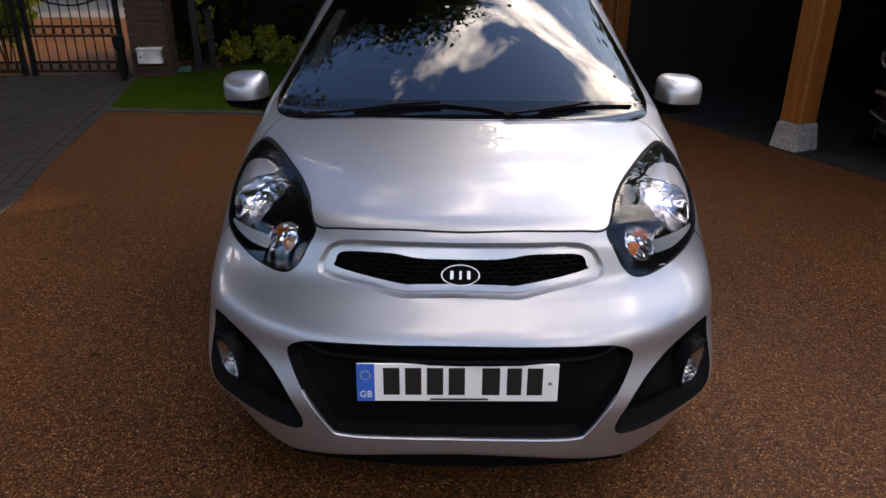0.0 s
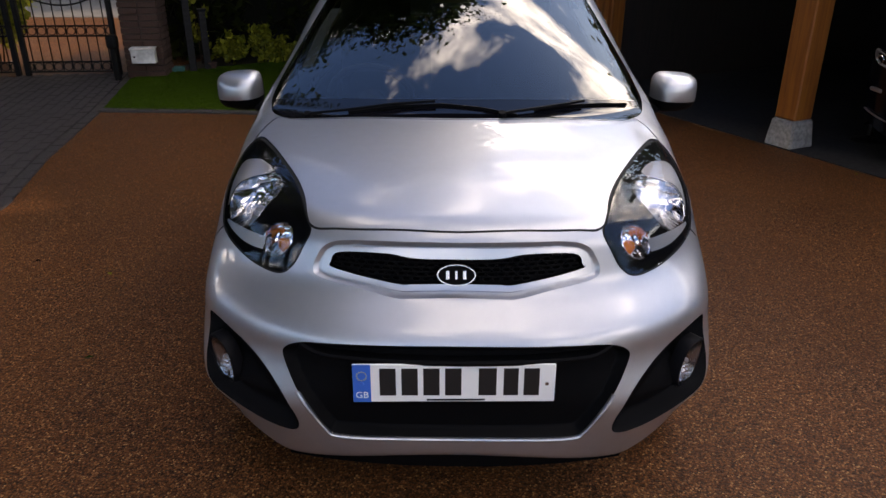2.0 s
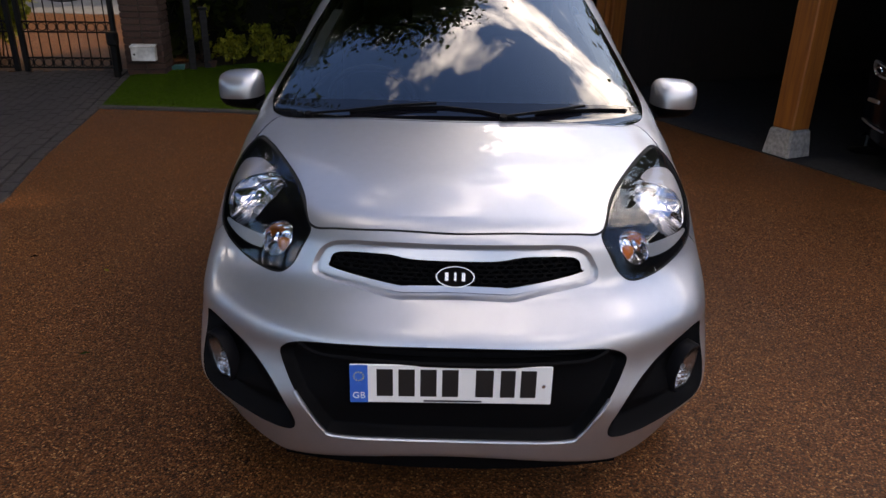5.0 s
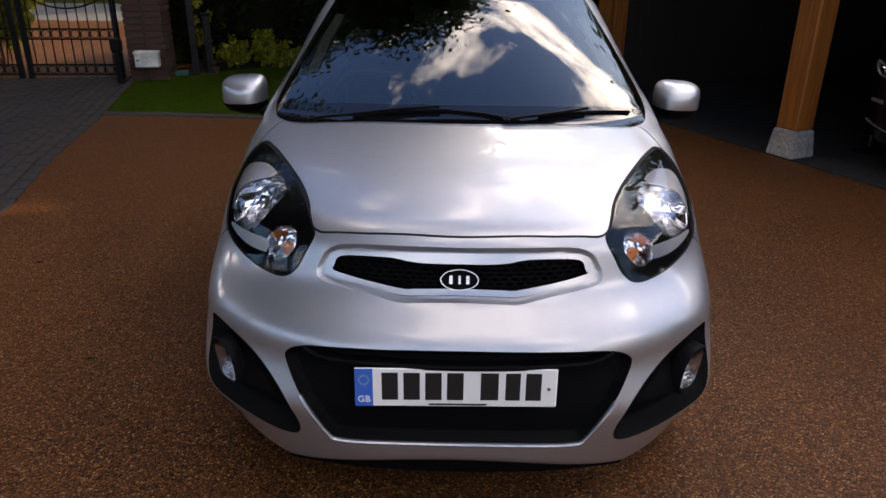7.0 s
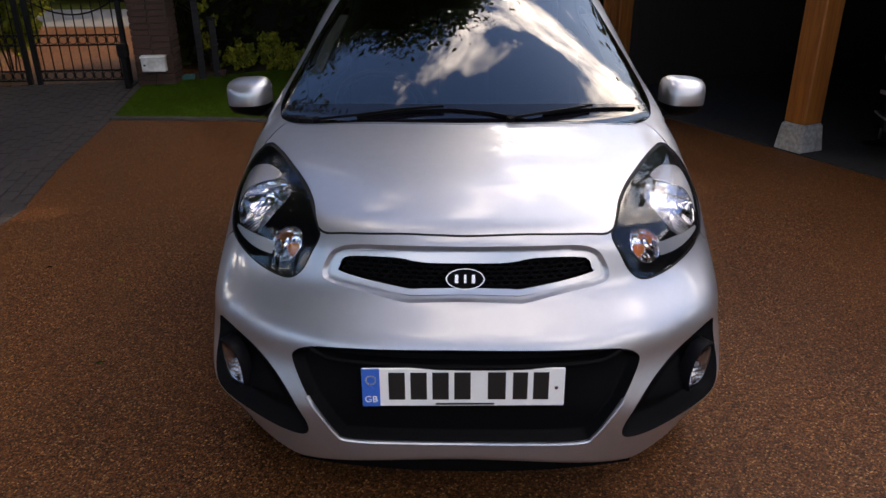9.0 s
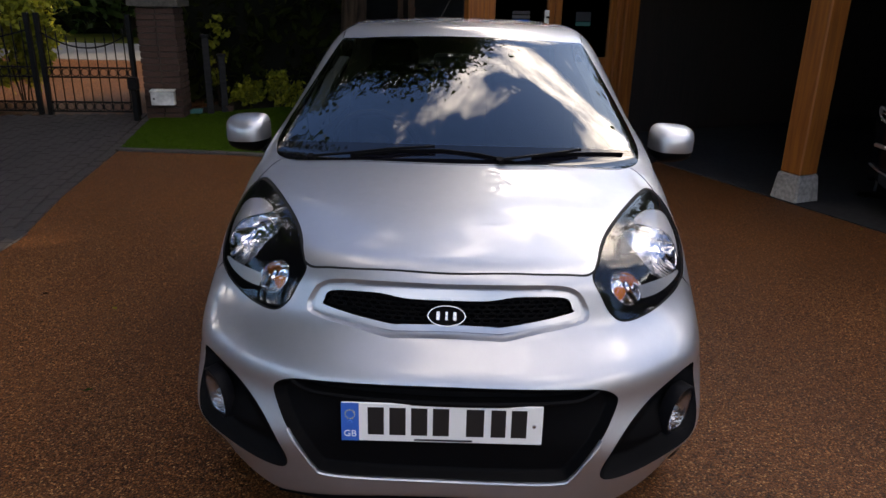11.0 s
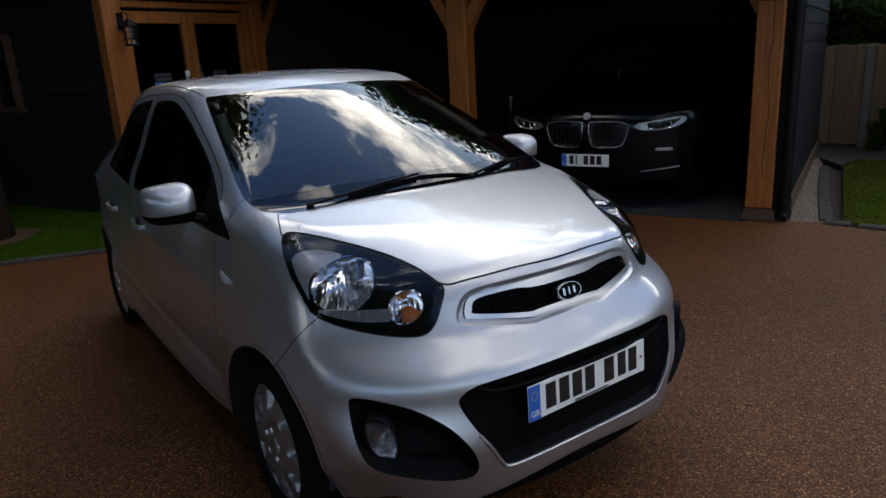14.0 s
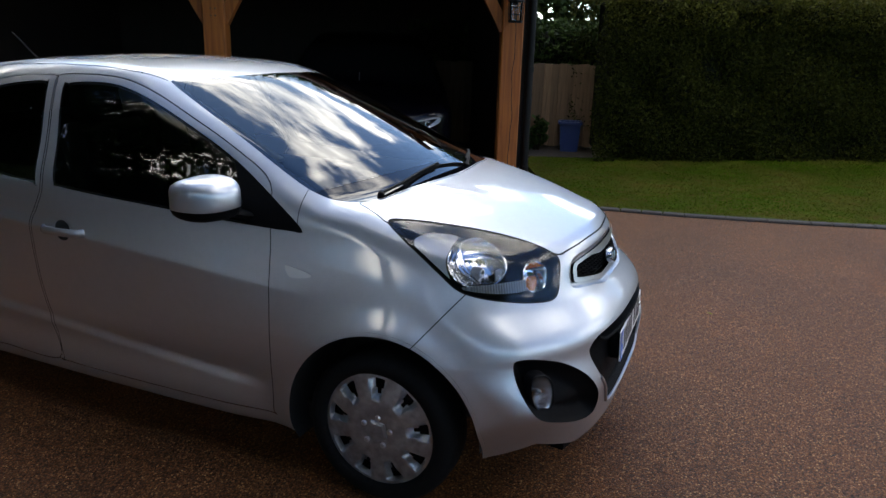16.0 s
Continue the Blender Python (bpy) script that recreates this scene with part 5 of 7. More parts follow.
def oak_post(s, d, foot, width=0.2, height=2.3):
    pale = foot is STONE
    ob = thing("oak_post", "square green oak post on a pale rough stone foot" if pale else "split square oak post on a low brick foot", "post", barn(s, d), BARN_TURN, "posts of the barn")
    rise = 0.23 if pale else 0.10
    bm = bmesh.new()
    box(bm, (width, width, height - rise), pose(0, 0, (height + rise) / 2), 0.010)
    part("shaft", bm, OAK, ob)
    bm = bmesh.new()
    w = width * 0.5
    lump(bm, [(sx * k, sy * k, z) for z, k in ((0, w + 0.035), (rise, w + 0.012)) for sx, sy in ((-1, -1), (1, -1), (1, 1), (-1, 1))], [(0, 3, 2, 1), (4, 5, 6, 7), (0, 1, 5, 4), (1, 2, 6, 5), (2, 3, 7, 6), (3, 0, 4, 7)])
    bmesh.ops.bevel(bm, geom=bm.edges[:], offset=0.012, segments=2, affect="EDGES")
    part("foot", bm, foot, ob, "rough pale stone foot" if pale else "low red brick foot")
    if not pale:
        bm = bmesh.new()
        sweep(bm, [(0.02 + 0.008 * math.sin(9 * z) + 0.004 * math.sin(23 * z), -w - 0.0005, z) for z in np.linspace(0.35, 2.0, 30)], [(-0.0035, -0.002), (0.0035, -0.002), (0.001, 0.002)], (0, 1, 0))
        part("shake", bm, SEAM, ob, "dark drying split along the post")
    return ob


def brace(s, way, d=0.0):
    """A curved brace from a post up to the beam, towards way."""
    ob = thing("oak_brace", "curved oak brace between post and beam", "brace", barn(s, d, 0), BARN_TURN, "braces of the barn")
    bm = bmesh.new()
    path = [(way * (0.07 + 0.40 * t), 0, 1.68 + 0.62 * (t + 0.07 * math.sin(math.pi * t))) for t in np.linspace(0, 1, 9)]
    sweep(bm, path, [(-0.05, -0.055), (0.05, -0.055), (0.05, 0.055), (-0.05, 0.055)], (0, 1, 0))
    part("curved_timber", bm, OAK, ob)
    for k in (0.03, 0.09):
        bm = bmesh.new()
        tube(bm, (way * -0.02, -0.104, 1.70 + k), (way * -0.02, -0.09, 1.70 + k), 0.009, 0.009, 8)
        part("peg", bm, PEG, ob)
    return ob


for s, d, foot in ((0, 0, STONE), (2.74, 0.03, BRICK)):
    oak_post(s, d, foot)
for s, way, d in ((0, -1, 0), (0, 1, 0), (2.74, -1, 0.03)):
    brace(s, way, d)
bm = bmesh.new()
box(bm, (5.8, 0.2, 0.24), barn_pose(-0.05, 0.02, 2.42), 0.012)
tagged(finish("eaves_beam", bm, OAK), "long oak beam over the barn posts", "beam", "", "structure")
# The wing stands square to the bays: its end holds the doors, its long side the boarded wall with the window.
WING_S, WING_D = -3.007, -1.65
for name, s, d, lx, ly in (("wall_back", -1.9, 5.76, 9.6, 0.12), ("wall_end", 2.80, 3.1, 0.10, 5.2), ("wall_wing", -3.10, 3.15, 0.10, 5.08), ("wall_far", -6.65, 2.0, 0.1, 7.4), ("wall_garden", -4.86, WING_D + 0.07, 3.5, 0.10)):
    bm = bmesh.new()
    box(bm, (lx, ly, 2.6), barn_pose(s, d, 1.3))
    tagged(finish(name, bm, SHADED_LINING), "dark boarded wall of the barn", "wall", "", "structure")
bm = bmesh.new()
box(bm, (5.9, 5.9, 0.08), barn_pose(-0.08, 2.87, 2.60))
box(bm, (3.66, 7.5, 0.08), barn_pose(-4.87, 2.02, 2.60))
tagged(finish("ceiling", bm, SHADED_LINING), "dark boarded ceiling of the barn", "ceiling", "", "structure")


def pitched_roof(s, half, front, label):
    """A tiled roof whose ridge runs along the barn, its front eaves at d = front."""
    ob = thing("barn_roof", label, "roof", barn(s, 0), BARN_TURN, "", "structure")
    ridge = (front + 6.2) / 2
    peak = 2.45 + 0.44 * (ridge - front)
    bm = bmesh.new()
    lump(bm, [(sx * half, y, z) for sx in (-1, 1) for y, z in ((front, 2.49), (ridge, peak), (6.2, 2.49), (6.2, 2.64), (ridge, peak + 0.15), (front, 2.64))], [(0, 1, 2, 3, 4, 5), (11, 10, 9, 8, 7, 6), (0, 6, 7, 1), (1, 7, 8, 2), (2, 8, 9, 3), (3, 9, 10, 4), (4, 10, 11, 5), (5, 11, 6, 0)])
    part("tiles", bm, TILE, ob)
    for k in range(int(half * 4)):
        bm = bmesh.new()
        box(bm, (0.05, 0.42, 0.09), pose(0.2 - half + k * 0.5, front + 0.23, 2.48, 23.7, 0, 0), 0.004)
        part("rafter_foot", bm, OAK, ob)
    return ob


pitched_roof(-0.02, 2.98, -0.45, "tiled pitched roof over the open bays of the barn")
pitched_roof(-4.92, 1.9, -2.05, "tiled pitched roof over the barn's wing")


# Weatherboards: feather-edged, lapped.
def weatherboard(name, s, d, length, turn, mat, parent, rows=17):
    bm = bmesh.new()
    lump(bm, [(sx * length / 2, y, z) for sx in (-1, 1) for y, z in ((0, 0), (-0.028, 0), (-0.008, 0.17), (0, 0.17))], [(0, 1, 2, 3), (7, 6, 5, 4), (0, 4, 5, 1), (1, 5, 6, 2), (2, 6, 7, 3), (3, 7, 4, 0)])
    me = bpy.data.meshes.new("board")
    bmesh.ops.recalc_face_normals(bm, faces=bm.faces[:])
    bm.to_mesh(me)
    bm.free()
    me.materials.append(mat)
    for r in range(rows):
        ob = new("board", me)
        ob.parent = parent
        ob.matrix_basis = pose(*barn(s, d, 0.12 + r * 0.145), 0, 0, BARN_TURN + turn)


end_wall = thing("end_cladding", "black-stained lapped weatherboards on the barn's end wall", "cladding", (0, 0, 0), 0, "", "structure")
END_A, END_B = Vector((4.35, 1.87, 0)), Vector((7.9, 3.48, 0))
END_WAY = (END_B - END_A).normalized()
END_TURN = math.degrees(math.atan2(END_WAY.y, END_WAY.x))
END_MID, END_LONG = (END_A + END_B) / 2, (END_B - END_A).length
weatherboard("board", 0, 0, END_LONG, END_TURN - BARN_TURN, BOARD, end_wall)
for board in end_wall.children:
    board.matrix_basis = Matrix.Translation(END_MID - barn(0, 0)) @ board.matrix_basis
bm = bmesh.new()
box(bm, (END_LONG, 0.10, 2.6), Matrix.Translation(END_MID + Vector((-END_WAY.y, END_WAY.x, 0)) * 0.054 + Vector((0, 0, 1.3))) @ pose(0, 0, 0, 0, 0, END_TURN))
tagged(finish("wall_garden_side", bm, SHADED_LINING), "dark boarded wall along the shingle strip", "wall", "", "structure")
bm = bmesh.new()
box(bm, (END_LONG, 0.04, 0.13), Matrix.Translation(END_MID - Vector((-END_WAY.y, END_WAY.x, 0)) * 0.03 + Vector((0, 0, 0.065))) @ pose(0, 0, 0, 0, 0, END_TURN), 0.004)
part("plinth", bm, PLINTH_WOOD, end_wall, "brown gravel board at the wall's foot")
bm = bmesh.new()
box(bm, (0.13, 0.06, 2.45), barn_pose(2.91, 0.08, 1.225), 0.005)
part("corner_board", bm, BOARD, end_wall, "black corner board beside the post")
front_wall = thing("front_cladding", "black-stained lapped weatherboards round the corner from the doors", "cladding", (0, 0, 0), 0, "", "structure")
weatherboard("board", -4.86, WING_D + 0.012, 3.5, 0, BOARD, front_wall)

# Small window in the boarded front.
win = thing("window_1", "small oak-framed window in black weatherboards", "window", barn(-4.72, WING_D - 0.03), BARN_TURN, "", "structure")
for x, z, w, h in ((-0.19, 1.50, 0.045, 0.72), (0.19, 1.50, 0.045, 0.72), (0, 1.88, 0.425, 0.05), (0, 1.12, 0.50, 0.06)):
    bm = bmesh.new()
    box(bm, (w, 0.10, h), pose(x, 0, z), 0.006)
    part("window_frame", bm, SHADED_OAK, win)
bm = bmesh.new()
box(bm, (0.345, 0.012, 0.73), pose(0, 0.02, 1.5))
part("pane", bm, GLOSS_BLACK, win, "dark window pane")

# Glazed double doors in their oak frame, between two posts, in the end of the wing.
DOOR_TURN = BARN_TURN + 90


def door_place(u, out, z=0.0):
    """A place u metres along the wing's end from its corner, out metres before it."""
    return barn(WING_S + out, WING_D + u, z)


for u in (0.10, 2.13):
    ob = thing("oak_post", "square oak post beside the glazed doors", "post", door_place(u, -0.08), DOOR_TURN, "posts of the barn")
    bm = bmesh.new()
    box(bm, (0.19, 0.19, 2.22), pose(0, 0, 1.19), 0.010)
    part("shaft", bm, OAK, ob)
    bm = bmesh.new()
    box(bm, (0.23, 0.23, 0.08), pose(0, 0, 0.04), 0.010)
    part("foot", bm, STONE, ob, "rough pale stone foot")
beam = thing("oak_beam", "oak beam over the glazed doors", "beam", door_place(1.115, -0.08, 2.28), DOOR_TURN)
bm = bmesh.new()
box(bm, (2.6, 0.2, 0.17), pose(0.15, 0, 0.105), 0.012)
part("timber", bm, OAK, beam)
right_brace = thing("oak_brace", "curved oak brace between door post and beam", "brace", door_place(2.13, -0.08), DOOR_TURN, "braces of the barn")
bm = bmesh.new()
sweep(bm, [(0.07 + 0.40 * t, 0, 1.68 + 0.62 * (t + 0.07 * math.sin(math.pi * t))) for t in np.linspace(0, 1, 9)], [(-0.05, -0.055), (0.05, -0.055), (0.05, 0.055), (-0.05, 0.055)], (0, 1, 0))
part("curved_timber", bm, OAK, right_brace)
doors = thing("door_1", "oak-framed glazed double doors of the barn, closed", "door", door_place(1.115, -0.06), DOOR_TURN, "", "structure")
for x, z, w, h, deep in ((-0.88, 1.08, 0.07, 2.16, 0.14), (0.88, 1.08, 0.07, 2.16, 0.14), (0, 2.115, 1.69, 0.07, 0.14)):
    bm = bmesh.new()
    box(bm, (w, deep, h), pose(x, 0.05, z), 0.008)
    part("door_frame", bm, OAK, doors)
bm = bmesh.new()
box(bm, (2.26, 0.05, 0.10), pose(0, -0.065, 2.215), 0.006)
part("fascia", bm, OAK, doors, "oak board over the doors")
for sx in (-1, 1):
    c = sx * 0.4225
    for x, z, w, h in ((c - 0.375, 1.035, 0.085, 2.03), (c + 0.375, 1.035, 0.085, 2.03), (c, 1.99, 0.665, 0.12), (c, 0.14, 0.665, 0.22), (c, 0.86, 0.665, 0.11)):
        bm = bmesh.new()
        box(bm, (w, 0.06, h), pose(x, 0.03, z), 0.006)
        part("door_rail", bm, OAK, doors)
    bm = bmesh.new()
    box(bm, (0.67, 0.008, 1.03), pose(c, 0.035, 1.42))
    part("door_glass", bm, PANE, doors, "dark door glass")
    bm = bmesh.new()
    box(bm, (0.66, 0.03, 0.58), pose(c, 0.035, 0.53), 0.004)
    part("door_panel", bm, OAK, doors)
for x, z, w, h, mat in ((-0.42, 1.405, 0.22, 0.035, CABIN), (-0.42, 1.36, 0.22, 0.035, DULL), (-0.42, 1.31, 0.22, 0.04, PLATE_BLUE), (-0.41, 1.255, 0.24, 0.05, TEAL), (-0.41, 1.175, 0.26, 0.07, WHITE_BOX), (-0.42, 1.10, 0.24, 0.055, RED_CARD), (0.40, 1.37, 0.20, 0.10, CABIN), (0.40, 1.29, 0.20, 0.045, TEAL)):
    bm = bmesh.new()
    box(bm, (w, 0.003, h), pose(x, 0.028, z))
    part("notice", bm, mat, doors, "small notice behind the door glass")
bm = bmesh.new()
box(bm, (0.058, 0.012, 0.19), pose(-0.11, -0.006, 1.34), 0.004)
part("lock_plate", bm, WHITE_BOX, doors, "pale lock plate")
bm = bmesh.new()
box(bm, (0.02, 0.045, 0.02), pose(-0.11, -0.03, 1.36), 0.004)
part("knob", bm, IRON, doors)


def lantern(place, turn):
    ob = thing("wall_lantern", "black metal wall lantern with seeded glass", "lantern", place, turn, "barn lanterns")
    bm = bmesh.new()
    box(bm, (0.07, 0.02, 0.16), pose(0, -0.005, 0.08), 0.004)
    sweep(bm, [(0, -0.01, 0.12), (0, -0.06, 0.17), (0, -0.11, 0.15), (0, -0.12, 0.10)], oval(0.008, 0.008, 8), (1, 0, 0))
    part("bracket", bm, IRON, ob, "", True)
    bm = bmesh.new()
    lathe(bm, [(0.012, 0.10), (0.03, 0.085), (0.055, 0.055), (0.078, 0.03), (0.078, 0.02)], pose(0, -0.12, 0), 8)
    part("cap", bm, IRON, ob)
    bm = bmesh.new()
    lathe(bm, [(0.062, -0.16), (0.068, -0.15), (0.068, -0.14), (0.0, -0.14)], pose(0, -0.12, 0), 8)
    part("base", bm, IRON, ob)
    for i in range(8):
        bm = bmesh.new()
        a = math.pi * i / 4
        tube(bm, (0.064 * math.cos(a), -0.12 + 0.064 * math.sin(a), -0.145), (0.070 * math.cos(a), -0.12 + 0.070 * math.sin(a), 0.025), 0.004, 0.004, 6)
        part("cage_bar", bm, IRON, ob)
    for z_ in (-0.09, -0.03):
        bm = bmesh.new()
        lathe(bm, [(0.065, z_), (0.070, z_), (0.070, z_ + 0.006), (0.065, z_ + 0.006)], pose(0, -0.12, 0), 8, True)
        part("cage_ring", bm, IRON, ob)
    bm = bmesh.new()
    lathe(bm, [(0.056, -0.138), (0.060, 0.02)], pose(0, -0.12, 0), 16)
    part("lantern_glass", bm, CLEAR, ob, "clear lantern glass", True)
    return ob


lantern(door_place(0.19, 0.02, 1.86), DOOR_TURN)
lantern(barn(2.74, -0.08, 1.90), BARN_TURN)

# Downpipe at the corner post.
pipe = thing("downpipe", "black round rainwater downpipe beside the corner post", "pipe", barn(2.93, 0.01), BARN_TURN)
bm = bmesh.new()
tube(bm, (0, 0, 0.06), (0, 0, 2.45), 0.036, 0.036, 16)
part("pipe", bm, IRON, pipe, "", True)
for z in (0.35, 1.3, 2.2):
    bm = bmesh.new()
    tube(bm, (0, 0, z), (0, 0, z + 0.05), 0.043, 0.043, 16)
    part("bracket", bm, IRON, pipe, "", True)
bm = bmesh.new()
sweep(bm, [(0, 0, 0.10), (0, 0, 0.05), (0, -0.05, 0.025), (0, -0.09, 0.02)], oval(0.037, 0.037, 12), (1, 0, 0))
part("shoe", bm, IRON, pipe, "", True)
gut = thing("gutter", "black half-round gutter under the barn eaves", "gutter", barn(-0.02, -0.5, 2.46), BARN_TURN)
bm = bmesh.new()
sweep(bm, [(-2.95, 0, 0), (2.95, 0, 0)], [(0.055 * math.cos(a), 0.055 * math.sin(a)) for a in np.linspace(math.pi, 2 * math.pi, 9)] + [(0.05 * math.cos(a), 0.05 * math.sin(a)) for a in np.linspace(2 * math.pi, math.pi, 9)])
part("trough", bm, IRON, gut)


# ---- the dark estate car in the bay: same way of building, coarser ----
S_TOP = spline([(0.0, 0.78), (0.08, 0.885), (0.3, 0.95), (0.8, 1.01), (1.25, 1.07), (1.4, 1.15), (2.0, 1.56), (2.3, 1.64), (2.9, 1.67), (3.8, 1.62), (4.4, 1.5)])
S_SIDE = spline([(0.2, 0.88), (0.4, 0.93), (0.8, 0.945), (1.0, 0.93), (1.1, 0.89), (1.4, 0.76), (1.65, 0.62)])


def suv(p):
    x, y, z = np.abs(p[..., 0]), p[..., 1], p[..., 2]
    f = smooth_max((z - S_TOP(y - 0.20 * x * x) + 0.05 * x * x) * 0.8, x - S_SIDE(z) + 0.10 * np.clip((0.7 - y) / 0.7, 0, 1) ** 2, 0.07)
    nose = 0.03 + 0.25 * np.clip(np.abs(z - 0.64) - 0.12, 0, 1) ** 1.5 + 0.22 * x**2 + 0.30 * x**4
    f = smooth_max(f, (nose - y) * 0.8, 0.05)
    f = smooth_max(f, y - 4.65 + 0.3 * np.clip(z - 0.9, 0, 1), 0.1)
    return smooth_max(f, 0.24 - z, 0.04)


dark_car = thing("dark_car", "dark blue sport utility car parked nose-out in the barn", "car", barn(1.28, -0.13), BARN_TURN)
sv, sn, st = mesh_implicit(suv, np.linspace(-1.1, 1.1, 70), np.r_[np.linspace(-0.2, 1.6, 60), np.linspace(1.65, 4.9, 60)], np.linspace(0.1, 1.85, 60), (1.0, 3.6), 0.7)
sm = sv[st].mean(1)
wheel_hole = np.minimum(np.hypot(sm[:, 1] - 0.88, sm[:, 2] - 0.37), np.hypot(sm[:, 1] - 3.74, sm[:, 2] - 0.37))
is_glass = (sm[:, 2] > 1.13 + 0.02 * sm[:, 1]) & (sm[:, 1] - 0.2 * sm[:, 0] ** 2 > 1.36) & (sm[:, 2] < 1.53)
is_glass &= ~((np.abs(sm[:, 0]) < 0.5) & (sm[:, 1] > 2.05))
keep = (wheel_hole > 0.40) | (np.abs(sm[:, 0]) < 0.6)
for name, pick, mat, label in (("body", keep & ~is_glass, DARK_PAINT, ""), ("glazing", keep & is_glass, GLOSS_BLACK, "black windows")):
    ids, to = np.unique(st[pick], return_inverse=True)
    ob = raw(name, sv[ids].tolist(), to.reshape(-1, 3).tolist(), mat, dark_car, label)
    ob.data.shade_smooth()


def suv_nose(x, z):
    """How far back the body lies at that place of its front."""
    lo, hi = -0.3, 1.5
    for _ in range(20):
        mid = (lo + hi) / 2
        lo, hi = (mid, hi) if suv(np.array([x, mid, z])) > 0 else (lo, mid)
    return hi


for sx in (-1, 1):
    outline = [(0.030, 0.775), (0.055, 0.815), (0.22, 0.82), (0.345, 0.805), (0.375, 0.765), (0.345, 0.65), (0.29, 0.60), (0.12, 0.59), (0.050, 0.625)]
    ring = smooth_ring(outline, 4)
    bm = bmesh.new()
    path = [(sx * x, suv_nose(x, z) - 0.018, z) for x, z in ring]
    sweep(bm, path + path[:2], oval(0.007, 0.010, 6), (0, 1, 0))
    kidney = part("grille_frame", bm, CHROME, dark_car, "chrome kidney-shaped grille frame", True)
    bm = bmesh.new()
    bm.faces.new([bm.verts.new((sx * x, suv_nose(x, z) - 0.006, z)) for x, z in ring])
    part("grille_field", bm, GLOSS_BLACK, kidney, "black grille")
    for k in range(7):
        bm = bmesh.new()
        x = 0.075 + k * 0.04
        box(bm, (0.006, 0.012, 0.19), pose(sx * x, suv_nose(x, 0.71) - 0.012, 0.705), 0.002)
        part("grille_bar", bm, IRON, kidney)
    ring = smooth_ring([(0.42, 0.78), (0.55, 0.815), (0.68, 0.84), (0.78, 0.845), (0.82, 0.825), (0.80, 0.785), (0.70, 0.745), (0.55, 0.735), (0.47, 0.745)], 4)
    bm = bmesh.new()
    bm.faces.new([bm.verts.new((sx * x, suv_nose(x, z) - 0.012, z)) for x, z in ring])
    lamp = part("headlight", bm, STRIP_GREY, dark_car, "slim headlight with two bright rings")
    for x in (0.55, 0.69):
        bm = bmesh.new()
        lathe(bm, [(0.024, 0), (0.029, 0.004), (0.033, 0.0)], aim((sx * x, suv_nose(x, 0.78) - 0.016, 0.778), (sx * 0.2, -1, 0)), 24)
        part("light_ring", bm, CHROME, lamp, "", True)
    bm = bmesh.new()
    sweep(bm, [(sx * x, suv_nose(x, 0.80 + 0.1 * (x - 0.45)) - 0.016, 0.795 + 0.13 * (x - 0.45)) for x in np.linspace(0.45, 0.77, 8)], oval(0.005, 0.007, 6), (0, 1, 0))
    part("brow", bm, SATIN, lamp, "bright brow")
    bm = bmesh.new()
    box(bm, (0.15, 0.02, 0.028), pose(sx * 0.66, suv_nose(0.66, 0.57) - 0.004, 0.565, 0, 0, sx * 25), 0.006)
    part("fog_lamp", bm, SATIN, dark_car, "narrow fog lamp")
    bm = bmesh.new()
    sweep(bm, [(sx * x, suv_nose(x, 0.40) - 0.012, 0.40 - 0.10 * (0.75 - x)) for x in np.linspace(0.48, 0.78, 8)], oval(0.006, 0.010, 6), (0, 1, 0))
    part("air_vent_trim", bm, SATIN, dark_car)
    for axle in (0.88, 3.74):
        bm = bmesh.new()
        m = aim((sx * 0.80, axle, 0.365), (sx, 0, 0))
        lathe(bm, [(0.0, 0.06), (0.23, 0.075), (0.25, 0.09), (0.33, 0.10), (0.362, 0.06), (0.362, -0.10), (0.2, -0.12)], m, 40)
        part("wheel", bm, RUBBER, dark_car, "dark wheel and tyre", True)
bm = bmesh.new()
box(bm, (1.5, 4.0, 0.2), pose(0, 2.3, 0.36), 0.03)
part("underbody", bm, SEAM, dark_car)
bm = bmesh.new()
tube(bm, (0, suv_nose(0, 0.86) + 0.01, 0.858), (0, suv_nose(0, 0.86) - 0.012, 0.868), 0.034, 0.034, 24)
part("badge", bm, STRIP_GREY, dark_car, "round bonnet badge", True)
bm = bmesh.new()
tube(bm, (-0.05, 1.25, 1.13), (-0.05, 1.30, 1.22), 0.004, 0.003, 6)
part("washer_stalk", bm, SATIN, dark_car)
number_plate(pose(0, -0.005, 0.475), dark_car, [(-0.125, 0.038), (-0.080, 0.014), (0.010, 0.042), (0.070, 0.042), (0.130, 0.042)], False, 0.44)

# Rope stanchion beside it.
stand = thing("stanchion", "slim chrome barrier post on a flat round foot", "stanchion", barn(0.18, 0.75), 0, "stanchions")
bm = bmesh.new()
tube(bm, (0, 0, 0.02), (0, 0, 0.96), 0.013, 0.013, 16)
part("pole", bm, DULL, stand, "", True)
bm = bmesh.new()
lathe(bm, [(0.13, 0.006), (0.13, 0.014), (0.10, 0.022), (0.03, 0.034), (0.018, 0.05)], Matrix(), 32)
part("foot", bm, IRON, stand, "", True)
bm = bmesh.new()
bmesh.ops.create_uvsphere(bm, u_segments=16, v_segments=10, radius=0.024, matrix=pose(0, 0, 0.98))
part("knob", bm, DULL, stand, "", True)
copy_thing(stand, pose(*barn(0.32, 1.5)))


# ---- garden, gate and trees ----
rng = np.random.default_rng(7)


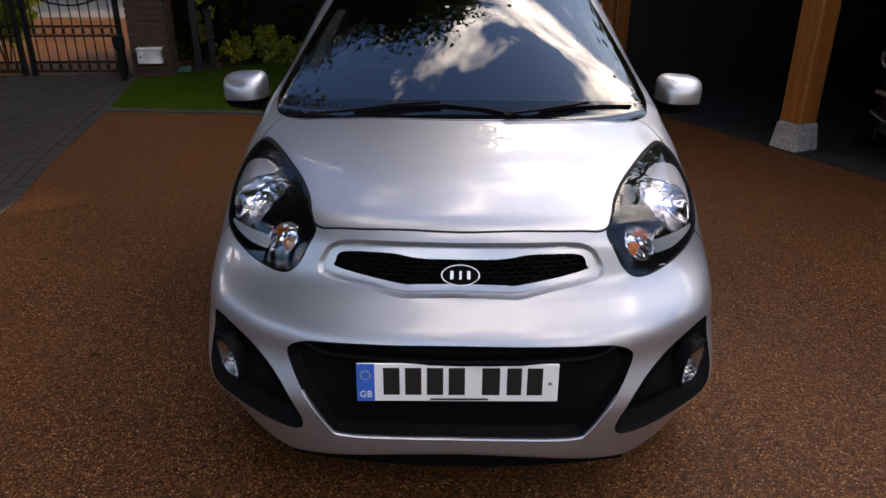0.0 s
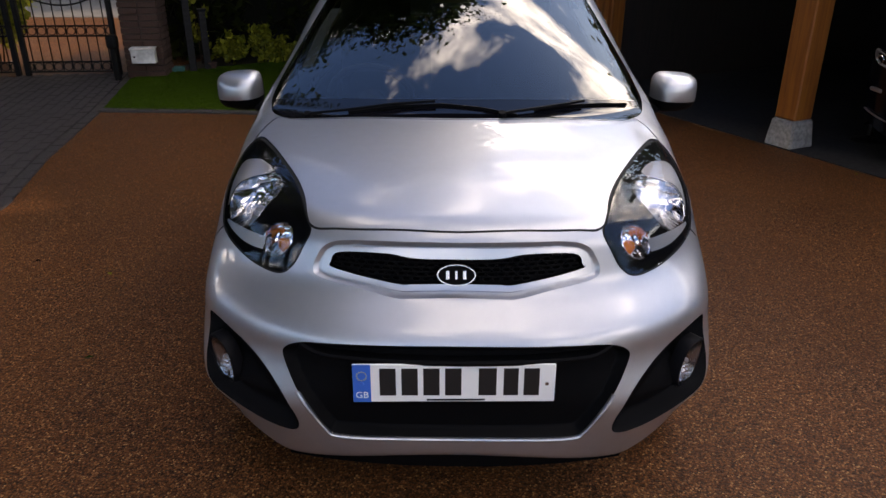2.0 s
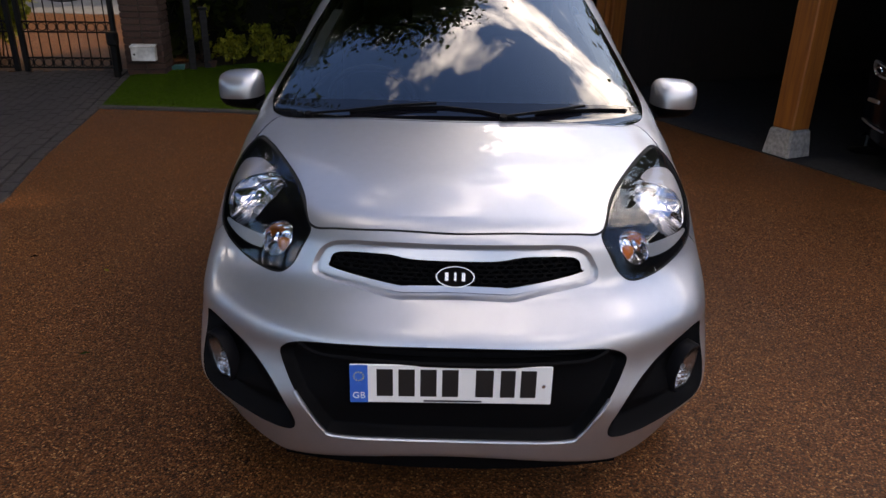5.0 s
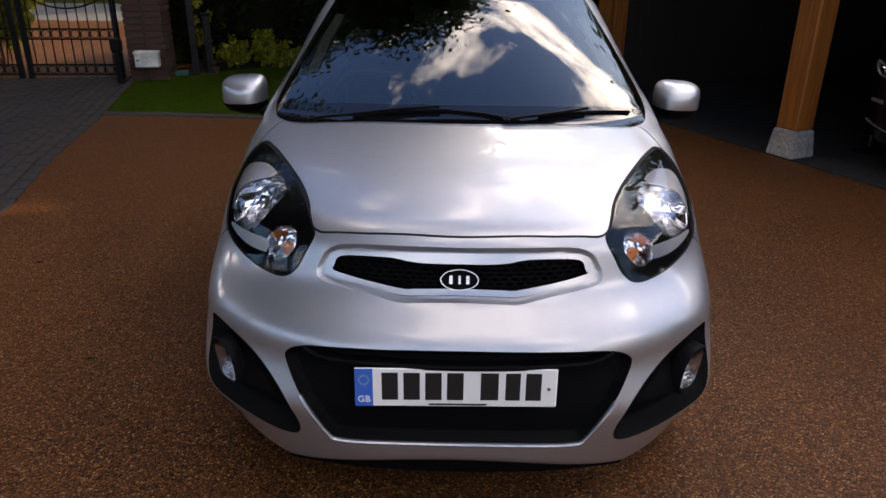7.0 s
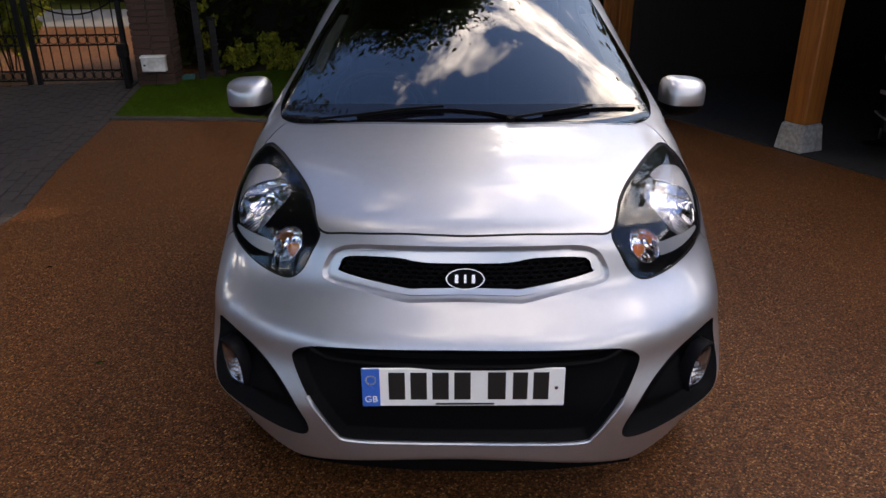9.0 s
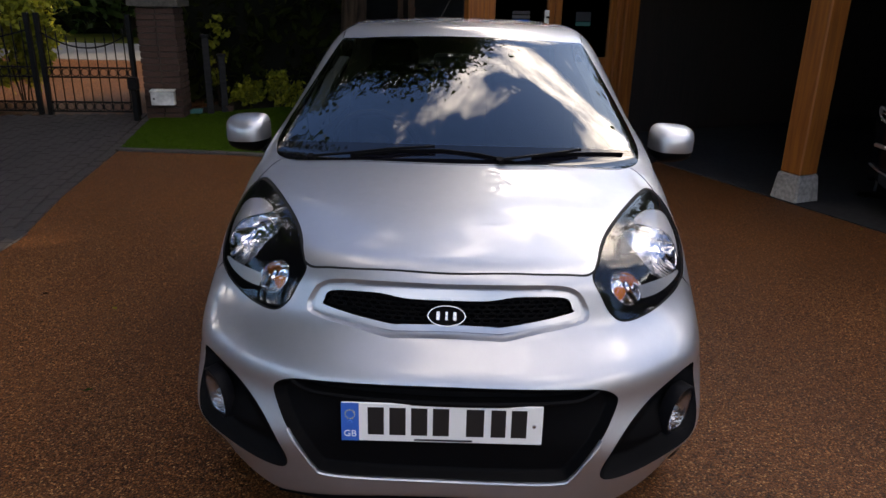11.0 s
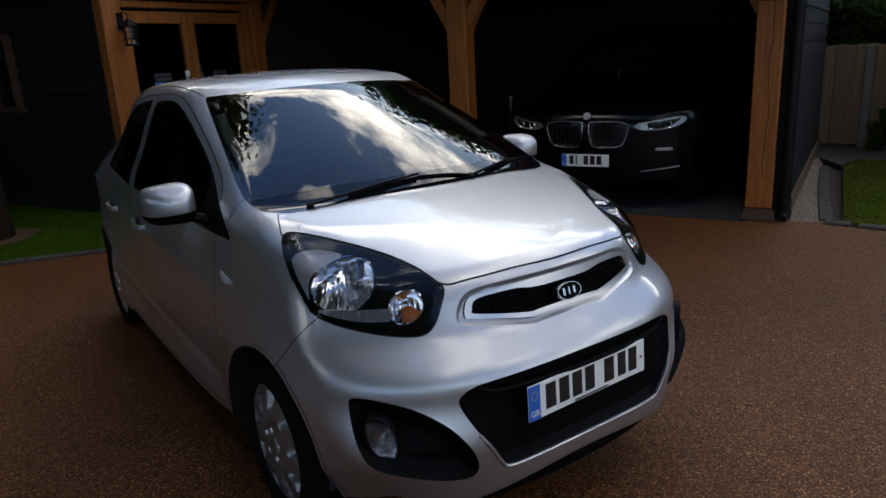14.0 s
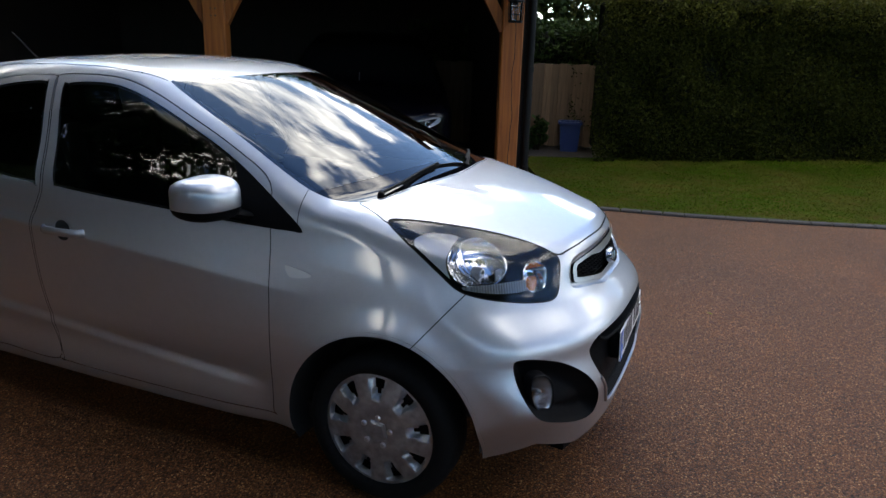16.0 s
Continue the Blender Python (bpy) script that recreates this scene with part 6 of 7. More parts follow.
def leaf_cloud(name, centres, size, mat, parent=None, label="", facing=None, long=1.6):
    """One folded leaf at every centre, each turned its own way; facing pulls them towards a direction."""
    n = len(centres)
    a = rng.normal(size=(n, 3))
    if facing is not None:
        a = a * 0.7 + facing
    a /= np.linalg.norm(a, axis=1, keepdims=True)
    b = np.cross(a, rng.normal(size=(n, 3)))
    b /= np.linalg.norm(b, axis=1, keepdims=True)
    c = np.cross(a, b)
    s = (size * rng.uniform(0.6, 1.35, n))[:, None]
    verts = np.stack([centres - b * s * long / 2, centres + c * s / 2 + a * s * 0.12, centres + b * s * long / 2, centres - c * s / 2 + a * s * 0.12], 1).reshape(-1, 3)
    i = np.arange(n)[:, None] * 4
    faces = np.concatenate([i + [0, 1, 2], i + [0, 2, 3]])
    me = bpy.data.meshes.new(name)
    me.vertices.add(len(verts))
    me.vertices.foreach_set("co", verts.astype(np.float32).ravel())
    me.loops.add(faces.size)
    me.loops.foreach_set("vertex_index", faces.ravel().astype(np.int32))
    me.polygons.add(len(faces))
    me.polygons.foreach_set("loop_start", np.arange(0, faces.size, 3, dtype=np.int32))
    me.polygons.foreach_set("loop_total", np.full(len(faces), 3, dtype=np.int32))
    me.update(calc_edges=True)
    me.materials.append(mat)
    ob = new(name, me)
    ob.parent = parent
    return tagged(ob, label)


def clumps(centre, radii, count, each, spread):
    """Points in clumps that fill the outer part of an uneven ellipsoid."""
    d = rng.normal(size=(count, 3))
    d /= np.linalg.norm(d, axis=1, keepdims=True)
    k = rng.uniform(0.45, 1.05, (count, 1))
    mid = np.array(centre) + d * k * np.array(radii)
    return (mid[:, None] + rng.normal(size=(count, each, 3)) * spread).reshape(-1, 3)


def tree(x, y, trunk, high, crown, radii, clump_count=70, each=110, leaf=0.15, mat=None, label="tall broadleaf tree with a dark green crown", spread=0.42, lean=(0, 0)):
    """A tapered trunk with limbs and an uneven crown."""
    ob = thing("tree", label, "tree", (x, y, -0.06), 0, "trees round the drive")
    bm = bmesh.new()
    sides, rows = 12, []
    bend = rng.normal(size=2) * 0.12
    for t in np.linspace(0, 1, 14):
        r = trunk * (1.0 - 0.62 * t + 0.55 * math.exp(-t * 16))
        z = high * t
        rows.append([bm.verts.new((lean[0] * z + bend[0] * math.sin(3 * t) + r * (1 + 0.10 * math.sin(3 * a + 5 * t) + 0.06 * math.sin(7 * a)) * math.cos(a), lean[1] * z + bend[1] * math.sin(2.4 * t) + r * (1 + 0.10 * math.sin(3 * a + 5 * t)) * math.sin(a), z)) for a in (2 * math.pi * i / sides for i in range(sides))])
    for lo_, hi_ in zip(rows, rows[1:]):
        for i in range(sides):
            bm.faces.new((lo_[i], lo_[(i + 1) % sides], hi_[(i + 1) % sides], hi_[i]))
    part("trunk", bm, BARK, ob, "rough brown bark", True)
    for i in range(7):
        a = 2.4 * i + rng.uniform(0, 0.6)
        z0 = high * (0.55 + 0.06 * i)
        tip = Vector((crown[0] - x + 0.7 * radii[0] * math.cos(a), crown[1] - y + 0.7 * radii[1] * math.sin(a), crown[2] + radii[2] * rng.uniform(-0.4, 0.5)))
        bm = bmesh.new()
        mid = Vector((tip.x * 0.45, tip.y * 0.45, (z0 + tip.z) / 2 + 0.5))
        tube(bm, (lean[0] * z0, lean[1] * z0, z0), mid, trunk * 0.34, trunk * 0.2, 8)
        tube(bm, mid, tip, trunk * 0.2, trunk * 0.06, 8)
        part("limb", bm, BARK, ob, "", True)
    leaf_cloud("crown", clumps((crown[0] - x, crown[1] - y, crown[2]), radii, clump_count, each, spread), leaf, mat or LEAF, ob, "many small dark green leaves")
    return ob


# The tree on the artificial lawn, whose crown hangs over the car.
tree(-1.30, 6.38, 0.150, 6.4, (-1.1, 6.4, 5.9), (1.55, 1.35, 1.25), 70, 190, 0.09, None, "tall leaning tree with rough bark on the artificial lawn", 0.34, (0.06, -0.05))
slab("bark_mulch", [(-1.3 + (0.42 + 0.05 * math.sin(5 * a)) * math.cos(a), 6.38 + (0.36 + 0.04 * math.sin(3 * a)) * math.sin(a)) for a in np.linspace(0, 2 * math.pi, 25)[:-1]], 0.03, MULCH, "brown bark mulch round the tree foot", "mulch")
stem = thing("ivy_stem", "slim second stem beside the leaning tree", "stem", (-1.45, 6.42, 0))
bm = bmesh.new()
sweep(bm, [(0.02, 0, 0), (0.03, 0.01, 0.3), (0.01, 0, 0.55), (0.03, -0.02, 0.8), (0.10, -0.03, 0.98)], [(0.026 * math.cos(a), 0.03 * math.sin(a)) for a in np.linspace(0, 2 * math.pi, 9)[:-1]], (0, 1, 0))
part("trunk", bm, BARK, stem, "", True)
# A second one added behind the lawn: its unseen crown shades the gate pillar.
tree(-3.4, 11.2, 0.20, 7.0, (-2.9, 9.9, 6.6), (3.3, 2.8, 2.3), 130, 200, 0.12, None, "tree added behind the artificial lawn to shade the gate pillar", 0.4)
# Added behind the barn, between it and the sun, to keep the car shaded.
for x, y, c, r in ((3.2, 12.6, 4.0, 2.4), (7.0, 11.6, 4.9, 2.9), (10.0, 10.2, 7.2, 2.9), (9.6, 14.6, 6.2, 3.4), (14.6, 11.2, 6.0, 3.4), (5.0, 16.0, 4.6, 2.8)):
    tree(x, y, 0.26, c, (x, y, c), (r, r, r * 1.05), 85, 100, 0.24, None, "broadleaf tree added behind the barn to block the sun", 0.55)
for x, y, c, r in ((13.6, 7.6, 5.4, 2.7), (17.0, 4.9, 4.2, 2.3), (18.5, 9.0, 4.0, 2.6)):
    tree(x, y, 0.18, c, (x, y, c), (r, r, r), 70, 160, 0.13, None, "broadleaf tree behind the board fence with sky showing through", 0.4)
# Round the open sides of the drive.
for x, y, c, r in ((14.8, -9.5, 3.6, 2.4), (-14, 3, 9.5, 4.0), (15.5, -2.5, 3.4, 2.2)):
    tree(x, y, 0.22, c, (x, y, c), (r, r, r), 70, 90, 0.2, None, "broadleaf tree at the edge of the drive", 0.5)
# Tall trees that hang over the paved side.
for x, y, cx, cy, c, r in ((-9.4, 2.2, -8.0, 2.4, 8.2, 4.0), (-10.0, -3.6, -8.2, -3.2, 8.4, 4.2), (-9.6, 7.6, -9.4, 8.4, 5.2, 3.4), (-9.0, -9.6, -7.4, -9.2, 8.2, 4.0), (-9.2, -1.2, -8.4, -0.4, 9.6, 3.8), (-11.5, -0.6, -11.2, -0.6, 8.6, 4.4), (-11.5, 4.2, -11.0, 4.0, 8.4, 4.0)):
    tree(x, y, 0.26, c, (cx, cy, c), (r, r, r), 150, 300, 0.13, None, "tall broadleaf tree overhanging the paved drive", 0.42)
# Across the road.
for x, y, c, r in ((-14, 27, 8, 4.8), (-9, 29, 8, 4.8), (-12.8, 13.6, 6.4, 3.2), (-24, 26, 8, 4.6), (-4, 28, 4.4, 3.4), (1, 30, 4.6, 3.6), (-19, 25, 8, 4.8), (-7.5, 24.5, 4.2, 2.6), (-12, 24.6, 4.0, 2.6)):
    tree(x, y, 0.3, c, (x, y, c), (r, r, r * 0.9), 80, 190, 0.22, None, "roadside tree beyond the gate", 0.7)


def hedge(name, path, wide, high, leaves, size, mat, label, core_label="dark inner twigs"):
    """A clipped hedge along a path, its faces covered in small sprays."""
    ob = thing(name, label, "hedge", (*path[0], 0))
    bm = bmesh.new()
    origin = Vector((*path[0], 0))
    for k, (a, b) in enumerate(zip(path, path[1:])):
        a, b = Vector((*a, 0)) - origin, Vector((*b, 0)) - origin
        way = (b - a).normalized()
        a, b = a + way * (0.3 if k == 0 else -0.1), b + way * (-0.3 if k == len(path) - 2 else 0.1)
        d = b - a
        box(bm, (d.length, wide * 0.8, high * 0.96), Matrix.Translation((a + b) / 2 + Vector((0, 0, high * 0.485))) @ pose(0, 0, 0, 0, 0, math.degrees(math.atan2(d.y, d.x))), 0.1)
    part("core", bm, TWIG, ob, core_label)
    spots = []
    total = sum(math.dist(a, b) for a, b in zip(path, path[1:]))
    for a, b in zip(path, path[1:]):
        a, b = np.array(a), np.array(b)
        n = int(leaves * math.dist(a, b) / total)
        t, z = rng.uniform(-0.02, 1.02, n), rng.uniform(0.0, 1, n) ** 0.9 * high
        d = (b - a) / np.linalg.norm(b - a)
        s = np.array([-d[1], d[0]])
        face = rng.choice([-1, 1, 0], n, p=[0.66, 0.18, 0.16] if leaves > 50000 else [0.42, 0.42, 0.16])
        off = np.where(face == 0, rng.uniform(-1, 1, n), face) * wide / 2
        along = t * math.dist(a, b)
        bulge = sum(0.03 * np.sin(p * along + q * z + r) for p, q, r in rng.uniform(-7, 7, (8, 3)))
        off += rng.normal(size=n) * 0.05 + bulge * np.sign(face)
        z = np.where(face == 0, high + rng.normal(size=n) * 0.06, z)
        xy = a + t[:, None] * (b - a) + off[:, None] * s
        spots.append(np.column_stack([xy - np.array(path[0]), z]))
    spots = np.concatenate(spots)
    # The top sprays take the paler colour that stands for sun on them.
    if mat is HEDGE and leaves > 50000:
        sunlit_top = spots[:, 2] > high - 0.5 * rng.uniform(0, 1, len(spots)) ** 0.7
        leaf_cloud("new_growth", spots[sunlit_top], size, SUNLIT_TIPS, ob, "paler yellow-green tips along the top, sunlight put into their colour", np.array([0, 0, 0.9]), 2.8)
        spots = spots[~sunlit_top]
    leaf_cloud("sprays", spots, size, mat, ob, "small dense sprays of foliage", np.array([0, 0, 0.5]), 2.4)
    return ob


hedge("hedge", [(7.95, 2.05), (9.25, -0.05), (10.7, -2.3), (13.2, -6.5)], 1.3, 2.35, 190000, 0.022, HEDGE, "tall clipped dark conifer hedge behind the lawn")
hedge("hedge", [(8.9, 7.2), (9.3, 3.6), (9.9, 1.0)], 1.0, 1.86, 30000, 0.045, LEAF, "dark shrubs overhanging the board fence")
hedge("hedge", [(-4.7, 9.5), (-3.35, 9.9), (-1.2, 10.4), (1.0, 11.5)], 1.2, 4.6, 9000, 0.10, SHADED_HEDGE, "tall dark hedge behind the artificial lawn")
hedge("hedge", [(-12.0, -9.0), (-9.2, -2.0), (-8.8, 7.9)], 1.2, 1.7, 16000, 0.12, SHADED_HEDGE, "dark clipped hedge along the paved drive")
hedge("hedge", [(-8.9, 7.6), (-9.8, 10.5), (-13.0, 17.5)], 1.2, 6.2, 9000, 0.12, SHADED_HEDGE, "tall dark hedge beyond the gate")
hedge("hedge", [(-12, -9.5), (-3, -11.5), (6, -11.0), (13.2, -6.5)], 1.0, 1.15, 8000, 0.09, SHADED_HEDGE, "low dark hedge closing the drive")
hedge("hedge", [(-22, 25.5), (-10, 26.8), (4, 27.5)], 1.6, 2.4, 6000, 0.2, SHADED_HEDGE, "dark hedge along the far side of the road")


def shrub(x, y, r, high, leaves, size, mat, label):
    ob = thing("shrub", label, "shrub", (x, y, 0), 0, "golden shrubs")
    for i in range(6):
        bm = bmesh.new()
        a = 2 * math.pi * i / 6
        tube(bm, (0.04 * math.cos(a), 0.04 * math.sin(a), 0), (r * 0.5 * math.cos(a), r * 0.5 * math.sin(a), high * 0.6), 0.012, 0.005, 6)
        part("stem", bm, BARK, ob)
    leaf_cloud("foliage", clumps((0, 0, high * 0.55), (r, r, high * 0.5), 26, leaves // 26, r * 0.16), size, mat, ob, "bright yellow-green leaves")
    return ob


shrub(-3.15, 8.75, 0.20, 0.34, 560, 0.05, LIME_LEAF, "low golden-leaved shrub catching the sun")
shrub(-2.72, 8.85, 0.22, 0.44, 720, 0.05, LIME_LEAF, "golden-leaved shrub behind the artificial lawn")
shrub(-2.38, 8.8, 0.20, 0.32, 520, 0.05, LIME_LEAF, "low golden-leaved shrub by the tree")
shrub(-3.52, 8.7, 0.14, 1.30, 400, 0.05, LIME_LEAF, "slim golden shrub behind the gate pillar")
shrub(-6.35, 8.6, 0.62, 2.9, 5200, 0.06, LIME_LEAF, "tall golden conifer catching the sun beyond the gate")
shrub(8.05, 2.75, 0.16, 0.5, 400, 0.05, LEAF, "small leafy plant against the fence")
shrub(3.98, 1.98, 0.05, 0.12, 60, 0.04, GRASS_A, "small weed at the foot of the post")

# Road, far drive and verge beyond the gate.
slab("far_drive", [(-9, 7.2), (-4.2, 7.85), (-2.0, 15.5), (-14, 15.5)], -0.015, RESIN, "sunlit resin-bound drive beyond the gate", "driveway")
slab("road", [(-60, 13.5), (-14, 15.6), (-2, 15.6), (60, 17), (60, 23), (-2, 21.6), (-14, 21.2), (-60, 19)], -0.02, TARMAC, "grey tarmac road beyond the gate", "road")
slab("verge", [(-60, 19.02), (-14, 21.22), (-2, 21.62), (60, 23.02), (60, 40), (-60, 40)], 0.0, TURF, "grass verge across the road", "verge")


# Wrought iron gate between brick pillars.
def gate(x0, y0, x1, y1, label):
    width = math.dist((x0, y0), (x1, y1))
    ob = thing("iron_gate", label, "gate", (x0, y0, 0), math.degrees(math.atan2(y1 - y0, x1 - x0)), "gate leaves")
    for z in (0.07, 0.19, 0.50, 0.62):
        bm = bmesh.new()
        box(bm, (width, 0.03, 0.018), pose(width / 2, 0, z), 0.003)
        part("rail", bm, IRON, ob)
    for x in (0.03, width - 0.03):
        bm = bmesh.new()
        box(bm, (0.06, 0.06, 1.25), pose(x, 0, 0.645), 0.006)
        part("stile", bm, IRON, ob)
    count = int(width / 0.115)
    top = lambda x: 0.92 + 0.22 * (2 * x / width - 1) ** 2
    bm = bmesh.new()
    sweep(bm, [(x, 0, top(x) - 0.06) for x in np.linspace(0.03, width - 0.03, 20)], oval(0.010, 0.010, 8))
    part("top_rail", bm, IRON, ob, "", True)
    for i in range(1, count):
        x = width * i / count
        bm = bmesh.new()
        tube(bm, (x, 0, 0.06), (x, 0, top(x)), 0.008, 0.008, 8)
        tube(bm, (x, 0, top(x)), (x, 0, top(x) + 0.07), 0.014, 0.002, 8)
        part("bar", bm, IRON, ob)
    for i in range(count):
        for z in (0.13, 0.56):
            bm = bmesh.new()
            x = width * (i + 0.5) / count
            lathe(bm, [(0.048 + 0.006 * math.cos(a), 0.006 * math.sin(a)) for a in np.linspace(0, 2 * math.pi, 7)[:-1]], pose(x, 0, z, 90, 0, 0), 18, True)
            part("ring", bm, IRON, ob, "", True)
    return ob


gate(-5.36, 7.47, -4.20, 7.58, "black wrought iron gate leaf with rings, closed")
gate(-8.4, 7.18, -5.42, 7.465, "wide black wrought iron gate leaf with rings, closed")


def pillar(x, y, turn):
    """A brick gate pillar: every brick its own piece round a mortar core."""
    ob = thing("gate_pillar", "red brick gate pillar with stone cap and ball", "pillar", (x, y, 0), turn, "gate pillars")
    bm = bmesh.new()
    box(bm, (0.43, 0.43, 1.38), pose(0, 0, 0.69))
    part("core", bm, LIME, ob, "sandy mortar")
    bm = bmesh.new()
    box(bm, (0.215, 0.102, 0.065), Matrix(), 0.006)
    me = bpy.data.meshes.new("brick")
    bm.to_mesh(me)
    bm.free()
    me.materials.append(BRICK)
    for course in range(18):
        z = 0.04 + course * 0.0755
        for f in range(4):
            for k in (0, 1):
                u = -0.112 if k == 0 else 0.112
                m = pose(0, 0, z, 0, 0, 90 * f) @ pose(u + (0.005 if course % 2 else -0.005), -0.182, 0)
                piece = new("brick", me)
                piece.parent = ob
                piece.matrix_basis = m
    bm = bmesh.new()
    lump(bm, [(sx * k, sy * k, z) for z, k in ((1.375, 0.30), (1.44, 0.30), (1.56, 0.09), (1.60, 0.09)) for sx, sy in ((-1, -1), (1, -1), (1, 1), (-1, 1))], [(0, 3, 2, 1)] + [(4 * r + i, 4 * r + (i + 1) % 4, 4 * r + 4 + (i + 1) % 4, 4 * r + 4 + i) for r in range(3) for i in range(4)] + [(12, 13, 14, 15)])
    part("cap", bm, CAPSTONE, ob, "stone cap, tree shade put into its colour")
    bm = bmesh.new()
    bmesh.ops.create_uvsphere(bm, u_segments=24, v_segments=16, radius=0.145, matrix=pose(0, 0, 1.735))
    part("ball", bm, CAPSTONE, ob, "stone ball, tree shade put into its colour", True)
    return ob


pillar(-3.88, 7.72, 8)
letter = thing("letter_box", "white metal letter box on the gate pillar", "letter box", (-3.80, 7.375, 0.19), 8)
bm = bmesh.new()
box(bm, (0.28, 0.12, 0.17), pose(0, 0, 0.095), 0.008)
part("body", bm, WHITE_BOX, letter)
bm = bmesh.new()
box(bm, (0.30, 0.14, 0.015), pose(0, -0.005, 0.187, 6, 0, 0), 0.004)
part("lid", bm, WHITE_BOX, letter)
bm = bmesh.new()
tube(bm, (-0.10, -0.06, 0.09), (-0.10, -0.068, 0.09), 0.012, 0.012, 12)
part("lock", bm, IRON, letter)
for x, y, h in ((-3.42, 7.95, 1.0), (-3.28, 8.12, 0.75)):
    ob = thing("garden_post", "dark weathered wooden garden post", "post", (x, y, 0), 20, "garden posts")
    bm = bmesh.new()
    box(bm, (0.09, 0.09, h), pose(0, 0, h / 2), 0.008)
    part("shaft", bm, BOARD, ob)
    bm = bmesh.new()
    box(bm, (0.12, 0.12, 0.03), pose(0, 0, h + 0.015), 0.008)
    part("cap", bm, BOARD, ob)
gate_post = thing("gate_stop", "slim black iron post at the gate", "post", (-4.13, 7.30, 0), 0)
bm = bmesh.new()
box(bm, (0.07, 0.07, 0.42), pose(0, 0, 0.21), 0.01)
part("shaft", bm, IRON, gate_post)
bm = bmesh.new()
box(bm, (0.12, 0.12, 0.16), pose(0, 0, 0.46), 0.02)
part("head", bm, IRON, gate_post)

# Shingle strip, edging and fence at the barn's end.
slab("shingle_strip", [(4.06, 1.66), (4.20, 1.44), (6.55, 2.66), (7.6, 3.3), (7.5, 3.55), (6.6, 2.95)], 0.004, SHINGLE, "pale loose shingle beside the barn", "gravel")
slab("flower_bed", [(6.8, 2.6), (7.3, 2.65), (7.6, 1.95), (8.1, 1.2), (8.6, 1.6), (8.2, 3.2), (7.7, 4.4), (7.4, 3.3)], 0.01, SOIL, "bare earth bed at the foot of the fence", "flower bed")


def fence(a, b, high, label):
    """Upright boards on rails between concrete posts."""
    a, b = Vector((*a, 0)), Vector((*b, 0))
    d = b - a
    ob = thing("board_fence", label, "fence", a, math.degrees(math.atan2(d.y, d.x)))
    bm = bmesh.new()
    box(bm, (0.125, 0.016, high), pose(0, 0, high / 2), 0.003)
    me = bpy.data.meshes.new("board")
    bm.to_mesh(me)
    bm.free()
    me.materials.append(FENCE)
    for i in range(int(d.length / 0.112)):
        piece = new("board", me)
        piece.parent = ob
        piece.matrix_basis = pose(0.06 + i * 0.112, -0.012 * (i % 2), 0.05 + 0.008 * math.sin(i * 2.3), 0, 0, 6)
    for z in (0.35, high * 0.85):
        bm = bmesh.new()
        box(bm, (d.length, 0.05, 0.09), pose(d.length / 2, 0.045, z), 0.004)
        part("rail", bm, FENCE, ob)
    bm = bmesh.new()
    box(bm, (0.10, 0.10, high + 0.03), pose(1.39, -0.035, (high + 0.03) / 2), 0.008)
    part("concrete_post", bm, CONCRETE, ob, "grey concrete fence post")
    return ob


fence((7.75, 4.35), (8.62, 1.85), 1.25, "weathered close-board fence with a grey concrete post")
crate = thing("blue_crate", "blue plastic recycling crate standing against the fence", "crate", (8.22, 2.28, 0.0), -75)
for low_half, top_half, ends in (((0.13, 0.12), (0.155, 0.15), ((-1, -1), (1, -1))), ((0.13, 0.12), (0.155, 0.15), ((1, -1), (1, 1))), ((0.13, 0.12), (0.155, 0.15), ((1, 1), (-1, 1))), ((0.13, 0.12), (0.155, 0.15), ((-1, 1), (-1, -1)))):
    bm = bmesh.new()
    outer = [bm.verts.new((ex * h[0], ey * h[1], z)) for h, z in ((low_half, 0.02), (top_half, 0.44)) for ex, ey in ends]
    inner = [bm.verts.new((ex * (h[0] - 0.012), ey * (h[1] - 0.012), z)) for h, z in ((low_half, 0.02), (top_half, 0.44)) for ex, ey in ends]
    for q in ((0, 1, 3, 2),):
        bm.faces.new([outer[k] for k in q])
        bm.faces.new([inner[k] for k in reversed(q)])
    for a, b in ((0, 1), (1, 3), (3, 2), (2, 0)):
        bm.faces.new((outer[b], outer[a], inner[a], inner[b]))
    part("crate_wall", bm, BLUE_BOX, crate)
    a, b = Vector((ends[0][0] * 0.165, ends[0][1] * 0.16, 0.44)), Vector((ends[1][0] * 0.165, ends[1][1] * 0.16, 0.44))
    bm = bmesh.new()
    box(bm, ((b - a).length, 0.03, 0.045), Matrix.Translation((a + b) / 2) @ pose(0, 0, 0, 0, 0, math.degrees(math.atan2(b.y - a.y, b.x - a.x))), 0.006)
    part("rim", bm, BLUE_BOX, crate)
bm = bmesh.new()
box(bm, (0.26, 0.24, 0.016), pose(0, 0, 0.012), 0.004)
part("crate_base", bm, BLUE_BOX, crate)

# Grass blades on both lawns.
def blades(name, ring, count, size, mat, label, z):
    ring = np.array(ring)
    q = rng.uniform(ring.min(0), ring.max(0), (count * 2, 2))
    q = q[inside(ring, q) > 0.004][:count]
    return tagged(leaf_cloud(name, np.column_stack([q, np.full(len(q), z)]), size, mat, None, "", np.array([0.0, 0.0, 1.6]), 2.2), label, "grass", "", "stuff")


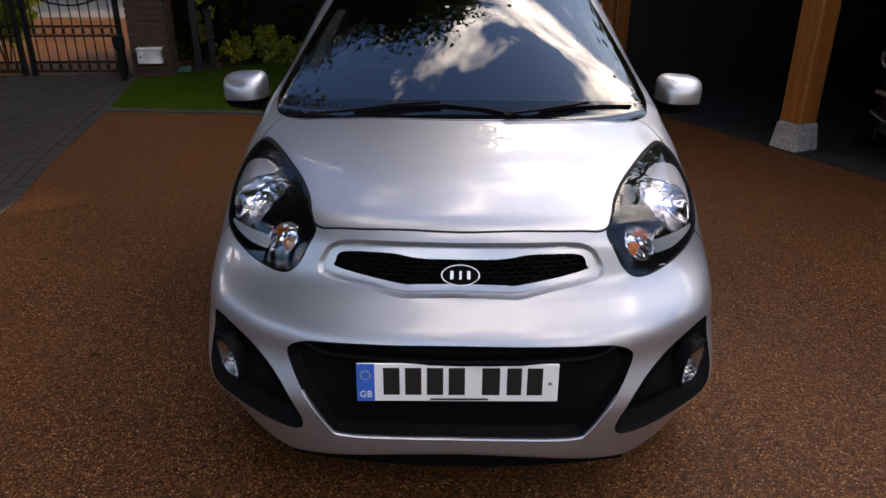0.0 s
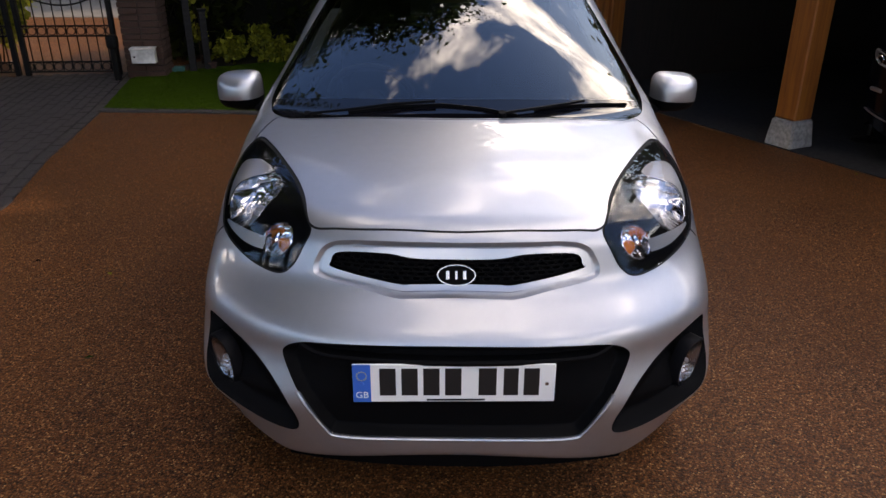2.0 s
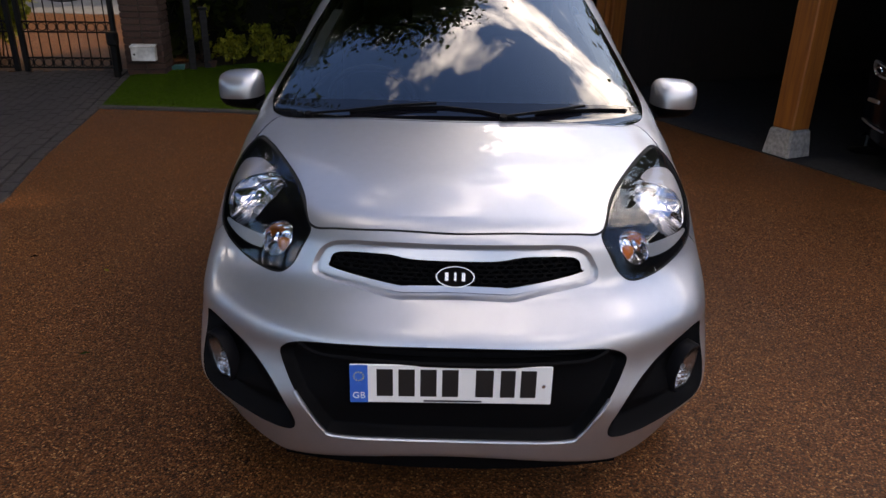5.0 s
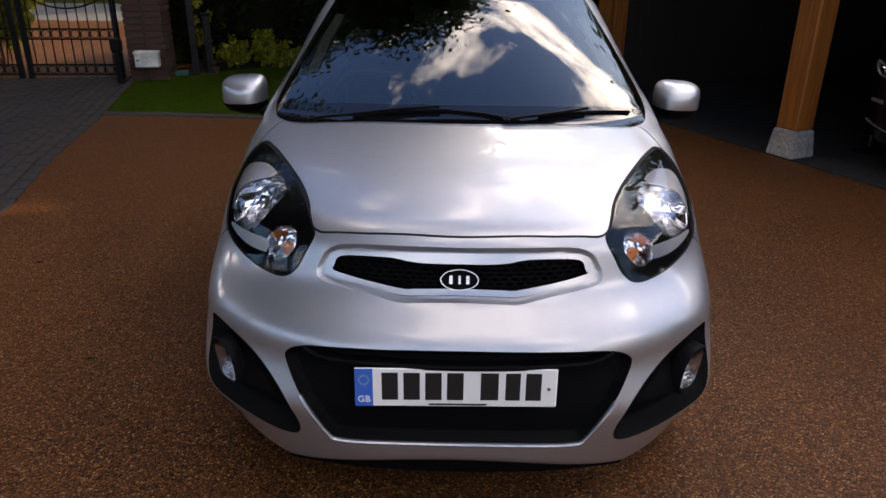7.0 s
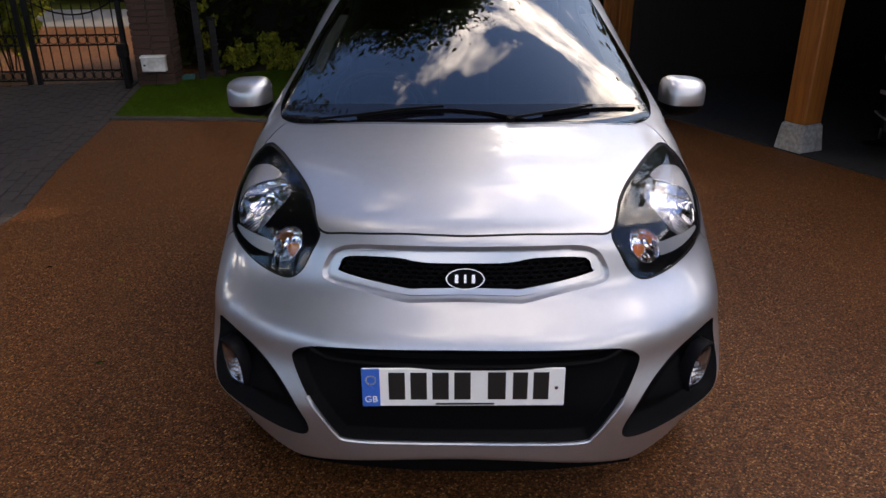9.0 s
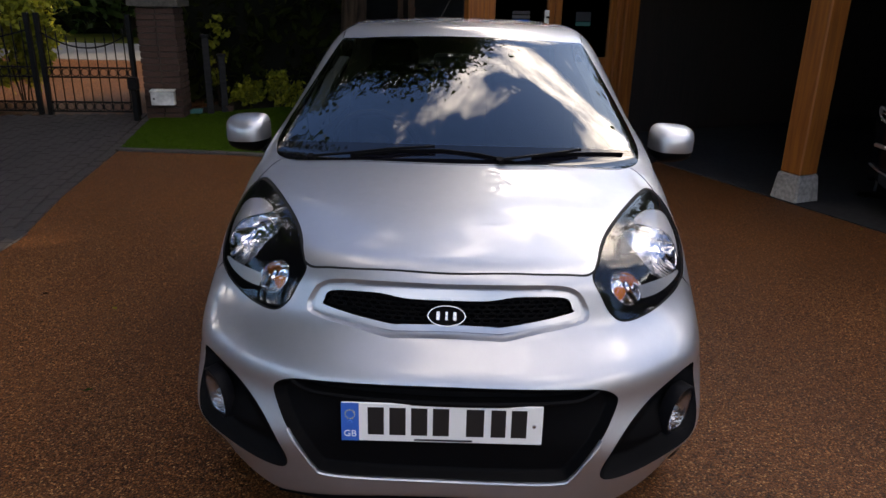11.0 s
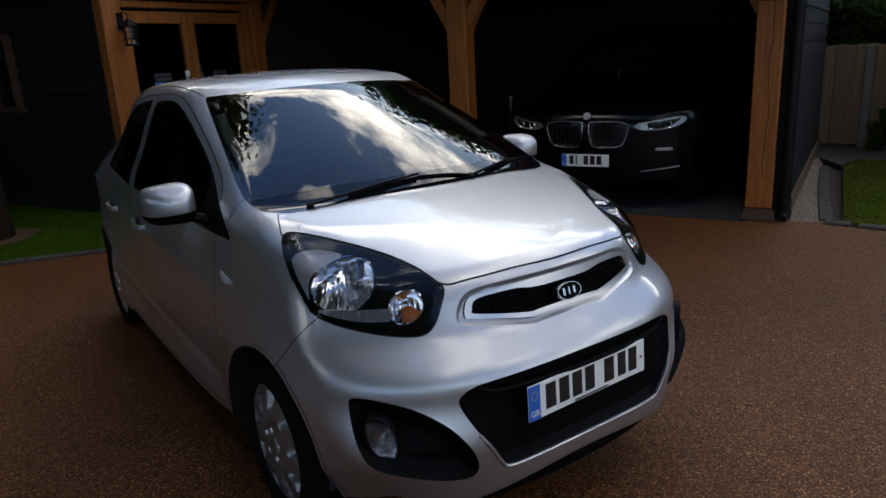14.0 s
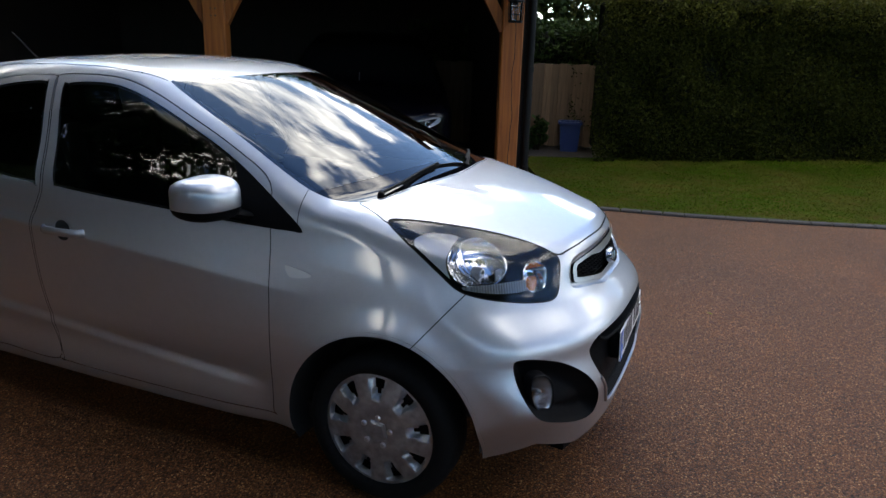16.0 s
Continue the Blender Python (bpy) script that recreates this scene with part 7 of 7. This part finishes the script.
blades("lawn_grass", [(4.32, 1.36), (4.36, 0.9), (4.47, 0.2), (4.73, -0.9), (5.06, -2.0), (5.7, -3.55), (6.5, -5.1), (11.2, -3.5), (8.8, 0.1), (7.55, 1.9), (7.3, 2.6), (6.75, 2.55)], 150000, 0.009, GRASS_A, "short mown lawn grass", 0.020)
blades("turf_grass", [(-3.55, 5.60), (-2.2, 5.55), (-1.1, 5.35), (-0.4, 5.13), (0.0, 7.4), (-1.0, 9.2), (-2.6, 8.7), (-3.3, 8.2), (-3.75, 7.75), (-4.02, 7.4)], 80000, 0.007, GRASS_B, "short even artificial turf", 0.022)

# Fallen leaves and flecks on the drive.
for x, y, turn, mat in ((-1.48, 0.96, 20, LEAF), (2.95, 3.55, 70, LIME_LEAF), (3.2, 2.85, 10, LIME_LEAF), (3.4, 2.2, 130, LIME_LEAF), (2.1, 1.4, 40, LIME_LEAF), (2.5, 0.5, 80, LIME_LEAF), (3.3, 1.2, 15, LIME_LEAF), (1.7, -0.2, 60, LIME_LEAF), (3.1, 0.1, 100, BARK), (-2.2, 1.9, 33, BARK), (2.75, 2.6, 5, BARK), (-1.75, 1.75, 140, LIME_LEAF)):
    bm = bmesh.new()
    lump(bm, [(-0.022, 0, 0.003), (0, 0.011, 0.008), (0.024, 0, 0.004), (0, -0.011, 0.007), (0.0, 0.0, 0.003)], [(0, 4, 1), (1, 4, 2), (2, 4, 3), (3, 4, 0)])
    ob = finish("fallen_leaf", bm, mat)
    ob.matrix_world = pose(x, y, 0.001, 0, 0, turn)
    tagged(ob, "small curled fallen leaf lying on the drive", "leaf", "fallen leaves")

# Small things beside the gate pillar.
tray = thing("plant_tray", "small teal plastic tray behind the artificial lawn", "tray", (-3.62, 7.92, 0.0), 15)
bm = bmesh.new()
lump(bm, [(sx * k * 0.10, sy * k * 0.07, z) for z, k in ((0, 0.85), (0.07, 1.0), (0.07, 0.92), (0.012, 0.80)) for sx, sy in ((-1, -1), (1, -1), (1, 1), (-1, 1))], [(0, 3, 2, 1), (12, 13, 14, 15)] + [(4 * r + i, 4 * r + (i + 1) % 4, 4 * r + 4 + (i + 1) % 4, 4 * r + 4 + i) for r in range(3) for i in range(4)])
part("shell", bm, TEAL, tray)
pot = thing("plant_pot", "small terracotta pot behind the artificial lawn", "pot", (-3.24, 8.15, 0.0))
bm = bmesh.new()
lathe(bm, [(0.001, 0.0), (0.05, 0.0), (0.065, 0.08), (0.074, 0.08), (0.074, 0.10), (0.064, 0.10), (0.058, 0.03), (0.001, 0.03)], Matrix(), 24)
part("shell", bm, BRICK, pot, "", True)


# ---- pieces: paving blocks and kerb setts ----
def piece_mesh(name, size, bevel, mat):
    bm = bmesh.new()
    box(bm, size, Matrix(), bevel)
    me = bpy.data.meshes.new(name)
    bm.to_mesh(me)
    bm.free()
    me.materials.append(mat)
    return me


paving = bpy.data.objects["paving"]
block = piece_mesh("block", (0.196, 0.096, 0.05), 0.006, BLOCK)
EDGE = [(-2.05, -9), (-2.86, 2.75), (-3.17, 3.85), (-3.53, 5.52), (-4.1, 7.75)]
# Courses along the drive's edge: the nearest as pieces, those farther out joined.
block_bm = []
for a, b in zip(EDGE, EDGE[1:]):
    a, b = Vector((*a, 0)), Vector((*b, 0))
    d = (b - a).normalized()
    out_way = Vector((-d.y, d.x, 0))
    turn = math.degrees(math.atan2(d.y, d.x))
    for k in range(int((b - a).length / 0.202) + 1):
        for row in range(30):
            p = a + d * (0.101 + k * 0.202 + (0.101 if row % 2 else 0)) + out_way * (0.06 + row * 0.102 + (0.006 if row else 0))
            m = pose(p.x, p.y, -0.022 + 0.002 * math.sin(17 * k + 5 * row), 0.4 * math.sin(9 * k + row), 0.4 * math.cos(5 * k + 3 * row), turn)
            if row < 7 and 2.2 < p.y < 7.4:
                ob = new("block", block)
                ob.parent = paving
                ob.matrix_basis = m
            else:
                block_bm.append(m)
base = np.array([v.co for v in block.vertices])
faces0 = [tuple(f.vertices) for f in block.polygons]
verts, faces = [], []
for n, m in enumerate(block_bm):
    verts += (base @ np.array(m.to_3x3()).T + np.array(m.translation)).tolist()
    faces += [tuple(i + n * len(base) for i in f) for f in faces0]
tagged(raw("far_blocks", verts, faces, BLOCK, paving), "", "", "", "stuff")

kerbs = thing("lawn_edging", "dark sett edging between drive and lawn", "kerb", (0, 0, 0), 0, "", "structure")
sett = piece_mesh("sett", (0.192, 0.10, 0.09), 0.009, KERB)
for line in ([(4.20, 1.48), (4.30, 1.0), (4.41, 0.2), (4.67, -0.9), (5.0, -2.0), (5.65, -3.6), (6.45, -5.2)], [(4.24, 1.46), (5.4, 2.08), (6.6, 2.68)], [(-3.56, 5.56), (-2.2, 5.51), (-1.1, 5.31), (-0.42, 5.09)]):
    for a, b in zip(line, line[1:]):
        a, b = Vector((*a, 0)), Vector((*b, 0))
        d = b - a
        n = max(1, round(d.length / 0.2))
        for k in range(n):
            p = a + d * ((k + 0.5) / n)
            ob = new("sett", sett)
            ob.parent = kerbs
            ob.matrix_basis = pose(p.x, p.y, -0.022 + 0.003 * math.sin(k * 3.1), 0.8 * math.sin(k * 5), 0, math.degrees(math.atan2(d.y, d.x)) + 1.2 * math.sin(k * 7))
